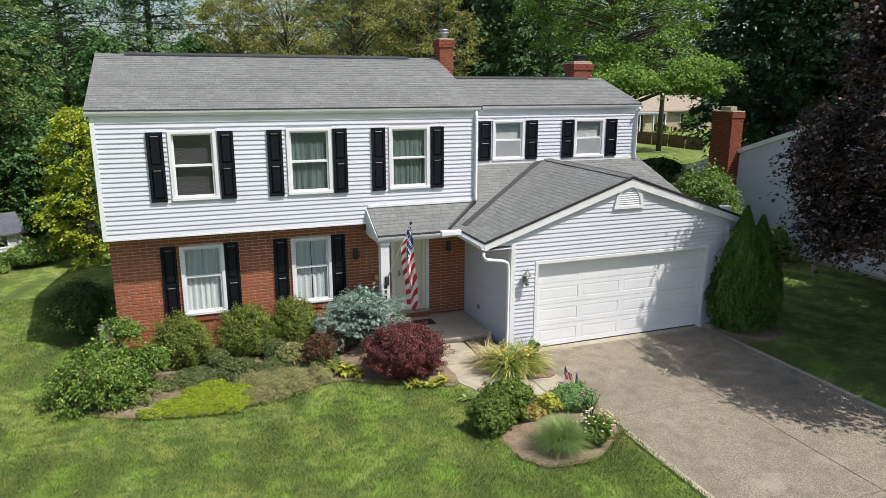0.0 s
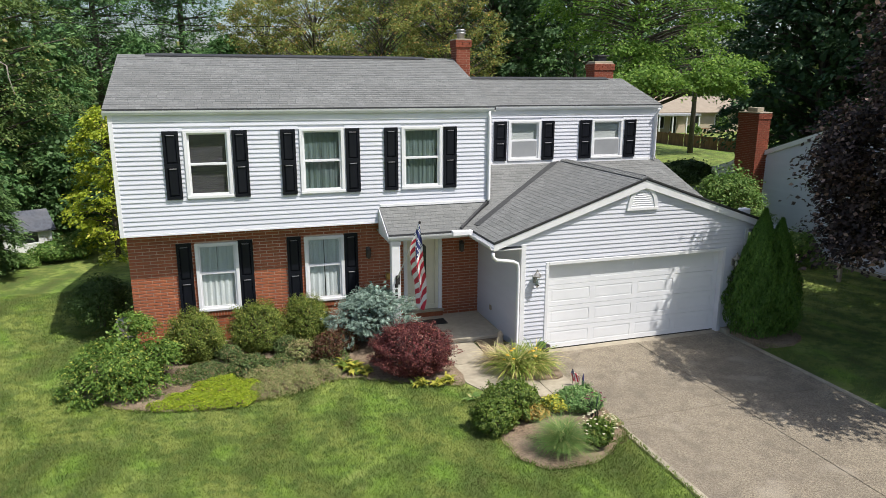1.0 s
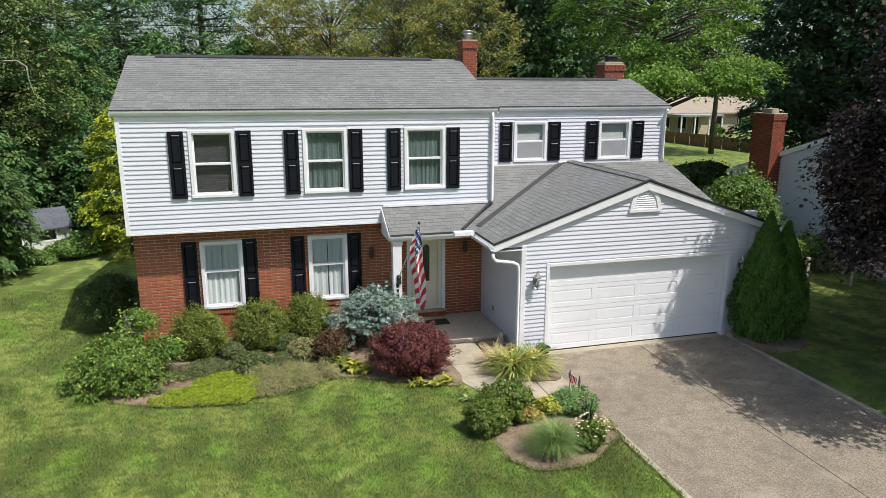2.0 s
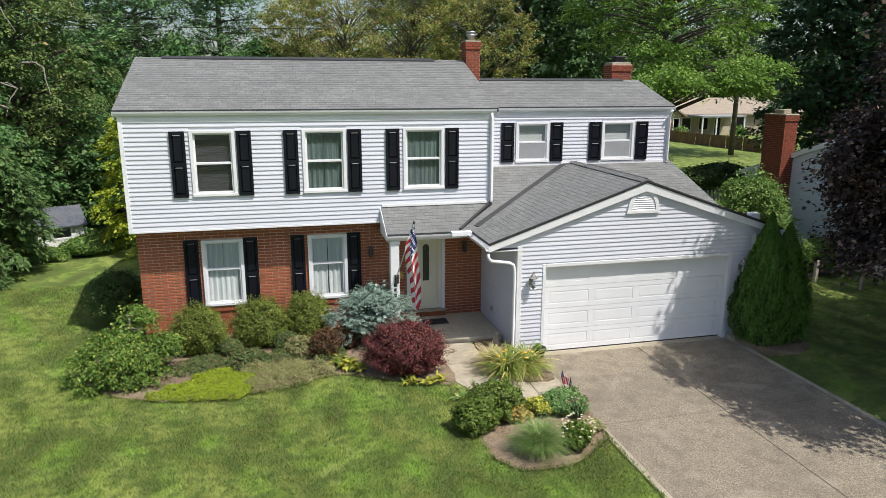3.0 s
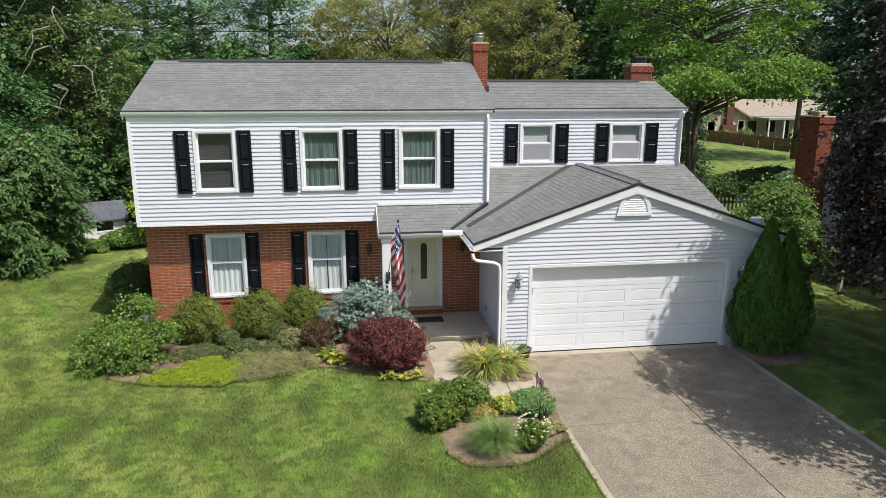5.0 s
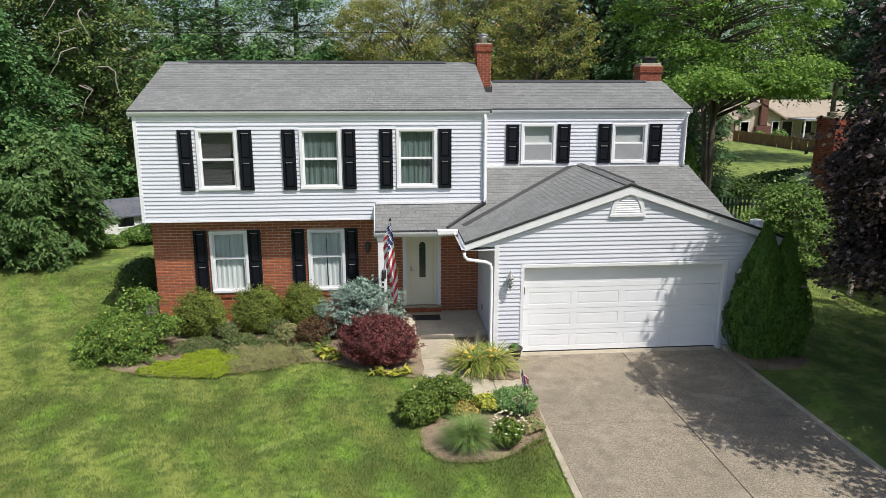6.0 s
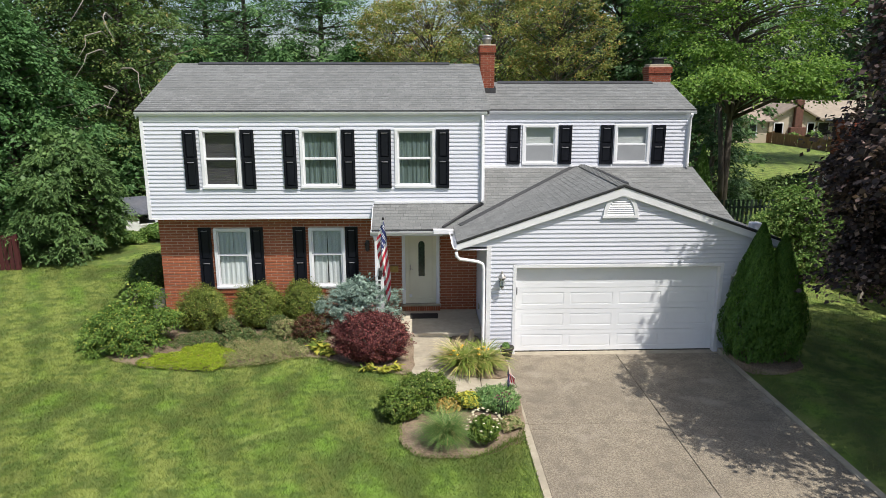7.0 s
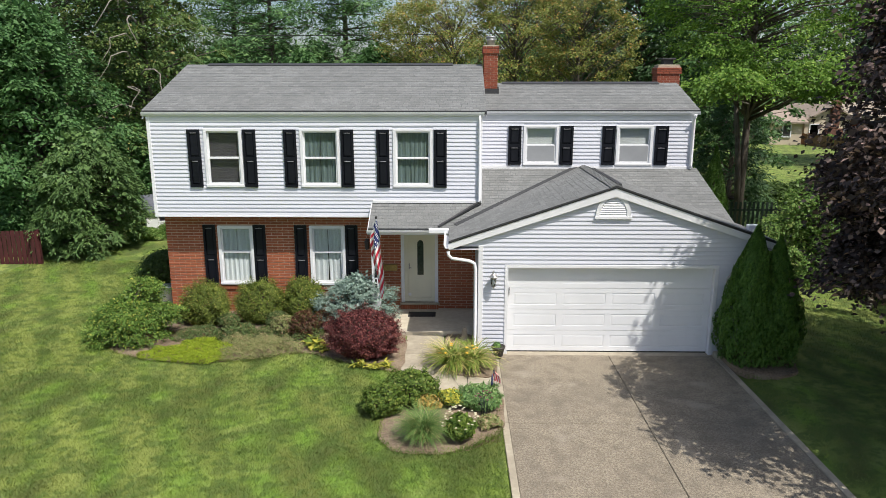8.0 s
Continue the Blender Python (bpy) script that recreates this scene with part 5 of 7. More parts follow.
for i, (x, y, s) in enumerate(((4.02, 12.50, 0.24), (4.36, 12.38, 0.20), (4.66, 12.44, 0.26))):
    rosette("hosta", x, y, 40, s, 0.075, HOSTA, "small yellow-green hosta at the foot of the red bush", "hosta", 50 + i, 1.2, droop=1.0)
rosette("hosta", 4.87, 11.55, 24, 0.2, 0.06, TUFT, "small green hosta beside the garden walk", "hosta", 57, 0.9, droop=0.7)
shrub("amber_coral_bells", 5.62, 10.42, 0.06, 0.30, 0.22, 0.30, AMBER, 900, 0.07, 0.055, "low amber-orange coral bells plant", "perennial", 60, nl=8, up=0.9)
shrub("yellow_flower_clump", 6.12, 10.58, 0.06, 0.30, 0.25, 0.34, YELLOWFL, 1300, 0.05, 0.04, "low clump of bright yellow flowers", "flowers", 61, nl=8, up=0.9)
branchy("mint_clump", 6.66, 10.62, 0.06, 0.50, 0.44, 0.40, MINT, 110, 60, 0.04, 0.016, "soft light green bushy perennial beside the driveway", "perennial", 62, uneven=0.2, spray=0.18, low=-0.8, start=0.7)
shrub("grey_perennial", 6.80, 9.75, 0.06, 0.28, 0.25, 0.20, GREYMAT, 1300, 0.05, 0.02, "low grey-green perennial with spent flowers", "perennial", 63, nl=8)
cone = shrub("coneflower_clump", 6.28, 9.22, 0.06, 0.30, 0.28, 0.52, HOLLY, 1300, 0.10, 0.035, "coneflower clump with cream petals and brown centres", "flowers", 64, nl=8, jitter=0.9, depth=0.6)


def blossoms(parent, x, y, z, rx, ry, rz, n, size, mat, seed, name="flower_head"):
    rng = np.random.default_rng(seed)
    for _ in range(n):
        d = rng.normal(size=3)
        d /= np.linalg.norm(d)
        d[2] = abs(d[2])
        px, py, pz = x + d[0] * rx, y + d[1] * ry, z + d[2] * rz
        bm = bmesh.new()
        m0 = bm.verts.new((px, py, pz + size * 0.25))
        ring = [bm.verts.new((px + size * (1 if k % 2 else 0.55) * math.cos(k * 0.524), py + size * (1 if k % 2 else 0.55) * math.sin(k * 0.524), pz - (size * 0.3 if k % 2 else 0))) for k in range(12)]
        for k in range(12):
            bm.faces.new((m0, ring[k], ring[(k + 1) % 12]))
        part(name, bm, mat, parent)


blossoms(cone, 6.28, 9.22, 0.28, 0.38, 0.33, 0.42, 44, 0.030, WHITEPETAL, 70)
mar = thing("maroon_flowers", 6.75, 10.15, 0.06, "tall maroon flowers on thin stems", "flowers")
stems(6.75, 10.15, 0.06, 0.55, 0.006, 12, np.random.default_rng(3), mar, GREENFENCE, 0.3)
blossoms(mar, 6.75, 10.15, 0.38, 0.20, 0.14, 0.20, 9, 0.035, MAROON, 71)
lilyf = thing("daylily_flowers", 6.3, 12.4, 0.08, "yellow daylily blossoms above the leaves", "flowers")
stems(6.3, 12.4, 0.08, 0.68, 0.006, 10, np.random.default_rng(5), lilyf, TUFT, 0.4)
blossoms(lilyf, 6.3, 12.35, 0.42, 0.45, 0.3, 0.25, 11, 0.05, YELLOWPETAL, 72)

# arborvitae pair at the garage corner
def arborvitae(x, y, r, h, seed, label):
    rng = np.random.default_rng(seed)
    ob = thing("arborvitae", x, y, 0.05, label, "conifer", "arborvitae beside the garage")
    n = int((36000 if y < 20 else 14000) * r * h / 2.7)
    f = rng.random(n) ** 0.8
    g = np.clip((f - 0.25) / 0.75, 0, 1)
    prof = np.where(f < 0.25, 0.72 + 0.28 * np.sin(f / 0.25 * 1.57), (1 - g ** 1.35) * 0.97 + 0.03)
    a = rng.uniform(0, 6.283, n)
    lump = 1 + 0.10 * np.sin(5 * a + 9 * f) + 0.07 * np.sin(11 * a - 23 * f)
    rr = r * prof * lump * (1 - 0.28 * rng.random(n) ** 2)
    p = np.stack([x + rr * np.cos(a), y + rr * np.sin(a), 0.08 + f * (h - 0.05)], axis=1)
    out = np.stack([np.cos(a), np.sin(a), 0.35 * np.ones(n)], axis=1)
    up = np.tile(np.array([[0.0, 0.0, 1.0]]), (n, 1)) + 0.35 * out
    leaf_mesh("foliage", p, out + 0.55 * rng.normal(size=out.shape), 0.09, 0.03, ARBOR, rng, ob, along=up)
    part("trunk", tube(bmesh.new(), [(x, y, -0.1), (x, y, h * 0.5), (x, y, h * 0.9)], [0.08, 0.05, 0.01], 8), BARK, ob)
    return ob


arborvitae(12.82, 12.98, 0.70, 3.15, 80, "tall pointed green arborvitae at the garage corner")
arborvitae(13.33, 12.95, 0.64, 2.90, 81, "pointed green arborvitae beside a taller one")
arborvitae(15.75, 23.6, 0.62, 4.0, 82, "narrow green arborvitae behind the house")

sage = thing("sage_spike", 6.92, 10.95, 0.04, "tall dark blue sage spike beside the walk", "flowers")
part("stem", tube(bmesh.new(), [(6.92, 10.95, 0.0), (6.93, 10.95, 0.32)], [0.007, 0.005], 5), TUFT, sage)
part("flower_spike", lathe(bmesh.new(), 6.93, 10.95, [(0.006, 0.30), (0.025, 0.34), (0.022, 0.44), (0.012, 0.52), (0.003, 0.57)], 8), BLUEFLOWER, sage)
shrub("low_shrub", -0.95, 15.35, 0.05, 0.35, 0.3, 0.55, HERB, 2200, 0.045, 0.025, "low green perennial between the clipped bushes", "shrub", 240, nl=10)
branchy("low_shrub", 2.85, 14.75, 0.05, 0.36, 0.30, 0.60, REDBROWN, 44, 50, 0.035, 0.020, "small bronze-green shrub in the mulch bed", "shrub", 241)
shrub("low_shrub", 1.55, 15.0, 0.05, 0.35, 0.3, 0.5, HERB, 2200, 0.04, 0.024, "low olive green perennial before the brick wall", "shrub", 242, nl=10)
shrub("low_shrub", 0.3, 15.0, 0.05, 0.35, 0.3, 0.42, HERB, 2200, 0.04, 0.024, "low olive green perennial before the brick wall", "shrub", 243, nl=10)

# ---- trees ----
PROFILES = {"round": lambda f: math.sqrt(max(0.02, 1 - (1.9 * f - 0.85) ** 2)), "cone": lambda f: 0.06 + 0.94 * (1 - f) ** 0.85, "barrel": lambda f: math.sqrt(max(0.03, 1 - abs(1.9 * f - 0.92) ** 4)), "dome": lambda f: math.sqrt(max(0.02, 1 - f * f)) * (0.8 + 0.2 * min(1, 4 * f)), "vase": lambda f: (0.45 + 0.8 * f) * math.sqrt(max(0.02, 1 - (max(0, f - 0.35) / 0.66) ** 2))}


def sprays(tips, ways, size, twigs, per, droop, rng, thick=0.16, fan=1.5, lift=0.16):
    """Leaf points on fans of twigs: each tip carries a pad of twigs that reach outward and droop. Gives places, up-facing normals and twig ways."""
    n = len(tips)
    s = size * rng.uniform(0.65, 1.35, size=(n, 1, 1))
    out = np.arctan2(ways[:, 1], ways[:, 0])[:, None] + rng.uniform(-fan, fan, size=(n, twigs))
    lift = rng.normal(size=(n, twigs)) * lift
    d = np.stack([np.cos(out), np.sin(out), lift], axis=2)[:, :, None, :]
    t = (0.12 + 0.88 * rng.random((n, twigs, per)) ** 0.8)
    reach = s * rng.uniform(0.6, 1.1, size=(n, twigs, 1)) * t
    p = tips[:, None, None, :] + d * reach[..., None] + rng.normal(size=(n, twigs, per, 3)) * (thick * s * (1.1 - 0.5 * t))[..., None] * np.array([1, 1, 0.6])
    p[..., 2] -= droop * reach * t
    flat = np.array([0, 0, 1.0]) + 0.45 * d + 0.0 * p
    return p.reshape(-1, 3), flat.reshape(-1, 3), (d + 0.0 * p - np.array([0, 0, 1.0]) * droop * t[..., None]).reshape(-1, 3)


def bough_tree(x, y, h, r, low, mat, boughs, per, leaf, label, seed, name="tree", category="tree", group="", shape="round", aspect=0.55, pad=0.24, droop=0.35, twigs=6, trunk=0.2, lean=(0, 0), hollow=0.45, extra=(), wander=0.5, core=0, z=None, squash=1.0, bark=None, level=0.3, fork=None, thick=0.16, mast=False, inner=1.4):
    """A tree grown bough by bough: trunk, a limb to every bough, and on each bough a drooping fan of leafy twigs.
    extra: further boughs in ellipsoids (x, y, z, rx, ry, rz, count); level: how far a limb climbs from the trunk to its bough."""
    rng = np.random.default_rng(seed)
    z = ground_z(x, y) if z is None else z
    ob = thing(name, x, y, z, label, category, group)
    tips, sizes = [], []
    for k in range(boughs):
        f = min(0.995, (k + rng.random()) / boughs)
        f = f ** (0.85 if shape != "cone" else 1.35)
        a = 2.39996 * k + rng.uniform(-0.7, 0.7)
        rr = r * PROFILES[shape](f) * (1 - hollow * rng.random() ** 1.4) * (1 + 0.13 * math.sin(3 * a + seed + 5 * f))
        tips.append((x + lean[0] * f + rr * math.cos(a), y + lean[1] * f + rr * squash * math.sin(a), z + low + (h - low) * f * 0.97))
    for ex, ey, ez, ea, eb, ec, en in extra:
        d = rng.normal(size=(en, 3))
        d *= (rng.random((en, 1)) ** 0.4) / np.linalg.norm(d, axis=1, keepdims=True)
        tips += [(ex + v[0] * ea, ey + v[1] * eb, ez + v[2] * ec) for v in d]
    tips = np.array(tips)
    bm = bmesh.new()
    top = z + (h * 0.93 if mast else h * 0.72)
    tube(bm, [(x, y, z - 0.2), (x + 0.12 * trunk, y, z + 0.25 * h), (x + lean[0] * 0.4, y + lean[1] * 0.4, z + 0.5 * h), (x + lean[0] * 0.72, y + lean[1] * 0.72, top)], [trunk * 1.3, trunk, trunk * 0.75, trunk * 0.2], 9)
    if fork:
        fx, fy, fz = fork
        tube(bm, [(x, y, z + 0.4), (x + 0.35 * fx, y + 0.35 * fy, z + 0.5 * fz), (x + fx, y + fy, z + fz)], [trunk, trunk * 0.8, trunk * 0.5], 8)
    part("trunk", bm, bark or BARK, ob, smooth=True)
    bm = bmesh.new()
    for p in tips:
        away = math.hypot(p[0] - x, p[1] - y)
        zs = min(top, max(z + 0.15 * h, p[2] - level * away - 0.1))
        f = (zs - z) / h
        b0 = Vector((x + lean[0] * f, y + lean[1] * f, zs))
        e = Vector(p)
        m = b0.lerp(e, 0.5) + Vector((rng.normal() * 0.06 * away, rng.normal() * 0.06 * away, 0.07 * away))
        rad = min(0.35 * trunk, 0.012 + 0.011 * away)
        tube(bm, [b0, m, e], [rad, rad * 0.65, rad * 0.25], 4)
    tagged(part("branchwork", bm, bark or BARK, ob, smooth=True), kind="stuff")
    ways = tips - np.array([x, y, 0.0])
    p, nrm, way = sprays(tips, ways, pad * r, twigs, per, droop, rng, thick)
    ok = p[:, 2] > z + 0.03
    p, nrm, way = p[ok], nrm[ok], way[ok]
    leaf_mesh("crown", p, nrm + wander * rng.normal(size=p.shape), leaf, leaf * aspect, mat, rng, ob, along=way)
    if core:
        q = tips[rng.integers(0, len(tips), core)]
        q = np.array([x, y, 0]) + (q - np.array([x, y, 0])) * np.array([1, 1, 1]) * np.concatenate([np.repeat(rng.uniform(0.25, 0.95, (core, 1)), 2, axis=1), np.ones((core, 1))], axis=1) + rng.normal(size=(core, 3)) * pad * r * 0.35
        q = q[q[:, 2] > z + 0.05]
        leaf_mesh("inner_leaves", q, rng.normal(size=q.shape) + np.array([0, 0, 0.8]), leaf * inner, leaf * inner * 0.72, mat, rng, ob)
    return ob


def pine(x, y, h, r, mat, label, seed, low=0.34, tiers=13, group="", per=30, needle=0.36, width=0.085, category="pine tree"):
    """A white pine: a straight mast with tiers of long level boughs, each with plumes of needles that sweep upward."""
    rng = np.random.default_rng(seed)
    z = ground_z(x, y)
    ob = thing("pine_tree", x, y, z, label, category, group)
    bm = tube(bmesh.new(), [(x, y, z - 0.2), (x, y, z + h * 0.5), (x, y, z + h)], [0.015 * h, 0.011 * h, 0.02], 8)
    tips, ways = [], []
    for t in range(tiers):
        f = low + (1 - low) * (t + rng.uniform(-0.2, 0.2)) / tiers
        reach = r * (1 - f) ** 0.55 + 0.3
        a0 = rng.uniform(0, 6.283)
        n = int(rng.integers(6, 9))
        for k in range(n):
            a, L = a0 + 6.283 * k / n + rng.uniform(-0.35, 0.35), reach * rng.uniform(0.5, 1.15)
            zz = z + h * f + rng.uniform(-0.3, 0.3)
            rise = rng.uniform(-0.05, 0.22)
            d = np.array([math.cos(a), math.sin(a), rise])
            tube(bm, [(x, y, zz), (x + d[0] * L * 0.5, y + d[1] * L * 0.5, zz + rise * L * 0.3), tuple(np.array([x, y, zz]) + d * L)], [0.06, 0.04, 0.012], 4)
            for s in np.arange(0.30, 1.01, 0.75 / max(L, 1.2)):
                side = rng.normal() * 0.10 * L
                tips.append(np.array([x, y, zz + 0.05]) + d * L * s + np.array([-d[1] * side, d[0] * side, 0.0]))
                ways.append(d)
    part("trunk", bm, BARK, ob, smooth=True)
    p, nrm, way = sprays(np.array(tips), np.array(ways), 1.25, 7, per // 7, -0.05, rng, 0.26, 1.9, 0.42)
    leaf_mesh("needles", p, nrm + 0.45 * rng.normal(size=p.shape), needle, width, mat, rng, ob, along=way + 0.5 * rng.normal(size=p.shape) + np.array([0, 0, 0.35]))
    return ob


# shrubs of the front bed that carry layered sprays
bough_tree(-1.85, 14.10, 1.05, 0.92, 0.06, GREENSHRUB, 110, 26, 0.058, "loose fresh green leafy shrub with upright shoots at the house corner", 21, name="leafy_shrub", category="shrub", shape="dome", pad=0.36, droop=0.55, twigs=7, trunk=0.02, core=1800, z=0.05, squash=0.85, hollow=0.4, level=0.6, extra=((-1.55, 14.45, 1.30, 0.22, 0.18, 0.28, 14), (-1.05, 14.25, 0.75, 0.32, 0.3, 0.25, 16)), aspect=0.5, wander=0.75)
bough_tree(3.66, 15.10, 1.30, 0.96, 0.12, BLUESPRUCE, 120, 30, 0.062, "silvery blue-green dwarf spruce with layered branches", 22, name="blue_spruce", category="dwarf spruce", shape="dome", pad=0.34, droop=-0.12, twigs=9, trunk=0.03, core=2500, z=0.05, squash=0.85, aspect=0.2, wander=0.5, hollow=0.45, level=0.5, thick=0.07)

DECID = foliage("deciduous_leaf", (0.033, 0.086, 0.026), (0.098, 0.185, 0.058), None, 0, 0.6)
DEEPLEAF = foliage("deep_green_leaf", (0.034, 0.080, 0.026), (0.098, 0.172, 0.056), None, 0, 0.5)
DUSKLEAF = foliage("dark_oak_leaf", (0.024, 0.056, 0.023), (0.070, 0.126, 0.049), None, 0, 0.5, 0.18)
OLIVE = foliage("olive_green_leaf", (0.052, 0.092, 0.025), (0.140, 0.195, 0.052), (0.28, 0.23, 0.08), 0.035, 0.5)
HEMLOCK = foliage("hemlock_spray", (0.042, 0.088, 0.026), (0.120, 0.192, 0.058), None, 0, 0.9, 0.2)
BRIGHT = foliage("bright_maple_leaf", (0.065, 0.135, 0.020), (0.155, 0.255, 0.042), (0.22, 0.31, 0.06), 0.1, 0.8, 0.4)
YELLOWGREEN = foliage("yellow_green_leaf", (0.17, 0.23, 0.020), (0.34, 0.38, 0.035), (0.42, 0.40, 0.06), 0.1, 0.8, 0.4)
RUSSET = foliage("olive_russet_leaf", (0.115, 0.145, 0.034), (0.245, 0.260, 0.072), (0.34, 0.21, 0.065), 0.10, 0.35)
PINE = foliage("pine_needle", (0.034, 0.090, 0.032), (0.145, 0.250, 0.082), None, 0, 0.6, 0.18)
PURPLE = foliage("purple_maple_leaf", (0.020, 0.015, 0.015), (0.092, 0.062, 0.052), (0.25, 0.17, 0.14), 0.12, 0.8, 0.15, 0.62)
BUSHGREEN = foliage("viburnum_leaf", (0.060, 0.120, 0.024), (0.145, 0.235, 0.055), (0.22, 0.28, 0.08), 0.12, 1.5)

# the purple maple at the right of the drive, which shades it
# several extra boughs lie out of view, added to shade garage, drive and lawn
bough_tree(17.9, 8.9, 10.4, 4.7, 1.8, PURPLE, 310, 29, 0.108, "large dark purple-leaved maple beside the driveway", 101, name="purple_maple", trunk=0.24, aspect=0.8, pad=0.20, droop=0.55, twigs=8, hollow=0.45, core=68000, inner=1.05, shape="barrel", wander=0.7, extra=((14.75, 12.4, 4.7, 0.75, 0.7, 1.1, 24), (14.55, 10.8, 7.7, 0.6, 0.45, 1.4, 26), (15.2, 9.9, 8.6, 0.8, 0.7, 1.2, 22), (14.75, 11.6, 2.9, 0.8, 0.7, 0.6, 18), (14.9, 12.2, 3.7, 0.5, 0.6, 0.6, 12), (13.4, 8.5, 5.6, 1.0, 1.6, 1.3, 40), (15.4, 6.0, 4.5, 1.5, 1.4, 1.2, 34)))

# left side of the yard
bough_tree(-10.6, 25.6, 9.2, 3.3, 0.5, DECID, 190, 24, 0.16, "tall fresh green broad-leaved tree at the yard's edge", 110, pad=0.27, twigs=7, droop=0.5, core=9000, shape="dome", wander=0.35)
bough_tree(-8.05, 23.4, 4.4, 1.9, 0.1, HEMLOCK, 230, 17, 0.145, "dense spreading hemlock with drooping sprays beside the red fence", 111, name="hemlock", category="conifer", shape="dome", aspect=0.28, pad=0.30, droop=0.55, twigs=9, core=8000, trunk=0.1, lean=(0.7, 0), wander=0.35, hollow=0.4, thick=0.09)
bough_tree(-13.6, 31.5, 15.0, 5.2, 0.8, DEEPLEAF, 220, 30, 0.16, "tall dark green shade tree behind the yard", 112, pad=0.26, core=11000, wander=0.32, droop=0.5)
old = bough_tree(-8.9, 32.5, 14.5, 3.4, 0.8, OLIVE, 200, 28, 0.15, "tall olive green shade tree with bare dead branches", 113, pad=0.28, core=7000, wander=0.35, droop=0.5)
rng = np.random.default_rng(61)
bm = bmesh.new()
for k in range(9):
    p = Vector((-8.15 + 0.25 * rng.normal(), 29.5, 5.2 + 0.75 * k))
    pts = [p]
    for i in range(5):
        p = p + Vector((rng.normal() * 0.22 + 0.16 * (k % 3 - 1), -0.25, 0.20 - 0.20 * i))
        pts.append(p)
    tube(bm, pts, [0.05, 0.04, 0.032, 0.025, 0.018, 0.010], 4)
part("dead_branch", bm, surface("dead_wood", (0.30, 0.27, 0.23), (0.20, 0.18, 0.15), 8.0, rough=0.9), old, "bare pale dead branches")
bough_tree(-17.0, 27.0, 13.0, 5.0, 0.8, DEEPLEAF, 90, 20, 0.30, "tall dark green shade tree behind the yard", 114, pad=0.28)
bough_tree(-3.35, 26.2, 5.4, 1.3, 0.1, YELLOWGREEN, 120, 18, 0.12, "yellow-green small tree behind the house", 115, pad=0.38, trunk=0.08, shape="dome", droop=0.5, hollow=0.5)
for i, (x, y, rx, h, label) in enumerate(((-6.5, 25.6, 0.8, 0.50, "green flowering bush beside the white shed"), (-5.3, 26.0, 0.9, 0.80, "green flowering bush beside the white shed"), (-4.6, 26.9, 0.7, 1.0, "green flowering bush beside the yellow-green tree"))):
    shrub("flower_bush", x, y, 0.03, rx, 0.6, h, BUSHGREEN, 4200, 0.10, 0.05, label, "bush", 116 + i, nl=18)

for i, (x, y, rx, h) in enumerate(((-8.9, 30.0, 2.2, 4.4), (-5.6, 31.5, 1.9, 3.9), (-12.5, 27.5, 2.3, 4.6), (-3.4, 30.0, 1.5, 3.0), (-7.2, 35.0, 2.6, 5.0))):
    bough_tree(x, y, h, rx, 0.1, DEEPLEAF if i % 2 else DECID, 90, 15, 0.16, "dense green understory shrub at the back of the yard", 220 + i, name="understory_shrub", category="shrub", shape="dome", pad=0.36, trunk=0.06, group="understory behind the shed", core=3000)

bough_tree(-23.0, 41.0, 15.0, 6.0, 0.5, DEEPLEAF, 90, 18, 0.36, "tall dark green shade tree behind the yard", 119)

# pines behind the house
for i, (x, y, h, r) in enumerate(((-14.0, 44.0, 18.0, 5.0), (-6.2, 46.0, 17.0, 4.6), (-1.5, 48.0, 18.0, 4.8), (-10.5, 52.0, 20.0, 5.5))):
    pine(x, y, h, r, PINE, "tall white pine with level boughs behind the yard", 130 + i, group="pines behind the yard", per=63)
for i, (x, y, h) in enumerate(((-3.6, 43.0, 8.3), (0.9, 44.0, 8.8), (-8.5, 42.0, 8.3), (-5.5, 58.0, 10.0), (-12.0, 60.0, 10.5))):
    bough_tree(x, y, h, 2.4, 0.2, DECID, 90, 15, 0.20, "small green tree below the pines", 140 + i, shape="dome", pad=0.32, trunk=0.1, core=2500)
# russet and green trees behind the roof
for i, (x, y, h, r, m) in enumerate(((6.0, 42.0, 12.5, 3.4, RUSSET), (9.8, 41.0, 13.0, 3.4, RUSSET), (13.4, 40.0, 12.5, 3.0, RUSSET), (3.4, 45.0, 11.5, 2.6, RUSSET))):
    bough_tree(x, y, h, r, 5.0, m, 130, 18, 0.13, "olive and russet broad-leaved tree behind the house", 150 + i, pad=0.36, droop=-0.25, wander=1.0, twigs=9, hollow=0.6, level=0.8, trunk=0.13)
for i, (x, y, h, r, m, low) in enumerate(((18.0, 44.0, 14.5, 4.5, DUSKLEAF, 4.0), (22.5, 41.0, 15.0, 4.6, DEEPLEAF, 0.8), (14.0, 52.0, 15.0, 6.0, DEEPLEAF, 5.0), (24.5, 55.0, 16.0, 6.0, DECID, 4.0), (58.0, 96.0, 17.0, 9.0, DEEPLEAF, 0.8), (42.0, 100.0, 15.0, 8.0, DECID, 0.8), (41.0, 53.0, 17.5, 5.5, DUSKLEAF, 7.0))):
    bough_tree(x, y, h, r, low, m, 115, 18, 0.26, "tall green broad-leaved tree behind the house", 160 + i, pad=0.25, core=4000)
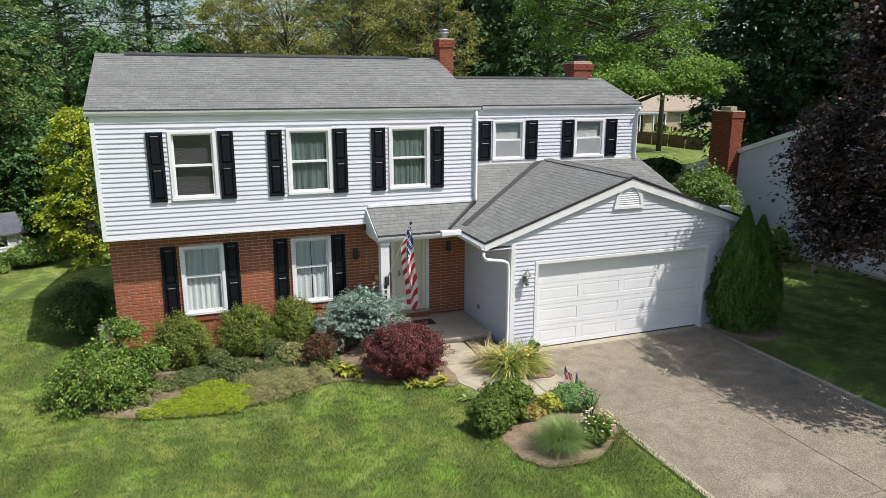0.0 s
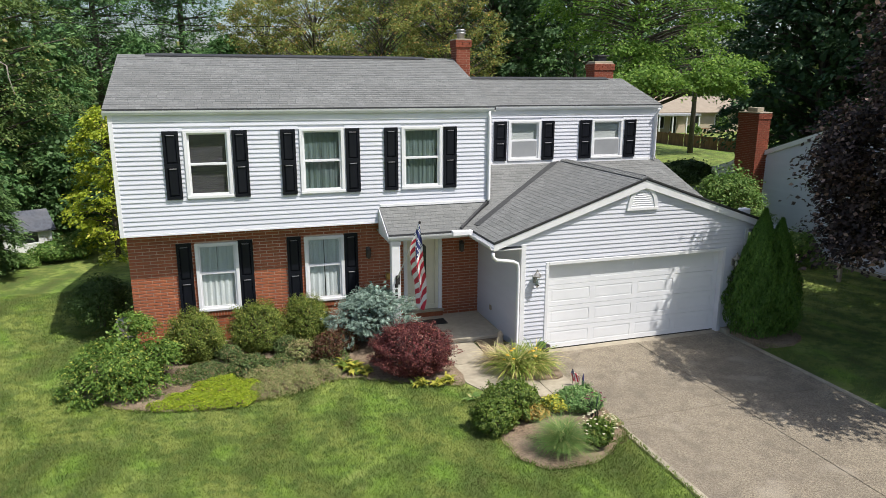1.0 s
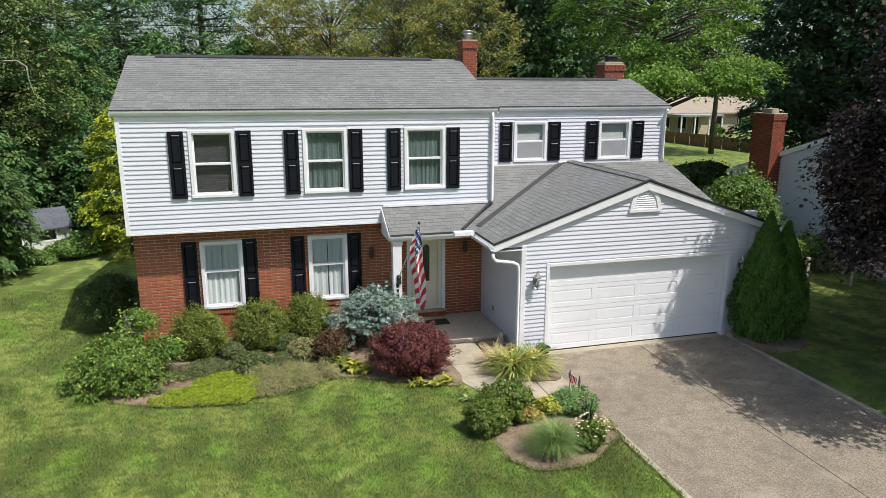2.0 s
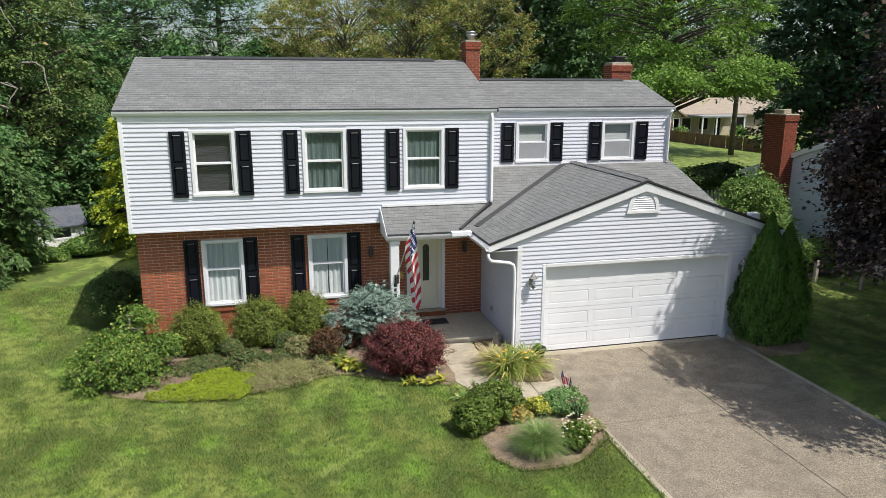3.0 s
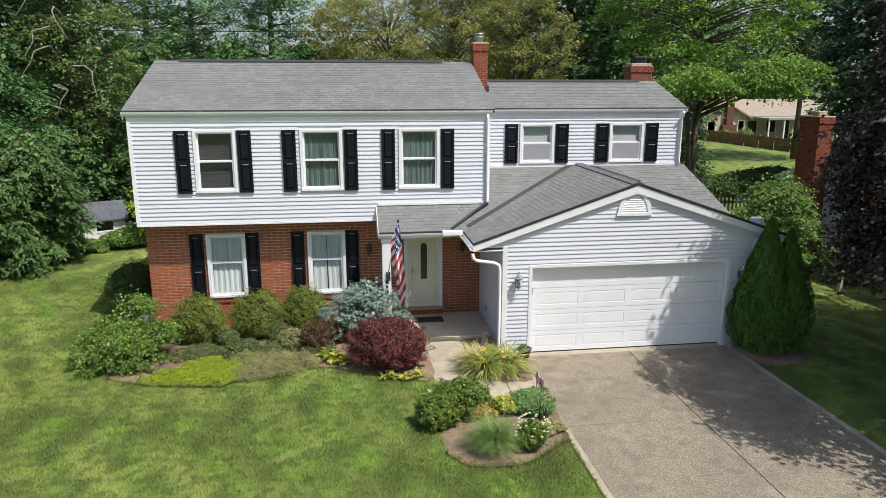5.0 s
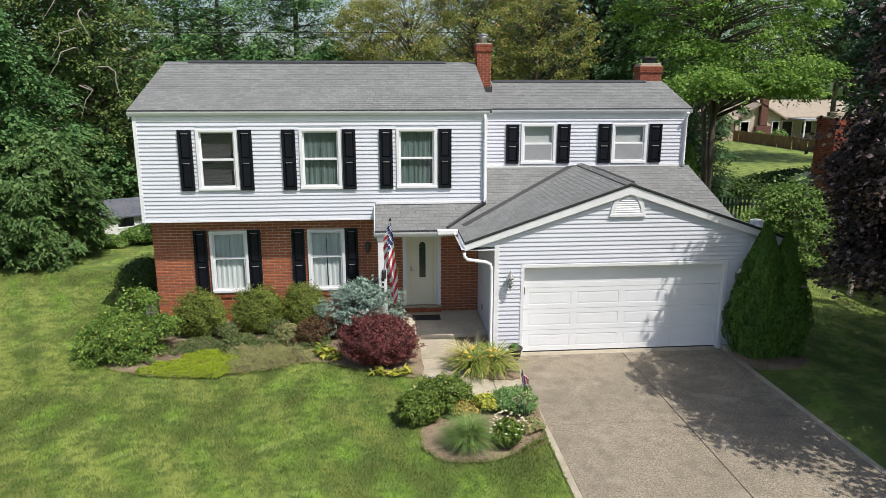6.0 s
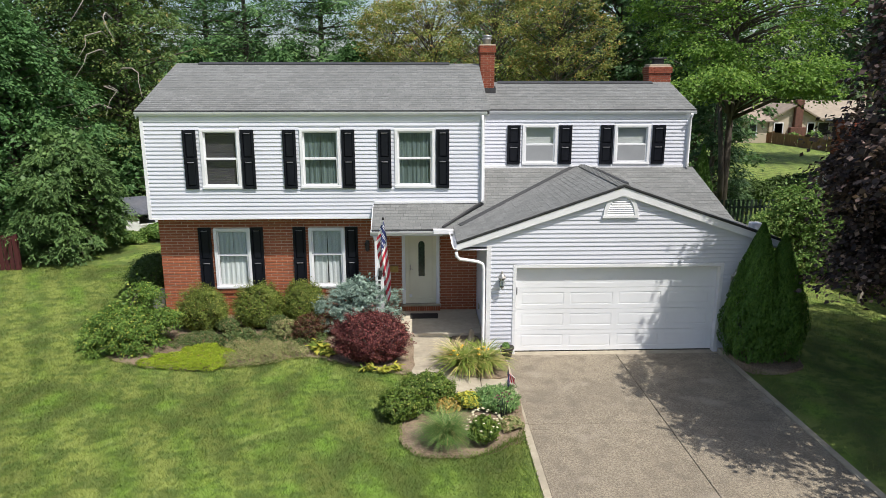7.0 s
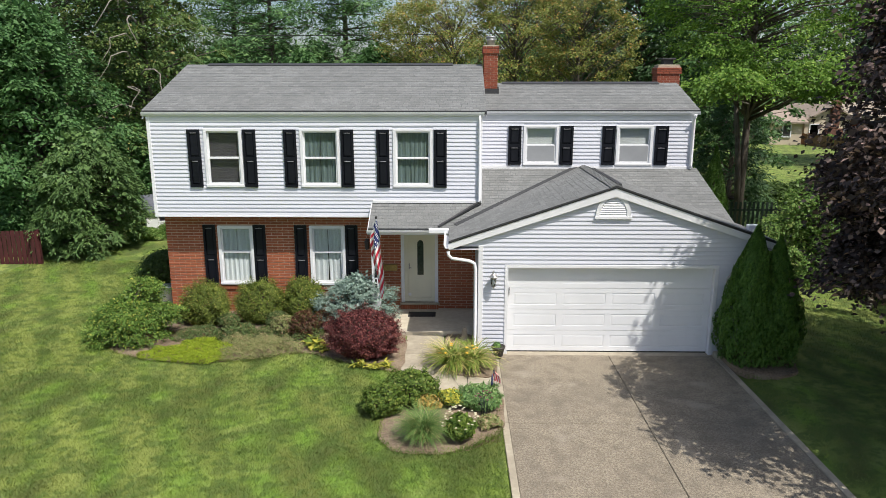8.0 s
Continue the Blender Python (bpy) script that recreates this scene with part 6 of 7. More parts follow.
# the light green maple behind the wing, whose low boughs reach forward over the yard
bough_tree(18.15, 27.0, 13.0, 4.3, 7.6, BRIGHT, 170, 26, 0.14, "light green maple with a forked grey trunk behind the wing", 170, name="maple", trunk=0.15, pad=0.25, droop=0.32, extra=((15.7, 22.7, 6.2, 1.2, 1.1, 0.6, 20), (18.7, 22.8, 6.55, 1.7, 1.2, 0.85, 34), (17.2, 24.8, 7.3, 2.2, 1.4, 0.9, 26)), wander=0.6, level=0.22, fork=(-0.75, -0.3, 6.5), hollow=0.65)
bough_tree(19.1, 30.6, 6.6, 1.95, 0.2, DUSKLEAF, 120, 14, 0.22, "dark conifer with level drooping branches behind the maple", 174, name="spruce", category="conifer", shape="cone", aspect=0.25, pad=0.36, droop=0.35, trunk=0.12, mast=True, twigs=8)
# right side behind the neighbour
for i, (x, y, h, r) in enumerate(((33.0, 31.5, 16.0, 5.5), (35.0, 24.0, 16.0, 6.0), (37.0, 35.0, 16.0, 6.0), (31.0, 17.0, 14.0, 5.0), (42.0, 28.0, 17.0, 7.0))):
    bough_tree(x, y, h, r, 1.5, DUSKLEAF, 130, 18, 0.30, "tall dark green tree behind the neighbouring house", 180 + i, core=5000, pad=0.25)
bough_tree(17.75, 20.1, 3.0, 1.65, 0.1, BUSHGREEN, 140, 24, 0.085, "light green bush between the two houses", 190, name="viburnum", category="bush", shape="dome", pad=0.34, trunk=0.05, squash=0.75, core=3500)
shrub("viburnum", 18.9, 17.9, 0.03, 0.8, 0.8, 1.3, BUSHGREEN, 3500, 0.09, 0.055, "light green bush between the two houses", "bush", 191, nl=16)
for i, (x, y, rx, h) in enumerate(((22.0, 33.5, 2.2, 1.5), (25.5, 35.0, 2.4, 1.4), (28.5, 37.0, 2.6, 1.5), (20.5, 31.5, 1.6, 1.2))):
    shrub("hedge_bush", x, y, ground_z(x, y), rx, 1.2, h, DARKBOX, 4500, 0.14, 0.09, "dark green bush at the back of the yard", "bush", 195 + i, nl=16)

# far trees that close the view
FARWOOD = foliage("far_wood_leaf", (0.030, 0.058, 0.016), (0.075, 0.115, 0.032), (0.12, 0.13, 0.04), 0.1, 0.12)
rng = np.random.default_rng(300)
P, N = [], []
for i in range(110):
    a = math.radians(rng.uniform(-62, 75))
    r = rng.uniform(108, 135) if 20 < math.degrees(a) < 46 else rng.uniform(75, 110)
    x, y, h = 5 + r * math.sin(a), r * math.cos(a), rng.uniform(5, 12)
    blobs = [(x + rng.normal() * 3, y + rng.normal() * 3, rng.uniform(1.5, h), 3.0, 3.0, 2.2) for _ in range(9)]
    p, o = blob_points(blobs, 360, rng, 0.6, -0.9)
    P.append(p), N.append(o)
P, N = np.concatenate(P), np.concatenate(N)
wood = leaf_mesh("far_woods", P, N + 0.7 * rng.normal(size=N.shape), 1.35, 1.0, FARWOOD, rng)
tagged(wood, "distant green woods round the yards", "woods", kind="stuff")

# ---- neighbours, fences, shed ----
NX = 20.4
nb = thing("neighbour_house", 24.0, 17.0, 0.0, "grey-white vinyl-sided neighbouring house with a brick chimney", "house")
bm = bmesh.new()
a = [bm.verts.new((NX, y, z)) for y, z in ((24.0, -0.1), (24.0, 2.58), (16.5, 5.1), (9.5, 5.1), (9.5, -0.1))]
b = [bm.verts.new((NX + 0.2, v.co.y, v.co.z)) for v in a]
bm.faces.new(a), bm.faces.new(b[::-1])
for i in range(5):
    bm.faces.new((a[i], b[i], b[(i + 1) % 5], a[(i + 1) % 5]))
bmesh.ops.recalc_face_normals(bm, faces=bm.faces)
nwall = part("siding_wall", bm, VINYL, nb, "grey-white vinyl siding end wall")
z = 0.15
while z < 4.95:
    ytop = 23.98 if z < 2.45 else 24.0 - (z + 0.1 - 2.58) * 7.5 / 2.52
    v = [(NX - 0.04, 9.5, z), (NX - 0.04, ytop, z), (NX + 0.001, ytop, z), (NX + 0.001, 9.5, z), (NX - 0.005, 9.5, z + 0.1), (NX - 0.005, ytop, z + 0.1), (NX + 0.001, ytop, z + 0.1), (NX + 0.001, 9.5, z + 0.1)]
    mesh_part("siding_board", v, [(3, 2, 1, 0), (4, 5, 6, 7), (1, 0, 4, 5), (2, 1, 5, 6), (3, 2, 6, 7), (0, 3, 7, 4)], VINYL, nwall)
    z += 0.1016
bm = bmesh.new()
a = [bm.verts.new((NX - 0.12, y, z)) for y, z in ((24.25, 2.5), (24.25, 2.66), (16.5, 5.28), (16.5, 5.1))]
b = [bm.verts.new((NX + 0.0, v.co.y, v.co.z)) for v in a]
bm.faces.new(a), bm.faces.new(b[::-1])
for i in range(4):
    bm.faces.new((a[i], b[i], b[(i + 1) % 4], a[(i + 1) % 4]))
bmesh.ops.recalc_face_normals(bm, faces=bm.faces)
part("rake_board", bm, TRIM, nb, "white rake board")
deck([(NX - 0.1, 24.3, 2.66), (27.0, 24.3, 2.66), (27.0, 16.5, 5.3), (NX - 0.1, 16.5, 5.3)], SHINGLE, "roof", 0.08, nb, "grey shingle roof")
part("upper_wall", boxes((21.4, 28.0, 9.5, 16.4, 2.5, 7.0)), VINYL, nb, "white siding upper storey")
for k in range(38):
    z = 3.0 + k * 0.1016
    mesh_part("siding_board", [(21.38, 9.5, z), (21.38, 16.42, z), (21.4, 16.42, z), (21.4, 9.5, z), (21.395, 9.5, z + 0.1), (21.395, 16.42, z + 0.1), (21.4, 16.42, z + 0.1), (21.4, 9.5, z + 0.1)], [(3, 2, 1, 0), (4, 5, 6, 7), (1, 0, 4, 5), (2, 1, 5, 6), (3, 2, 6, 7), (0, 3, 7, 4)], VINYL, nwall)
deck([(21.0, 16.9, 6.95), (28.4, 16.9, 6.95), (28.4, 13.0, 8.3), (21.0, 13.0, 8.3)], SHINGLE, "roof", 0.12, nb)
deck([(21.0, 9.1, 6.95), (28.4, 9.1, 6.95), (28.4, 13.0, 8.3), (21.0, 13.0, 8.3)], SHINGLE, "roof", 0.12, nb)
part("back_wall", boxes((NX + 0.2, 27, 23.8, 24.0, -0.1, 2.6)), VINYL, nb)
nc = part("chimney", boxes((19.87, 20.40, 21.37, 22.43, 0, 5.0)), MORTAR, nb, "tall red brick chimney")
bm = bmesh.new()
z, n = 0.0, 0
while z < 5.0:
    o = 0.03 if z > 4.8 else 0
    for x0, x1, y0, y1, ax in ((19.85 - o, 20.41 + o, 21.35 - o, 21.40, 0), (19.85 - o, 19.90, 21.35 - o, 22.45 + o, 1)):
        p, e = ((x0, x1) if ax == 0 else (y0, y1))
        p -= 0.1 if n % 2 else 0.0
        lo = x0 if ax == 0 else y0
        while p < e - 0.02:
            s, t = max(p, lo) + 0.004, min(p + 0.2, e) - 0.004
            if t - s > 0.03:
                box(bm, *((s, t, y0, y1) if ax == 0 else (x0 + .001, x1 - .001, s, t)), z + 0.004, z + 0.063)
            p += 0.205
    z += 0.067
    n += 1
tagged(part("brick", bm, CHIMBRICK, nc), kind="stuff")
part("chimney_cap", boxes((19.83, 20.44, 21.33, 22.47, 5.03, 5.08), (19.98, 20.30, 21.62, 22.15, 5.08, 5.24), bevel=0.012), SMOOTHCON, nc, "pale stone chimney cap")
part("foundation", boxes((NX - 0.03, NX, 9.5, 24.0, -0.1, 0.2)), SMOOTHCON, nb)

# small things by the neighbour's wall
for x, y, h in ((17.9, 16.9, 0.75), (18.7, 15.9, 0.62)):
    tagged(part("wooden_post", boxes((x, x + 0.11, y, y + 0.11, 0, h), bevel=0.01), surface("weathered_wood", (0.42, 0.37, 0.30), (0.30, 0.26, 0.21), 9.0, rough=0.9)), "weathered pale wooden post in the shade", "post", "wooden posts")

# red fence at the left; the trees' shade on it is in its dark colour
rf = thing("red_fence", -9.3, 21.4, 0.0, "red stained board fence under the trees, shade put into its dark colour", "fence")
for i in range(23):
    x = -12.2 + i * 0.165
    part("board", boxes((x, x + 0.14, 21.38, 21.40, 0.05, 1.24 + 0.01 * (i % 3)), bevel=0.004), REDFENCE, rf)
for z in (0.3, 1.05):
    part("rail", boxes((-12.2, -8.42, 21.40, 21.45, z, z + 0.09)), REDFENCE, rf)
for x in (-12.1, -10.3, -8.55):
    part("post", boxes((x, x + 0.1, 21.45, 21.55, -0.1, 1.28)), REDFENCE, rf)

# dark picket fence behind the garage
gf = thing("picket_fence", 18.5, 25.5, 0.0, "dark green picket fence behind the garage", "fence")
for i in range(22):
    x = 16.6 + i * 0.17
    part("picket", boxes((x, x + 0.09, 24.4, 24.42, 0.05, 1.85), bevel=0.004), GREENFENCE, gf)
for z in (0.35, 1.5):
    part("rail", boxes((16.6, 20.3, 24.42, 24.46, z, z + 0.08)), GREENFENCE, gf)

# white playhouse shed, turned to the yard; built at the origin with its front along x
SHED = Matrix.Translation((-7.15, 27.1, 0.03)) @ Matrix.Rotation(0.49, 4, "Z")
SLATE = surface("slate_grey_roofing", (0.095, 0.105, 0.13), (0.065, 0.072, 0.09), 9.0, (0.14, 0.14, 0.15), 1.5, 0.4, rough=0.9, bump=0.5, bump_scale=40)
sh = thing("garden_shed", -6.7, 28.0, 0.03, "small white garden playhouse with a slate grey roof", "shed")
SL, SD, SE, SR = 1.55, 1.35, 0.92, 1.52


def shed_part(name, bm, mat, label=""):
    bm.transform(SHED)
    return part(name, bm, mat, sh, label)


shed_part("wall", holed_wall(0, SL, 0.0, SE, 0, 0.06, [(0.50, 1.12, 0.42, 0.80)]), TRIM, "white board wall with an open window")
for k in range(9):
    for a, b_ in (((0, SL),) if k < 4 or k == 8 else ((0, 0.45), (1.17, SL))):
        shed_part("board", boxes((a, b_, -0.014, -0.001, 0.01 + 0.1 * k, 0.10 + 0.1 * k)), TRIM)
for r in ((0, 0.06, 0.06, SD, 0, SE), (SL - 0.06, SL, 0.06, SD, 0, SE), (0, SL, SD, SD + 0.06, 0, SE)):
    shed_part("wall", boxes(r), TRIM)
shed_part("window_frame", boxes((0.44, 0.50, -0.03, 0.0, 0.36, 0.86), (1.12, 1.18, -0.03, 0.0, 0.36, 0.86), (0.50, 1.12, -0.03, 0.0, 0.80, 0.86), (0.50, 1.12, -0.03, 0.0, 0.36, 0.42)), TRIM)
for x in (-0.02, SL - 0.07):
    shed_part("corner_board", boxes((x, x + 0.09, -0.03, -0.002, 0, SE)), TRIM)
for y0, y1 in ((-0.18, SD / 2), (SD + 0.24, SD / 2)):
    bm = bmesh.new()
    a = [bm.verts.new(p) for p in ((-0.14, y0, SE - 0.03), (SL + 0.14, y0, SE - 0.03), (SL + 0.14, y1, SR), (-0.14, y1, SR))]
    b_ = [bm.verts.new((v.co.x, v.co.y, v.co.z - 0.05)) for v in a]
    bm.faces.new(a), bm.faces.new(b_[::-1])
    for i in range(4):
        bm.faces.new((a[i], b_[i], b_[(i + 1) % 4], a[(i + 1) % 4]))
    bmesh.ops.recalc_face_normals(bm, faces=bm.faces)
    shed_part("roof", bm, SLATE, "slate grey roof")
for x in (0.0, SL - 0.06):
    bm = bmesh.new()
    a = [bm.verts.new((x, y, z)) for y, z in ((0, SE), (SD + 0.06, SE), (SD / 2, SR - 0.07))]
    b_ = [bm.verts.new((x + 0.06, v.co.y, v.co.z)) for v in a]
    bm.faces.new(a), bm.faces.new(b_[::-1])
    for i in range(3):
        bm.faces.new((a[i], b_[i], b_[(i + 1) % 3], a[(i + 1) % 3]))
    bmesh.ops.recalc_face_normals(bm, faces=bm.faces)
    shed_part("gable_wall", bm, TRIM)

# far beige houses and the fence across the back yards
ROOFB = surface("brown_far_roof", (0.30, 0.24, 0.19), (0.24, 0.19, 0.15), 2.0, rough=0.9)
FARBRICK = surface("brown_far_brick", (0.15, 0.065, 0.045), (0.10, 0.045, 0.032), 4.0, rough=0.9)
ROOFT = surface("tan_far_roof", (0.31, 0.26, 0.20), (0.26, 0.215, 0.165), 2.0, rough=0.9)


def far_windows(parent, rows, y, z):
    """Framed windows and doors (x0, x1, z0, z1) in a wall at y."""
    for x0, x1, z0, z1 in rows:
        w = part("window", boxes((x0 - 0.1, x0, y - 0.05, y + 0.1, z + z0, z + z1), (x1, x1 + 0.1, y - 0.05, y + 0.1, z + z0, z + z1), (x0 - 0.1, x1 + 0.1, y - 0.05, y + 0.1, z + z1, z + z1 + 0.1), (x0 - 0.1, x1 + 0.1, y - 0.05, y + 0.1, z + z0 - 0.1, z + z0)), TRIM, parent)
        # opaque dark sheet in place of the unlit room behind the glass
        part("pane", boxes((x0, x1, y + 0.05, y + 0.07, z + z0, z + z1)), DARKIN, w)


fy = 76.0
fz = ground_z(49, fy)
OPEN = [(50.6, 51.8, 0.0, 2.1), (53.0, 54.2, 0.7, 2.1), (55.2, 56.0, 0.0, 2.1), (58.3, 59.5, 0.7, 2.3), (62.0, 63.2, 0.8, 2.2)]
fh = thing("far_house", 57, fy, fz, "distant beige house with a tan roof and covered patio", "house", "houses beyond the back yards")
part("wall", holed_wall(50.2, 68, fz - 0.2, fz + 2.75, fy, fy + 0.2, [(a, b_, fz + c, fz + d) for a, b_, c, d in OPEN]), BEIGE, fh)
far_windows(fh, OPEN, fy, fz)
for x in (50.2, 67.8):
    part("wall", boxes((x, x + 0.2, fy + 0.2, fy + 9, fz - 0.2, fz + 2.75)), BEIGE, fh)
for a, b_ in (((fy - 0.6, 2.65), (fy + 4.6, 4.5)), ((fy + 9.6, 2.65), (fy + 4.6, 4.5))):
    deck([(49.6, a[0], fz + a[1]), (68.6, a[0], fz + a[1]), (68.6, b_[0], fz + b_[1]), (49.6, b_[0], fz + b_[1])], ROOFT, "roof", 0.15, fh, "tan shingle roof")
part("patio_cover", boxes((51.0, 57.0, fy - 3.6, fy - 0.6, fz + 2.35, fz + 2.55)), SCREEN, fh, "pale grey patio cover on white posts")
for x in (51.1, 53.0, 55.0, 56.8):
    part("post", boxes((x, x + 0.14, fy - 3.5, fy - 3.36, fz - 0.1, fz + 2.35)), TRIM, fh)
table = thing("patio_table", 57.6, fy - 3.0, fz, "wooden patio table under the far patio cover", "table")
part("tabletop", boxes((57.0, 58.6, fy - 3.4, fy - 2.6, fz + 0.70, fz + 0.76)), BROWNFENCE, table)
for x in (57.1, 58.4):
    for y in (fy - 3.3, fy - 2.8):
        part("leg", boxes((x, x + 0.1, y, y + 0.1, fz - 0.05, fz + 0.70)), BROWNFENCE, table)

gh = thing("far_house", 46.5, fy + 2, fz, "distant beige gabled house with a red brick chimney", "house", "houses beyond the back yards")
part("wall", prism([(44.4, fz - 0.2), (49.8, fz - 0.2), (49.8, fz + 2.7), (47.1, fz + 4.1), (44.4, fz + 2.7)], fy - 1.0, fy - 0.8), BEIGE, gh)
part("wall", boxes((44.4, 44.6, fy - 0.8, fy + 8, fz - 0.2, fz + 2.7)), BEIGE, gh)
for a, b_ in ((43.9, 47.1), (50.3, 47.1)):
    deck([(a, fy - 1.5, fz + 2.5), (a, fy + 8, fz + 2.5), (b_, fy + 8, fz + 4.25), (b_, fy - 1.5, fz + 4.25)], ROOFB, "roof", 0.18, gh, "brown shingle roof")
part("chimney", boxes((46.6, 48.4, fy - 1.5, fy - 1.0, fz - 0.1, fz + 1.7), (47.0, 47.9, fy - 1.5, fy - 1.0, fz + 1.7, fz + 4.7), bevel=0.05), FARBRICK, gh, "red brick chimney")
far_windows(gh, [(45.0, 45.9, 0.7, 2.1), (48.8, 49.5, 0.7, 2.1)], fy - 1.05, fz)
ch = thing("far_house", 41.4, fy - 2, fz, "small distant cream building with a grey roof", "house", "houses beyond the back yards")
part("wall", boxes((40.3, 43.7, fy - 2.0, fy + 3.0, fz - 0.2, fz + 2.5)), BEIGE, ch)
for a, b_ in (((fy - 2.5, 2.45), (fy + 0.5, 3.6)), ((fy + 3.5, 2.45), (fy + 0.5, 3.6))):
    deck([(39.9, a[0], fz + a[1]), (44.1, a[0], fz + a[1]), (44.1, b_[0], fz + b_[1]), (39.9, b_[0], fz + b_[1])], ROOFB, "roof", 0.15, ch)
far_windows(ch, [(41.6, 42.4, 0.9, 2.1)], fy - 2.08, fz)

for i, (x, y, h) in enumerate(((47.0, 70.5, 1.6), (56.5, 73.0, 1.5), (61.5, 74.0, 2.6), (46.5, 73.5, 1.2))):
    shrub("yard_bush", x, y, fz, 1.1, 0.8, h, BUSHGREEN, 1200, 0.22, 0.14, "green bush before the far house", "bush", 260 + i, nl=12, group="bushes before the far houses")
FENCE = Matrix.Translation((44.0, 76.0, ground_z(45, 66))) @ Matrix.Rotation(math.atan2(-24.0, 1.3), 4, "Z")
bf = thing("brown_fence", 44.6, 64, ground_z(45, 66), "brown wooden board fence across the back yards", "fence")
for i in range(10):
    x = i * 2.4
    for k in range(12):
        bm = boxes((x + 0.06 + k * 0.19, x + 0.06 + k * 0.19 + 0.175, 0, 0.03, 0.02, 1.2 + 0.015 * ((i + k) % 3)))
        bm.transform(FENCE)
        part("board", bm, BROWNFENCE, bf)
    for z0 in (0.3, 0.95):
        bm = boxes((x, x + 2.4, 0.03, 0.07, z0, z0 + 0.1))
        bm.transform(FENCE)
        part("rail", bm, BROWNFENCE, bf)
    bm = boxes((x - 0.06, x + 0.06, 0.07, 0.19, -0.1, 1.35))
    bm.transform(FENCE)
    part("post", bm, BROWNFENCE, bf)

# overhead wire
wire = part("overhead_wire", tube(bmesh.new(), [(-40 + 10 * k, 42.0, 9.45 - 0.25 * math.sin(math.pi * (k % 6) / 6)) for k in range(13)], [0.018] * 13, 4), BLACKRUB)
tagged(wire, "thin overhead cable strung behind the yard", "cable")

# ---- flag, pot, small things ----
m, nt, b = material("flag_cloth", 0.8)
uv = nt.nodes.new("ShaderNodeUVMap")
sep = nt.nodes.new("ShaderNodeSeparateXYZ")
nt.links.new(uv.outputs["UV"], sep.inputs[0])


def calc(op, a, b=0.0):
    n = nt.nodes.new("ShaderNodeMath")
    n.operation = op
    for i, v in enumerate((a, b)):
        if isinstance(v, (int, float)):
            n.inputs[i].default_value = v
        else:
            nt.links.new(v, n.inputs[i])
    return n.outputs[0]


U, V = sep.outputs[0], sep.outputs[1]
stripe = calc("GREATER_THAN", calc("FRACT", calc("MULTIPLY", V, 6.5)), 0.5)
col = mixed(nt, stripe, (0.52, 0.025, 0.05), (0.80, 0.78, 0.76))
canton = calc("MULTIPLY", calc("LESS_THAN", U, 0.42), calc("GREATER_THAN", V, 0.4615))
su, sv = calc("SUBTRACT", calc("FRACT", calc("MULTIPLY", U, 14.0)), 0.5), calc("SUBTRACT", calc("FRACT", calc("MULTIPLY", V, 13.0)), 0.5)
star = calc("LESS_THAN", calc("ADD", calc("MULTIPLY", su, su), calc("MULTIPLY", sv, sv)), 0.075)
col = mixed(nt, canton, col, mixed(nt, star, (0.02, 0.03, 0.13), (0.75, 0.75, 0.78)))
nt.links.new(col, b.inputs["Base Color"])
FLAGCLOTH = m


def cloth(name, parent, p0, p1, drop, folds, squeeze, n=26, rows=30, spread=0.30):
    """A hanging flag: the hoist runs from p0 down to p1 along the pole, the fly hangs in folds."""
    p0, p1 = Vector(p0), Vector(p1)
    verts, uvs, faces = [], [], []
    for j in range(rows + 1):
        u = j / rows
        for i in range(n + 1):
            v = i / n
            top = p0.lerp(p1, 1 - v) if False else p0.lerp(p1, v)
            gather = 1 - squeeze * min(1.0, u * 1.8)
            anchor = p0.lerp(p1, 0.10 + v * gather * 0.9)
            wob = 0.075 * math.sin(folds * v * 6.28 + 1.4 * u) * min(1, u * 3)
            verts.append((anchor.x + wob * 0.25 + spread * (v - 0.35) * min(1.0, u * 2.5) + 0.05 * u, anchor.y + 0.04 * math.cos(folds * v * 6.28 + 2 * u) * min(1, u * 3) + (p0.y - anchor.y) * 0.35 * min(1, u * 1.6), anchor.z - drop * u - 0.28 * v * 0 + (p0.z - p1.z) * 0.0))
            uvs.append((u, 1 - v))
    for j in range(rows):
        for i in range(n):
            q = j * (n + 1) + i
            faces.append((q, q + 1, q + n + 2, q + n + 1))
    ob = mesh_part(name, verts, faces, FLAGCLOTH, parent, "striped cloth with a starred blue corner, hanging in folds")
    layer = ob.data.uv_layers.new(name="UVMap")
    for loop in ob.data.loops:
        layer.data[loop.index].uv = uvs[loop.vertex_index]
    for f in ob.data.polygons:
        f.use_smooth = True
    return ob


flag = thing("flag", 4.2, 14.95, 1.70, "American flag hanging limp from a white pole on the porch", "flag")
TIP, FOOT = (4.36, 13.60, 3.22), (4.19, 14.95, 1.66)
part("pole", tube(bmesh.new(), [FOOT, TIP], [0.014, 0.012], 8), TRIM, flag, "white flag pole", smooth=True)
part("finial", lathe(bmesh.new(), TIP[0], TIP[1], [(0.006, TIP[2] - 0.02), (0.028, TIP[2]), (0.03, TIP[2] + 0.03), (0.008, TIP[2] + 0.055)], 10), BLACKRUB, flag, "dark knob", smooth=True)
part("bracket", boxes((4.15, 4.25, 14.94, 14.978, 1.50, 1.72), bevel=0.006), BLACKRUB, flag, "dark pole bracket")
verts, uvs, faces = [], [], []
ROWS, COLS = 44, 20
EDGE_L = ((0.0, -0.01), (0.10, -0.08), (0.25, -0.17), (0.45, -0.155), (0.60, -0.10), (0.68, -0.05), (1.0, 0.02))
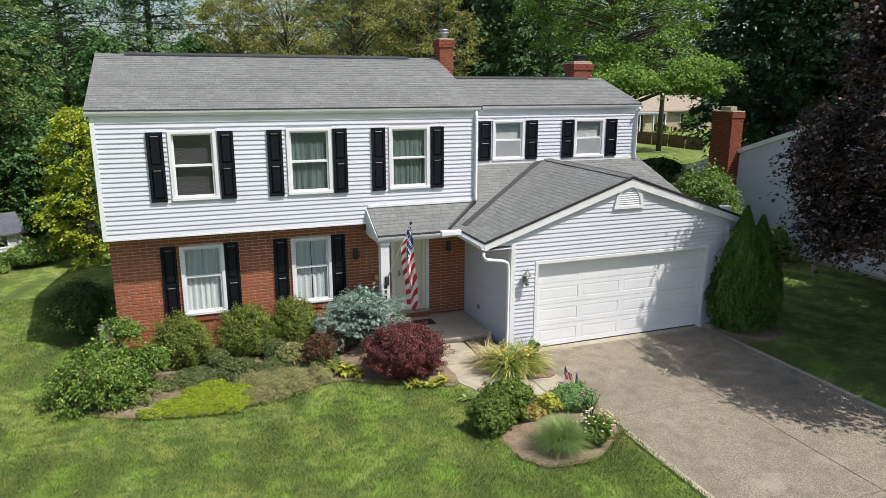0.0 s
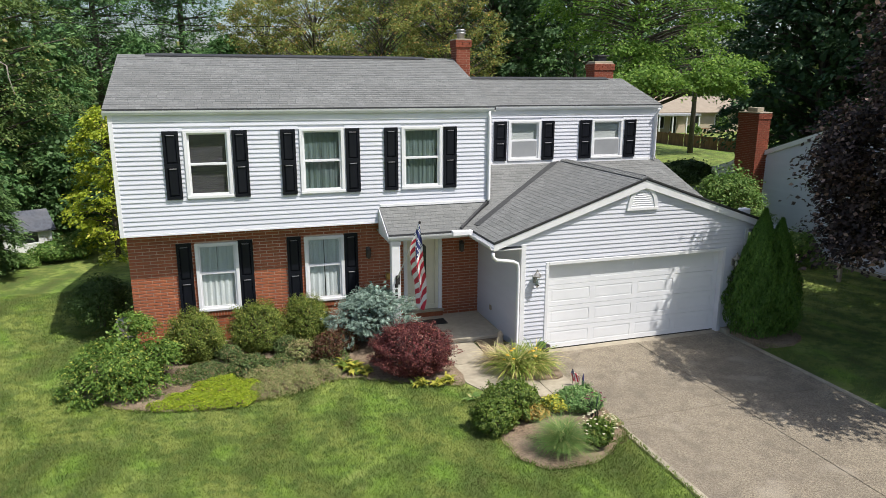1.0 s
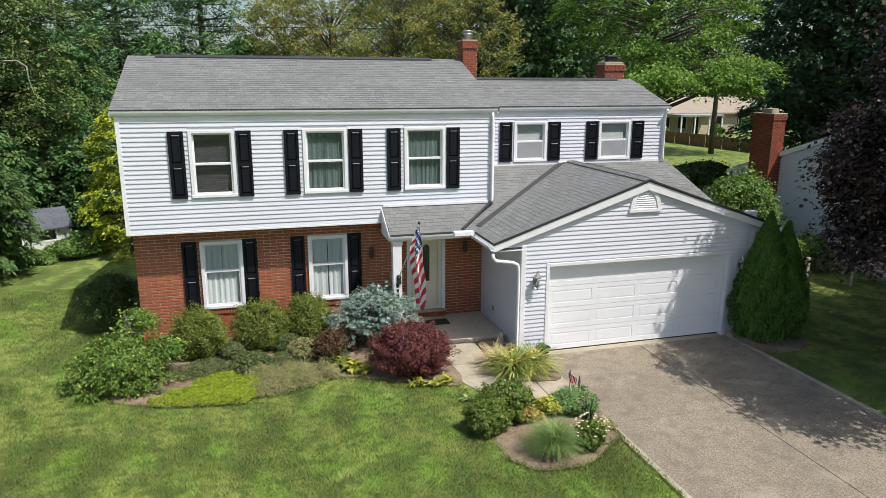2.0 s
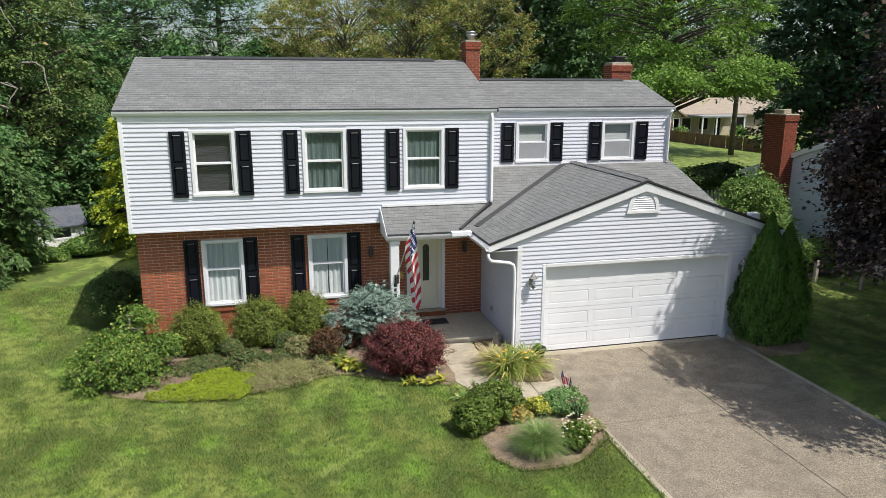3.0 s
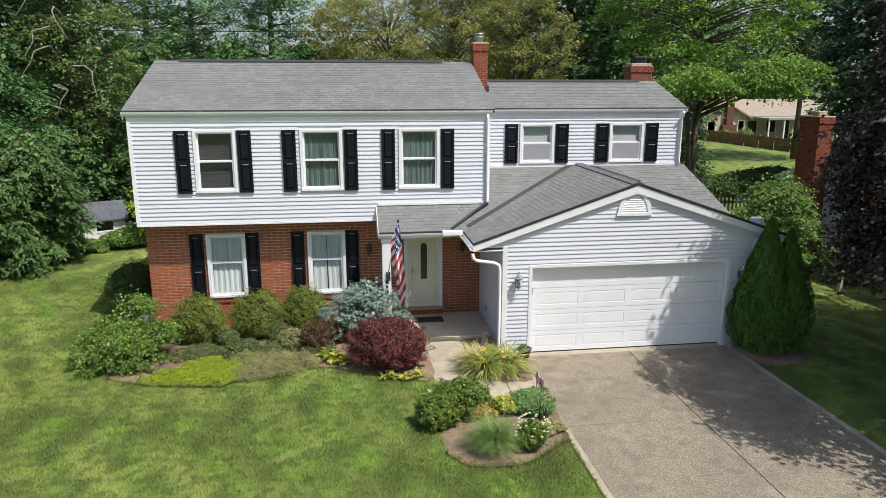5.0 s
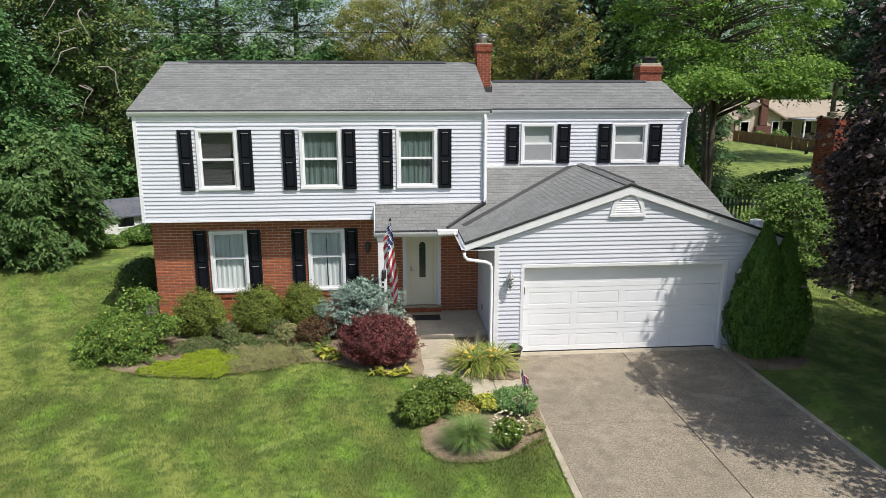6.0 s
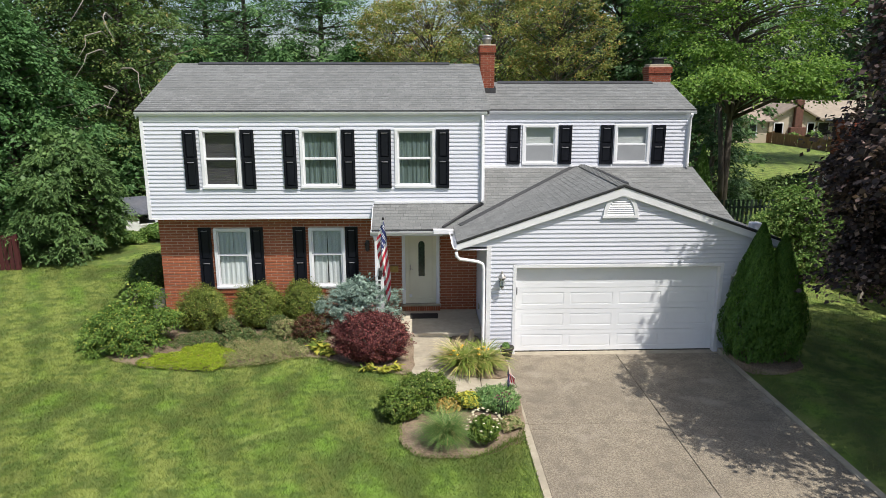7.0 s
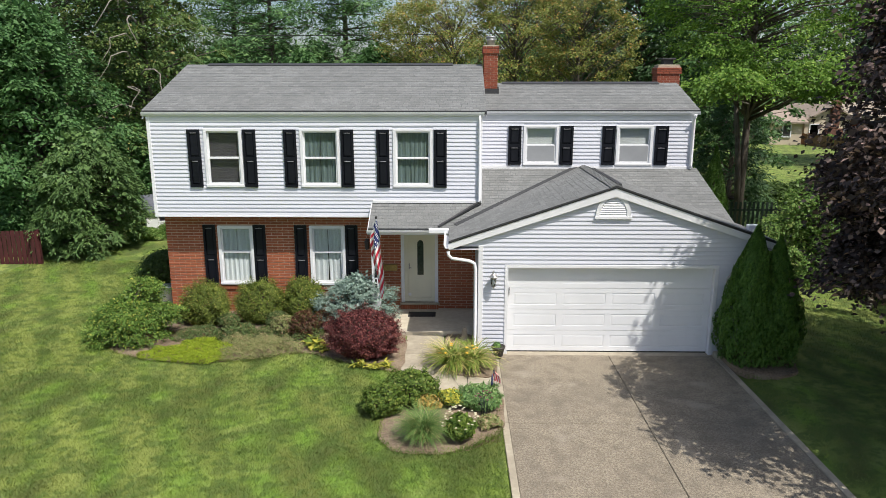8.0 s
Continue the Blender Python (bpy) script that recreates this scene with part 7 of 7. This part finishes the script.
EDGE_R = ((0.0, 0.01), (0.10, 0.04), (0.22, 0.075), (0.44, 0.095), (0.66, 0.155), (0.90, 0.15), (1.0, 0.09))


def along_edge(edge, s):
    return float(np.interp(s, [e[0] for e in edge], [e[1] for e in edge]))


for j in range(ROWS + 1):
    s = j / ROWS
    l, r = along_edge(EDGE_L, s), along_edge(EDGE_R, s)
    for i in range(COLS + 1):
        w = i / COLS
        fold = math.sin(9.0 * w + 1.5 * s) * min(1.0, 3 * s)
        verts.append((TIP[0] + l + (r - l) * w, TIP[1] + 0.06 + 0.30 * s * (1 - w) + 0.045 * fold, TIP[2] - 0.03 - 1.93 * s - 0.10 * w * (1 - w)))
        down, side = 1.93 * s, (r - l) * w * 1.7
        hoist = (down * 0.62 + side * 0.72 - 0.10) / 0.92
        fly = (down * 0.74 - side * 0.55 + 0.12) / 1.5
        if w < 0.36:
            hoist += 0.46
        uvs.append((min(0.99, max(0.0, fly)), 1 - hoist))
for j in range(ROWS):
    for i in range(COLS):
        q = j * (COLS + 1) + i
        faces.append((q, q + 1, q + COLS + 2, q + COLS + 1))
ob = mesh_part("cloth", verts, faces, FLAGCLOTH, flag, "striped cloth with a starred blue corner, hanging in folds")
layer = ob.data.uv_layers.new(name="UVMap")
for loop in ob.data.loops:
    layer.data[loop.index].uv = uvs[loop.vertex_index]
for f in ob.data.polygons:
    f.use_smooth = True

for k, (w, h) in enumerate(((0.07, 0.09), (0.06, 0.09), (0.07, 0.09))):
    tagged(part("house_number", boxes((4.165 - w / 2, 4.165 + w / 2, 14.972, 14.9795, 1.42 - 0.13 * k, 1.42 - 0.13 * k + h), bevel=0.002), BLACKRUB), "plain black metal bar fixed to the white porch post", "sign", "bars on the porch post")

small = thing("small_flag", 6.98, 11.52, 0.03, "small American flag on a stick beside the driveway", "flag")
part("stick", tube(bmesh.new(), [(7.0, 11.5, 0.0), (7.0, 11.5, 0.46)], [0.006, 0.005], 6), BARK, small)
cloth("cloth", small, (7.0, 11.5, 0.46), (7.02, 11.47, 0.36), 0.28, 1.5, 0.3, 12, 12, 0.16)

pot = thing("plant_pot", 7.20, 13.28, 0.0, "dark plastic pot with a small green plant by the garage", "plant pot")
part("pot_body", lathe(bmesh.new(), 7.20, 13.28, [(0.10, 0.0), (0.11, 0.02), (0.145, 0.20), (0.165, 0.21), (0.165, 0.25), (0.145, 0.25), (0.13, 0.21)], 20), POTMAT, pot, smooth=True)
rng = np.random.default_rng(9)
p, o = blob_points([(7.17, 13.28, 0.26, 0.09, 0.10, 0.09)], 300, rng, 0.6)
leaf_mesh("plant", p, o + 0.6 * rng.normal(size=o.shape), 0.05, 0.02, MINT, rng, pot)

orn = part("garden_ornament", lathe(bmesh.new(), 6.42, 14.02, [(0.09, 0.06), (0.10, 0.12), (0.08, 0.22), (0.05, 0.30), (0.065, 0.35), (0.06, 0.40), (0.02, 0.44)], 12), SMOOTHCON, smooth=True)
tagged(orn, "small weathered grey stone garden ornament", "garden ornament")

# ---- pieces: bricks, shingles, grass ----
def brick_mesh(name, l, h, d=0.05, ch=0.004):
    bm = box(bmesh.new(), 0, l, 0, d, 0, h)
    front = [e for e in bm.edges if all(v.co.y < 1e-6 for v in e.verts)]
    bmesh.ops.bevel(bm, geom=front, offset=ch, segments=1, affect="EDGES", profile=0.5)
    me = bpy.data.meshes.new(name)
    bm.to_mesh(me)
    bm.free()
    return me


BRICK_HOLES = LOWER + [(DOOR[0], DOOR[1], 0.29, DOOR[3])]
BL, BH, COURSE = 0.290, 0.058, 0.0762
whole, half_, cut = brick_mesh("brick", BL, BH), brick_mesh("brick_half", BL / 2 - 0.005, BH), None
for me in (whole, half_):
    me.materials.append(BRICK)
rest = bmesh.new()
rnd = random.Random(4)
singles = 0
row, z = 0, 0.0
while z + BH < 2.80:
    x = -1.72 - (BL + 0.015) / 2 * (row % 2)
    while x < 6.73:
        a, b = max(x, -1.72), min(x + BL, 6.735)
        spans = [(a, b)]
        for h in BRICK_HOLES:
            if h[2] - 0.10 < z + BH and z < h[3] + 0.02:
                spans = [s for p, q in spans for s in ((p, min(q, h[0] - 0.01)), (max(p, h[1] + 0.01), q)) if s[1] - s[0] > 0.025]
        for p, q in spans:
            y = YB + rnd.uniform(-0.003, 0.002)
            if q - p > BL - 0.001 and singles < 300 and z > 0.5 and (x < -0.8 or 1.0 < x < 1.95):
                ob = new("brick", whole)
                ob.location = (p, y, z)
                held(ob, brick_wall)
                singles += 1
            else:
                box(rest, p, q, y, y + 0.05, z, z + BH)
        x += BL + 0.015
    z += COURSE
    row += 1
# rowlock sills and the soldier course under the door
for h in LOWER:
    x = h[0] - 0.08
    while x < h[1] + 0.06:
        box(rest, x, x + 0.058, YB - 0.03, YB + 0.05, h[2] - 0.155, h[2] - 0.06)
        x += 0.068
x = DOOR[0] - 0.04
while x < DOOR[1] + 0.03:
    box(rest, x, x + 0.052, YB - 0.11, YB + 0.03, 0.152, 0.282)
    x += 0.062
tagged(part("brick", rest, BRICKS, brick_wall), kind="stuff")


def clip(poly, edge_a, edge_b):
    """Keeps the part of a 2D polygon left of the edge."""
    out = []
    ex, ey = edge_b[0] - edge_a[0], edge_b[1] - edge_a[1]
    side = lambda p: ex * (p[1] - edge_a[1]) - ey * (p[0] - edge_a[0])
    for p, q in zip(poly, poly[1:] + poly[:1]):
        sp, sq = side(p), side(q)
        if sp >= 0:
            out.append(p)
        if sp * sq < 0:
            t = sp / (sp - sq)
            out.append((p[0] + (q[0] - p[0]) * t, p[1] + (q[1] - p[1]) * t))
    return out


def shingle_roof(roof, points, along, tab=0.19, exposure=0.135, singles=0, seed=0, keep=None, lift=0.008):
    """Courses of shingle tabs on the roof plane through points, of which the first lies at the eave."""
    p = [Vector(q) for q in points]
    n = (p[1] - p[0]).cross(p[2] - p[0]).normalized()
    if n.z < 0:
        n.negate()
    al = Vector(along).normalized()
    plane = Plane(p[0], al, n.cross(al))
    if plane.u.z < 0:
        plane.u.negate()
    flat = [plane.flat(q) for q in p]
    area = sum(a[0] * b[1] - a[1] * b[0] for a, b in zip(flat, flat[1:] + flat[:1]))
    if area < 0:
        flat.reverse()
    a0, a1 = min(q[0] for q in flat), max(q[0] for q in flat)
    u0, u1 = min(q[1] for q in flat), max(q[1] for q in flat)
    rnd = random.Random(seed)
    verts, faces, made = [], [], 0
    tabmesh = None
    basis = Matrix((plane.a, plane.u, plane.n)).transposed().to_4x4()
    k, u = 0, u0
    while u < u1 - 0.01:
        off = (k % 3) * tab / 3 + rnd.uniform(-0.012, 0.012)
        a = a0 - tab + off
        while a < a1:
            w = tab * rnd.choice((0.75, 1.0, 1.0, 1.0, 1.25))
            rect = [(a + 0.002, u - 0.006), (a + w - 0.002, u - 0.006), (a + w - 0.002, u + exposure), (a + 0.002, u + exposure)]
            poly = rect
            for e, f in zip(flat, flat[1:] + flat[:1]):
                poly = clip(poly, e, f) if len(poly) > 2 else poly
            hi = lift * rnd.uniform(0.8, 1.25)
            if len(poly) > 2 and poly is not rect:
                whole_tab = len(poly) == 4 and abs(w - tab) < 1e-6 and all(any(abs(c[0] - r[0]) + abs(c[1] - r[1]) < 1e-6 for r in rect) for c in poly)
                if whole_tab and made < singles and (keep is None or keep(plane.at(a, u))):
                    if tabmesh is None:
                        tabmesh = bpy.data.meshes.new("shingle")
                        e = exposure
                        tabmesh.from_pydata([(0.002, -0.006, 0), (tab - 0.002, -0.006, 0), (tab - 0.002, e, 0), (0.002, e, 0), (0.002, -0.006, lift), (tab - 0.002, -0.006, lift), (tab - 0.002, e, 0.003), (0.002, e, 0.003)], [],
                                            [(4, 5, 6, 7), (0, 1, 5, 4), (1, 2, 6, 5), (3, 0, 4, 7)])
                        tabmesh.materials.append(SHINGLE1)
                    ob = new("shingle", tabmesh)
                    ob.matrix_basis = Matrix.Translation(plane.at(a, u)) @ basis
                    held(ob, roof)
                    made += 1
                else:
                    b0 = len(verts)
                    m_ = len(poly)
                    verts += [tuple(plane.at(c[0], c[1], 0.0)) for c in poly]
                    verts += [tuple(plane.at(c[0], c[1], hi + (0.003 - hi) * min(1, max(0, (c[1] - u) / exposure)))) for c in poly]
                    faces.append(tuple(range(b0 + m_, b0 + 2 * m_)))
                    faces += [(b0 + i, b0 + (i + 1) % m_, b0 + m_ + (i + 1) % m_, b0 + m_ + i) for i in range(m_)]
            a += w
        u += exposure
        k += 1
    ob = mesh_part("shingles", verts, faces, SHINGLE, roof)
    tagged(ob, kind="stuff")


shingle_roof(main_roof, main_poly, (1, 0, 0), singles=150, seed=1, keep=lambda p: p.y < 16.6)
shingle_roof(wing_roof, wing_poly, (1, 0, 0), singles=80, seed=2, keep=lambda p: p.y < 18.3)
shingle_roof(porch_roof, lean_left, (1, 0, 0), singles=60, seed=3)
shingle_roof(lean_roof, lean_poly, (1, 0, 0), singles=80, seed=4)
shingle_roof(low_roof, lean_low, (1, 0, 0), seed=8)
shingle_roof(lean_right, [right_poly[1], right_poly[2], right_poly[0]], (1, 0, 0), seed=5)
shingle_roof(gable_left, [gl_poly[0], gl_poly[1], gl_poly[2], gl_poly[3]], (0, 1, 0), singles=120, seed=6)
shingle_roof(gable_right, [gr_poly[1], gr_poly[2], gr_poly[3], gr_poly[0]], (0, 1, 0), singles=60, seed=7)
# ridge caps of the garage
y = GY0
n = 0
while y < SY0 - 0.3:
    bm = bmesh.new()
    z0, z1 = GRZ + 0.035 + 0.0 * n, GRZ + 0.02
    v = [(GPEAK - 0.14, y, z0 - 0.045), (GPEAK, y, z0 + 0.004), (GPEAK + 0.14, y, z0 - 0.045), (GPEAK - 0.14, y + 0.17, z1 - 0.045), (GPEAK, y + 0.17, z1 + 0.004), (GPEAK + 0.14, y + 0.17, z1 - 0.045), (GPEAK - 0.14, y, z0 - 0.07), (GPEAK + 0.14, y, z0 - 0.07)]
    mesh_part("ridge_shingle", v, [(0, 1, 4, 3), (1, 2, 5, 4), (6, 7, 2, 1, 0)], SHINGLE1, gable_left)
    y += 0.15
    n += 1
part("ridge_vent", boxes((GPEAK + 0.10, GPEAK + 0.20, GY0 + 0.35, SY0 - 0.8, GRZ - 0.045, GRZ + 0.012)), DARKMETAL, house, "dark ridge vent")

# grass blades over the near lawn
m, nt, b = material("grass_blade", 0.65)
col = mixed(nt, scaled(nt, island_random(nt), 0.4), lawn_colour(nt), (0.20, 0.28, 0.06))
nt.links.new(col, b.inputs["Base Color"])
tr, mx = nt.nodes.new("ShaderNodeBsdfTranslucent"), nt.nodes.new("ShaderNodeMixShader")
nt.links.new(col, tr.inputs["Color"])
mx.inputs[0].default_value = 0.3
nt.links.new(b.outputs[0], mx.inputs[1])
nt.links.new(tr.outputs[0], mx.inputs[2])
nt.links.new(mx.outputs[0], nt.nodes["Material Output"].inputs["Surface"])
GRASS = m
rng = np.random.default_rng(77)


def inside(poly, x, y):
    """Which points lie in a polygon."""
    hit = np.zeros(len(x), bool)
    for (ax, ay), (bx, by) in zip(poly, poly[1:] + poly[:1]):
        cross = ((ay > y) != (by > y)) & (x < (bx - ax) * (y - ay) / (by - ay + 1e-12) + ax)
        hit ^= cross
    return hit


def blocked(x, y):
    hit = (x > DX0 - 0.03) & (x < DX1 + 0.03) & (y < 14)
    hit |= (x > 4.95) & (x < 7.2) & (y > 11.15) & (y < 14.3)
    hit |= (x > -1.8) & (y > 13.7) & (x < 12.9) & (y < 22.7)
    jx, jy = x + rng.normal(size=len(x)) * 0.12, y + rng.normal(size=len(x)) * 0.12
    for poly in BEDS:
        hit |= inside(poly, jx, jy)
    return hit


def blades(n, x0, x1, y0, y1, h):
    x, y = rng.uniform(x0, x1, n), rng.uniform(y0, y1, n)
    ok = ~blocked(x, y)
    x, y = x[ok], y[ok]
    n = len(x)
    z = 0.03 + 0.025 * np.sin(0.5 * x + 1) * np.sin(0.4 * y) - 0.004
    a = rng.uniform(0, 6.283, n)
    hh = h * rng.uniform(0.5, 1.3, n)
    w = 0.007 * rng.uniform(0.6, 1.5, n)
    lx, ly = rng.normal(size=n) * hh * 0.6, rng.normal(size=n) * hh * 0.6
    co = np.empty((n, 3, 3), dtype=np.float32)
    co[:, 0] = np.stack([x - np.cos(a) * w, y - np.sin(a) * w, z], axis=1)
    co[:, 1] = np.stack([x + np.cos(a) * w, y + np.sin(a) * w, z], axis=1)
    co[:, 2] = np.stack([x + lx, y + ly, z + hh], axis=1)
    return co


def edge_blades(poly, per, h):
    """Longer, leaning grass along a bed's rim, where no mower reaches."""
    out = []
    for (ax, ay), (bx, by) in zip(poly, poly[1:] + poly[:1]):
        L = math.hypot(bx - ax, by - ay)
        n = int(per * L)
        t, side = rng.random(n), rng.normal(size=n) * 0.035
        x, y = ax + (bx - ax) * t - (by - ay) / L * side, ay + (by - ay) * t + (bx - ax) / L * side
        ok = ~((y > 13.9) & (x > -1.7)) & (x < DX0 - 0.02) & ~((x > 4.9) & (y > 11.2))
        x, y, n = x[ok], y[ok], int(ok.sum())
        hh, a, w = h * rng.uniform(0.4, 1.3, n), rng.uniform(0, 6.283, n), 0.010
        z = np.full(n, 0.035)
        co = np.empty((n, 3, 3), dtype=np.float32)
        co[:, 0] = np.stack([x - np.cos(a) * w, y - np.sin(a) * w, z], axis=1)
        co[:, 1] = np.stack([x + np.cos(a) * w, y + np.sin(a) * w, z], axis=1)
        co[:, 2] = np.stack([x + rng.normal(size=n) * hh * 0.6, y + rng.normal(size=n) * hh * 0.6, z + hh], axis=1)
        out.append(co)
    return np.concatenate(out)


co = np.concatenate([edge_blades(b_, 380, 0.05) for b_ in BEDS[:2]] + [blades(300000, -7.0, 7.1, 5.0, 14.5, 0.05), blades(60000, -9.0, -1.5, 14.5, 22.0, 0.06), blades(30000, 12.4, 20.0, 6.0, 20.0, 0.06)])
n = len(co)
me = bpy.data.meshes.new("grass")
me.vertices.add(3 * n)
me.vertices.foreach_set("co", co.ravel())
me.loops.add(3 * n)
me.loops.foreach_set("vertex_index", np.arange(3 * n, dtype=np.int32))
me.polygons.add(n)
me.polygons.foreach_set("loop_start", np.arange(0, 3 * n, 3, dtype=np.int32))
me.update(calc_edges=True)
me.materials.append(GRASS)
tagged(new("grass", me), "short mown lawn grass blades", "grass", kind="stuff")
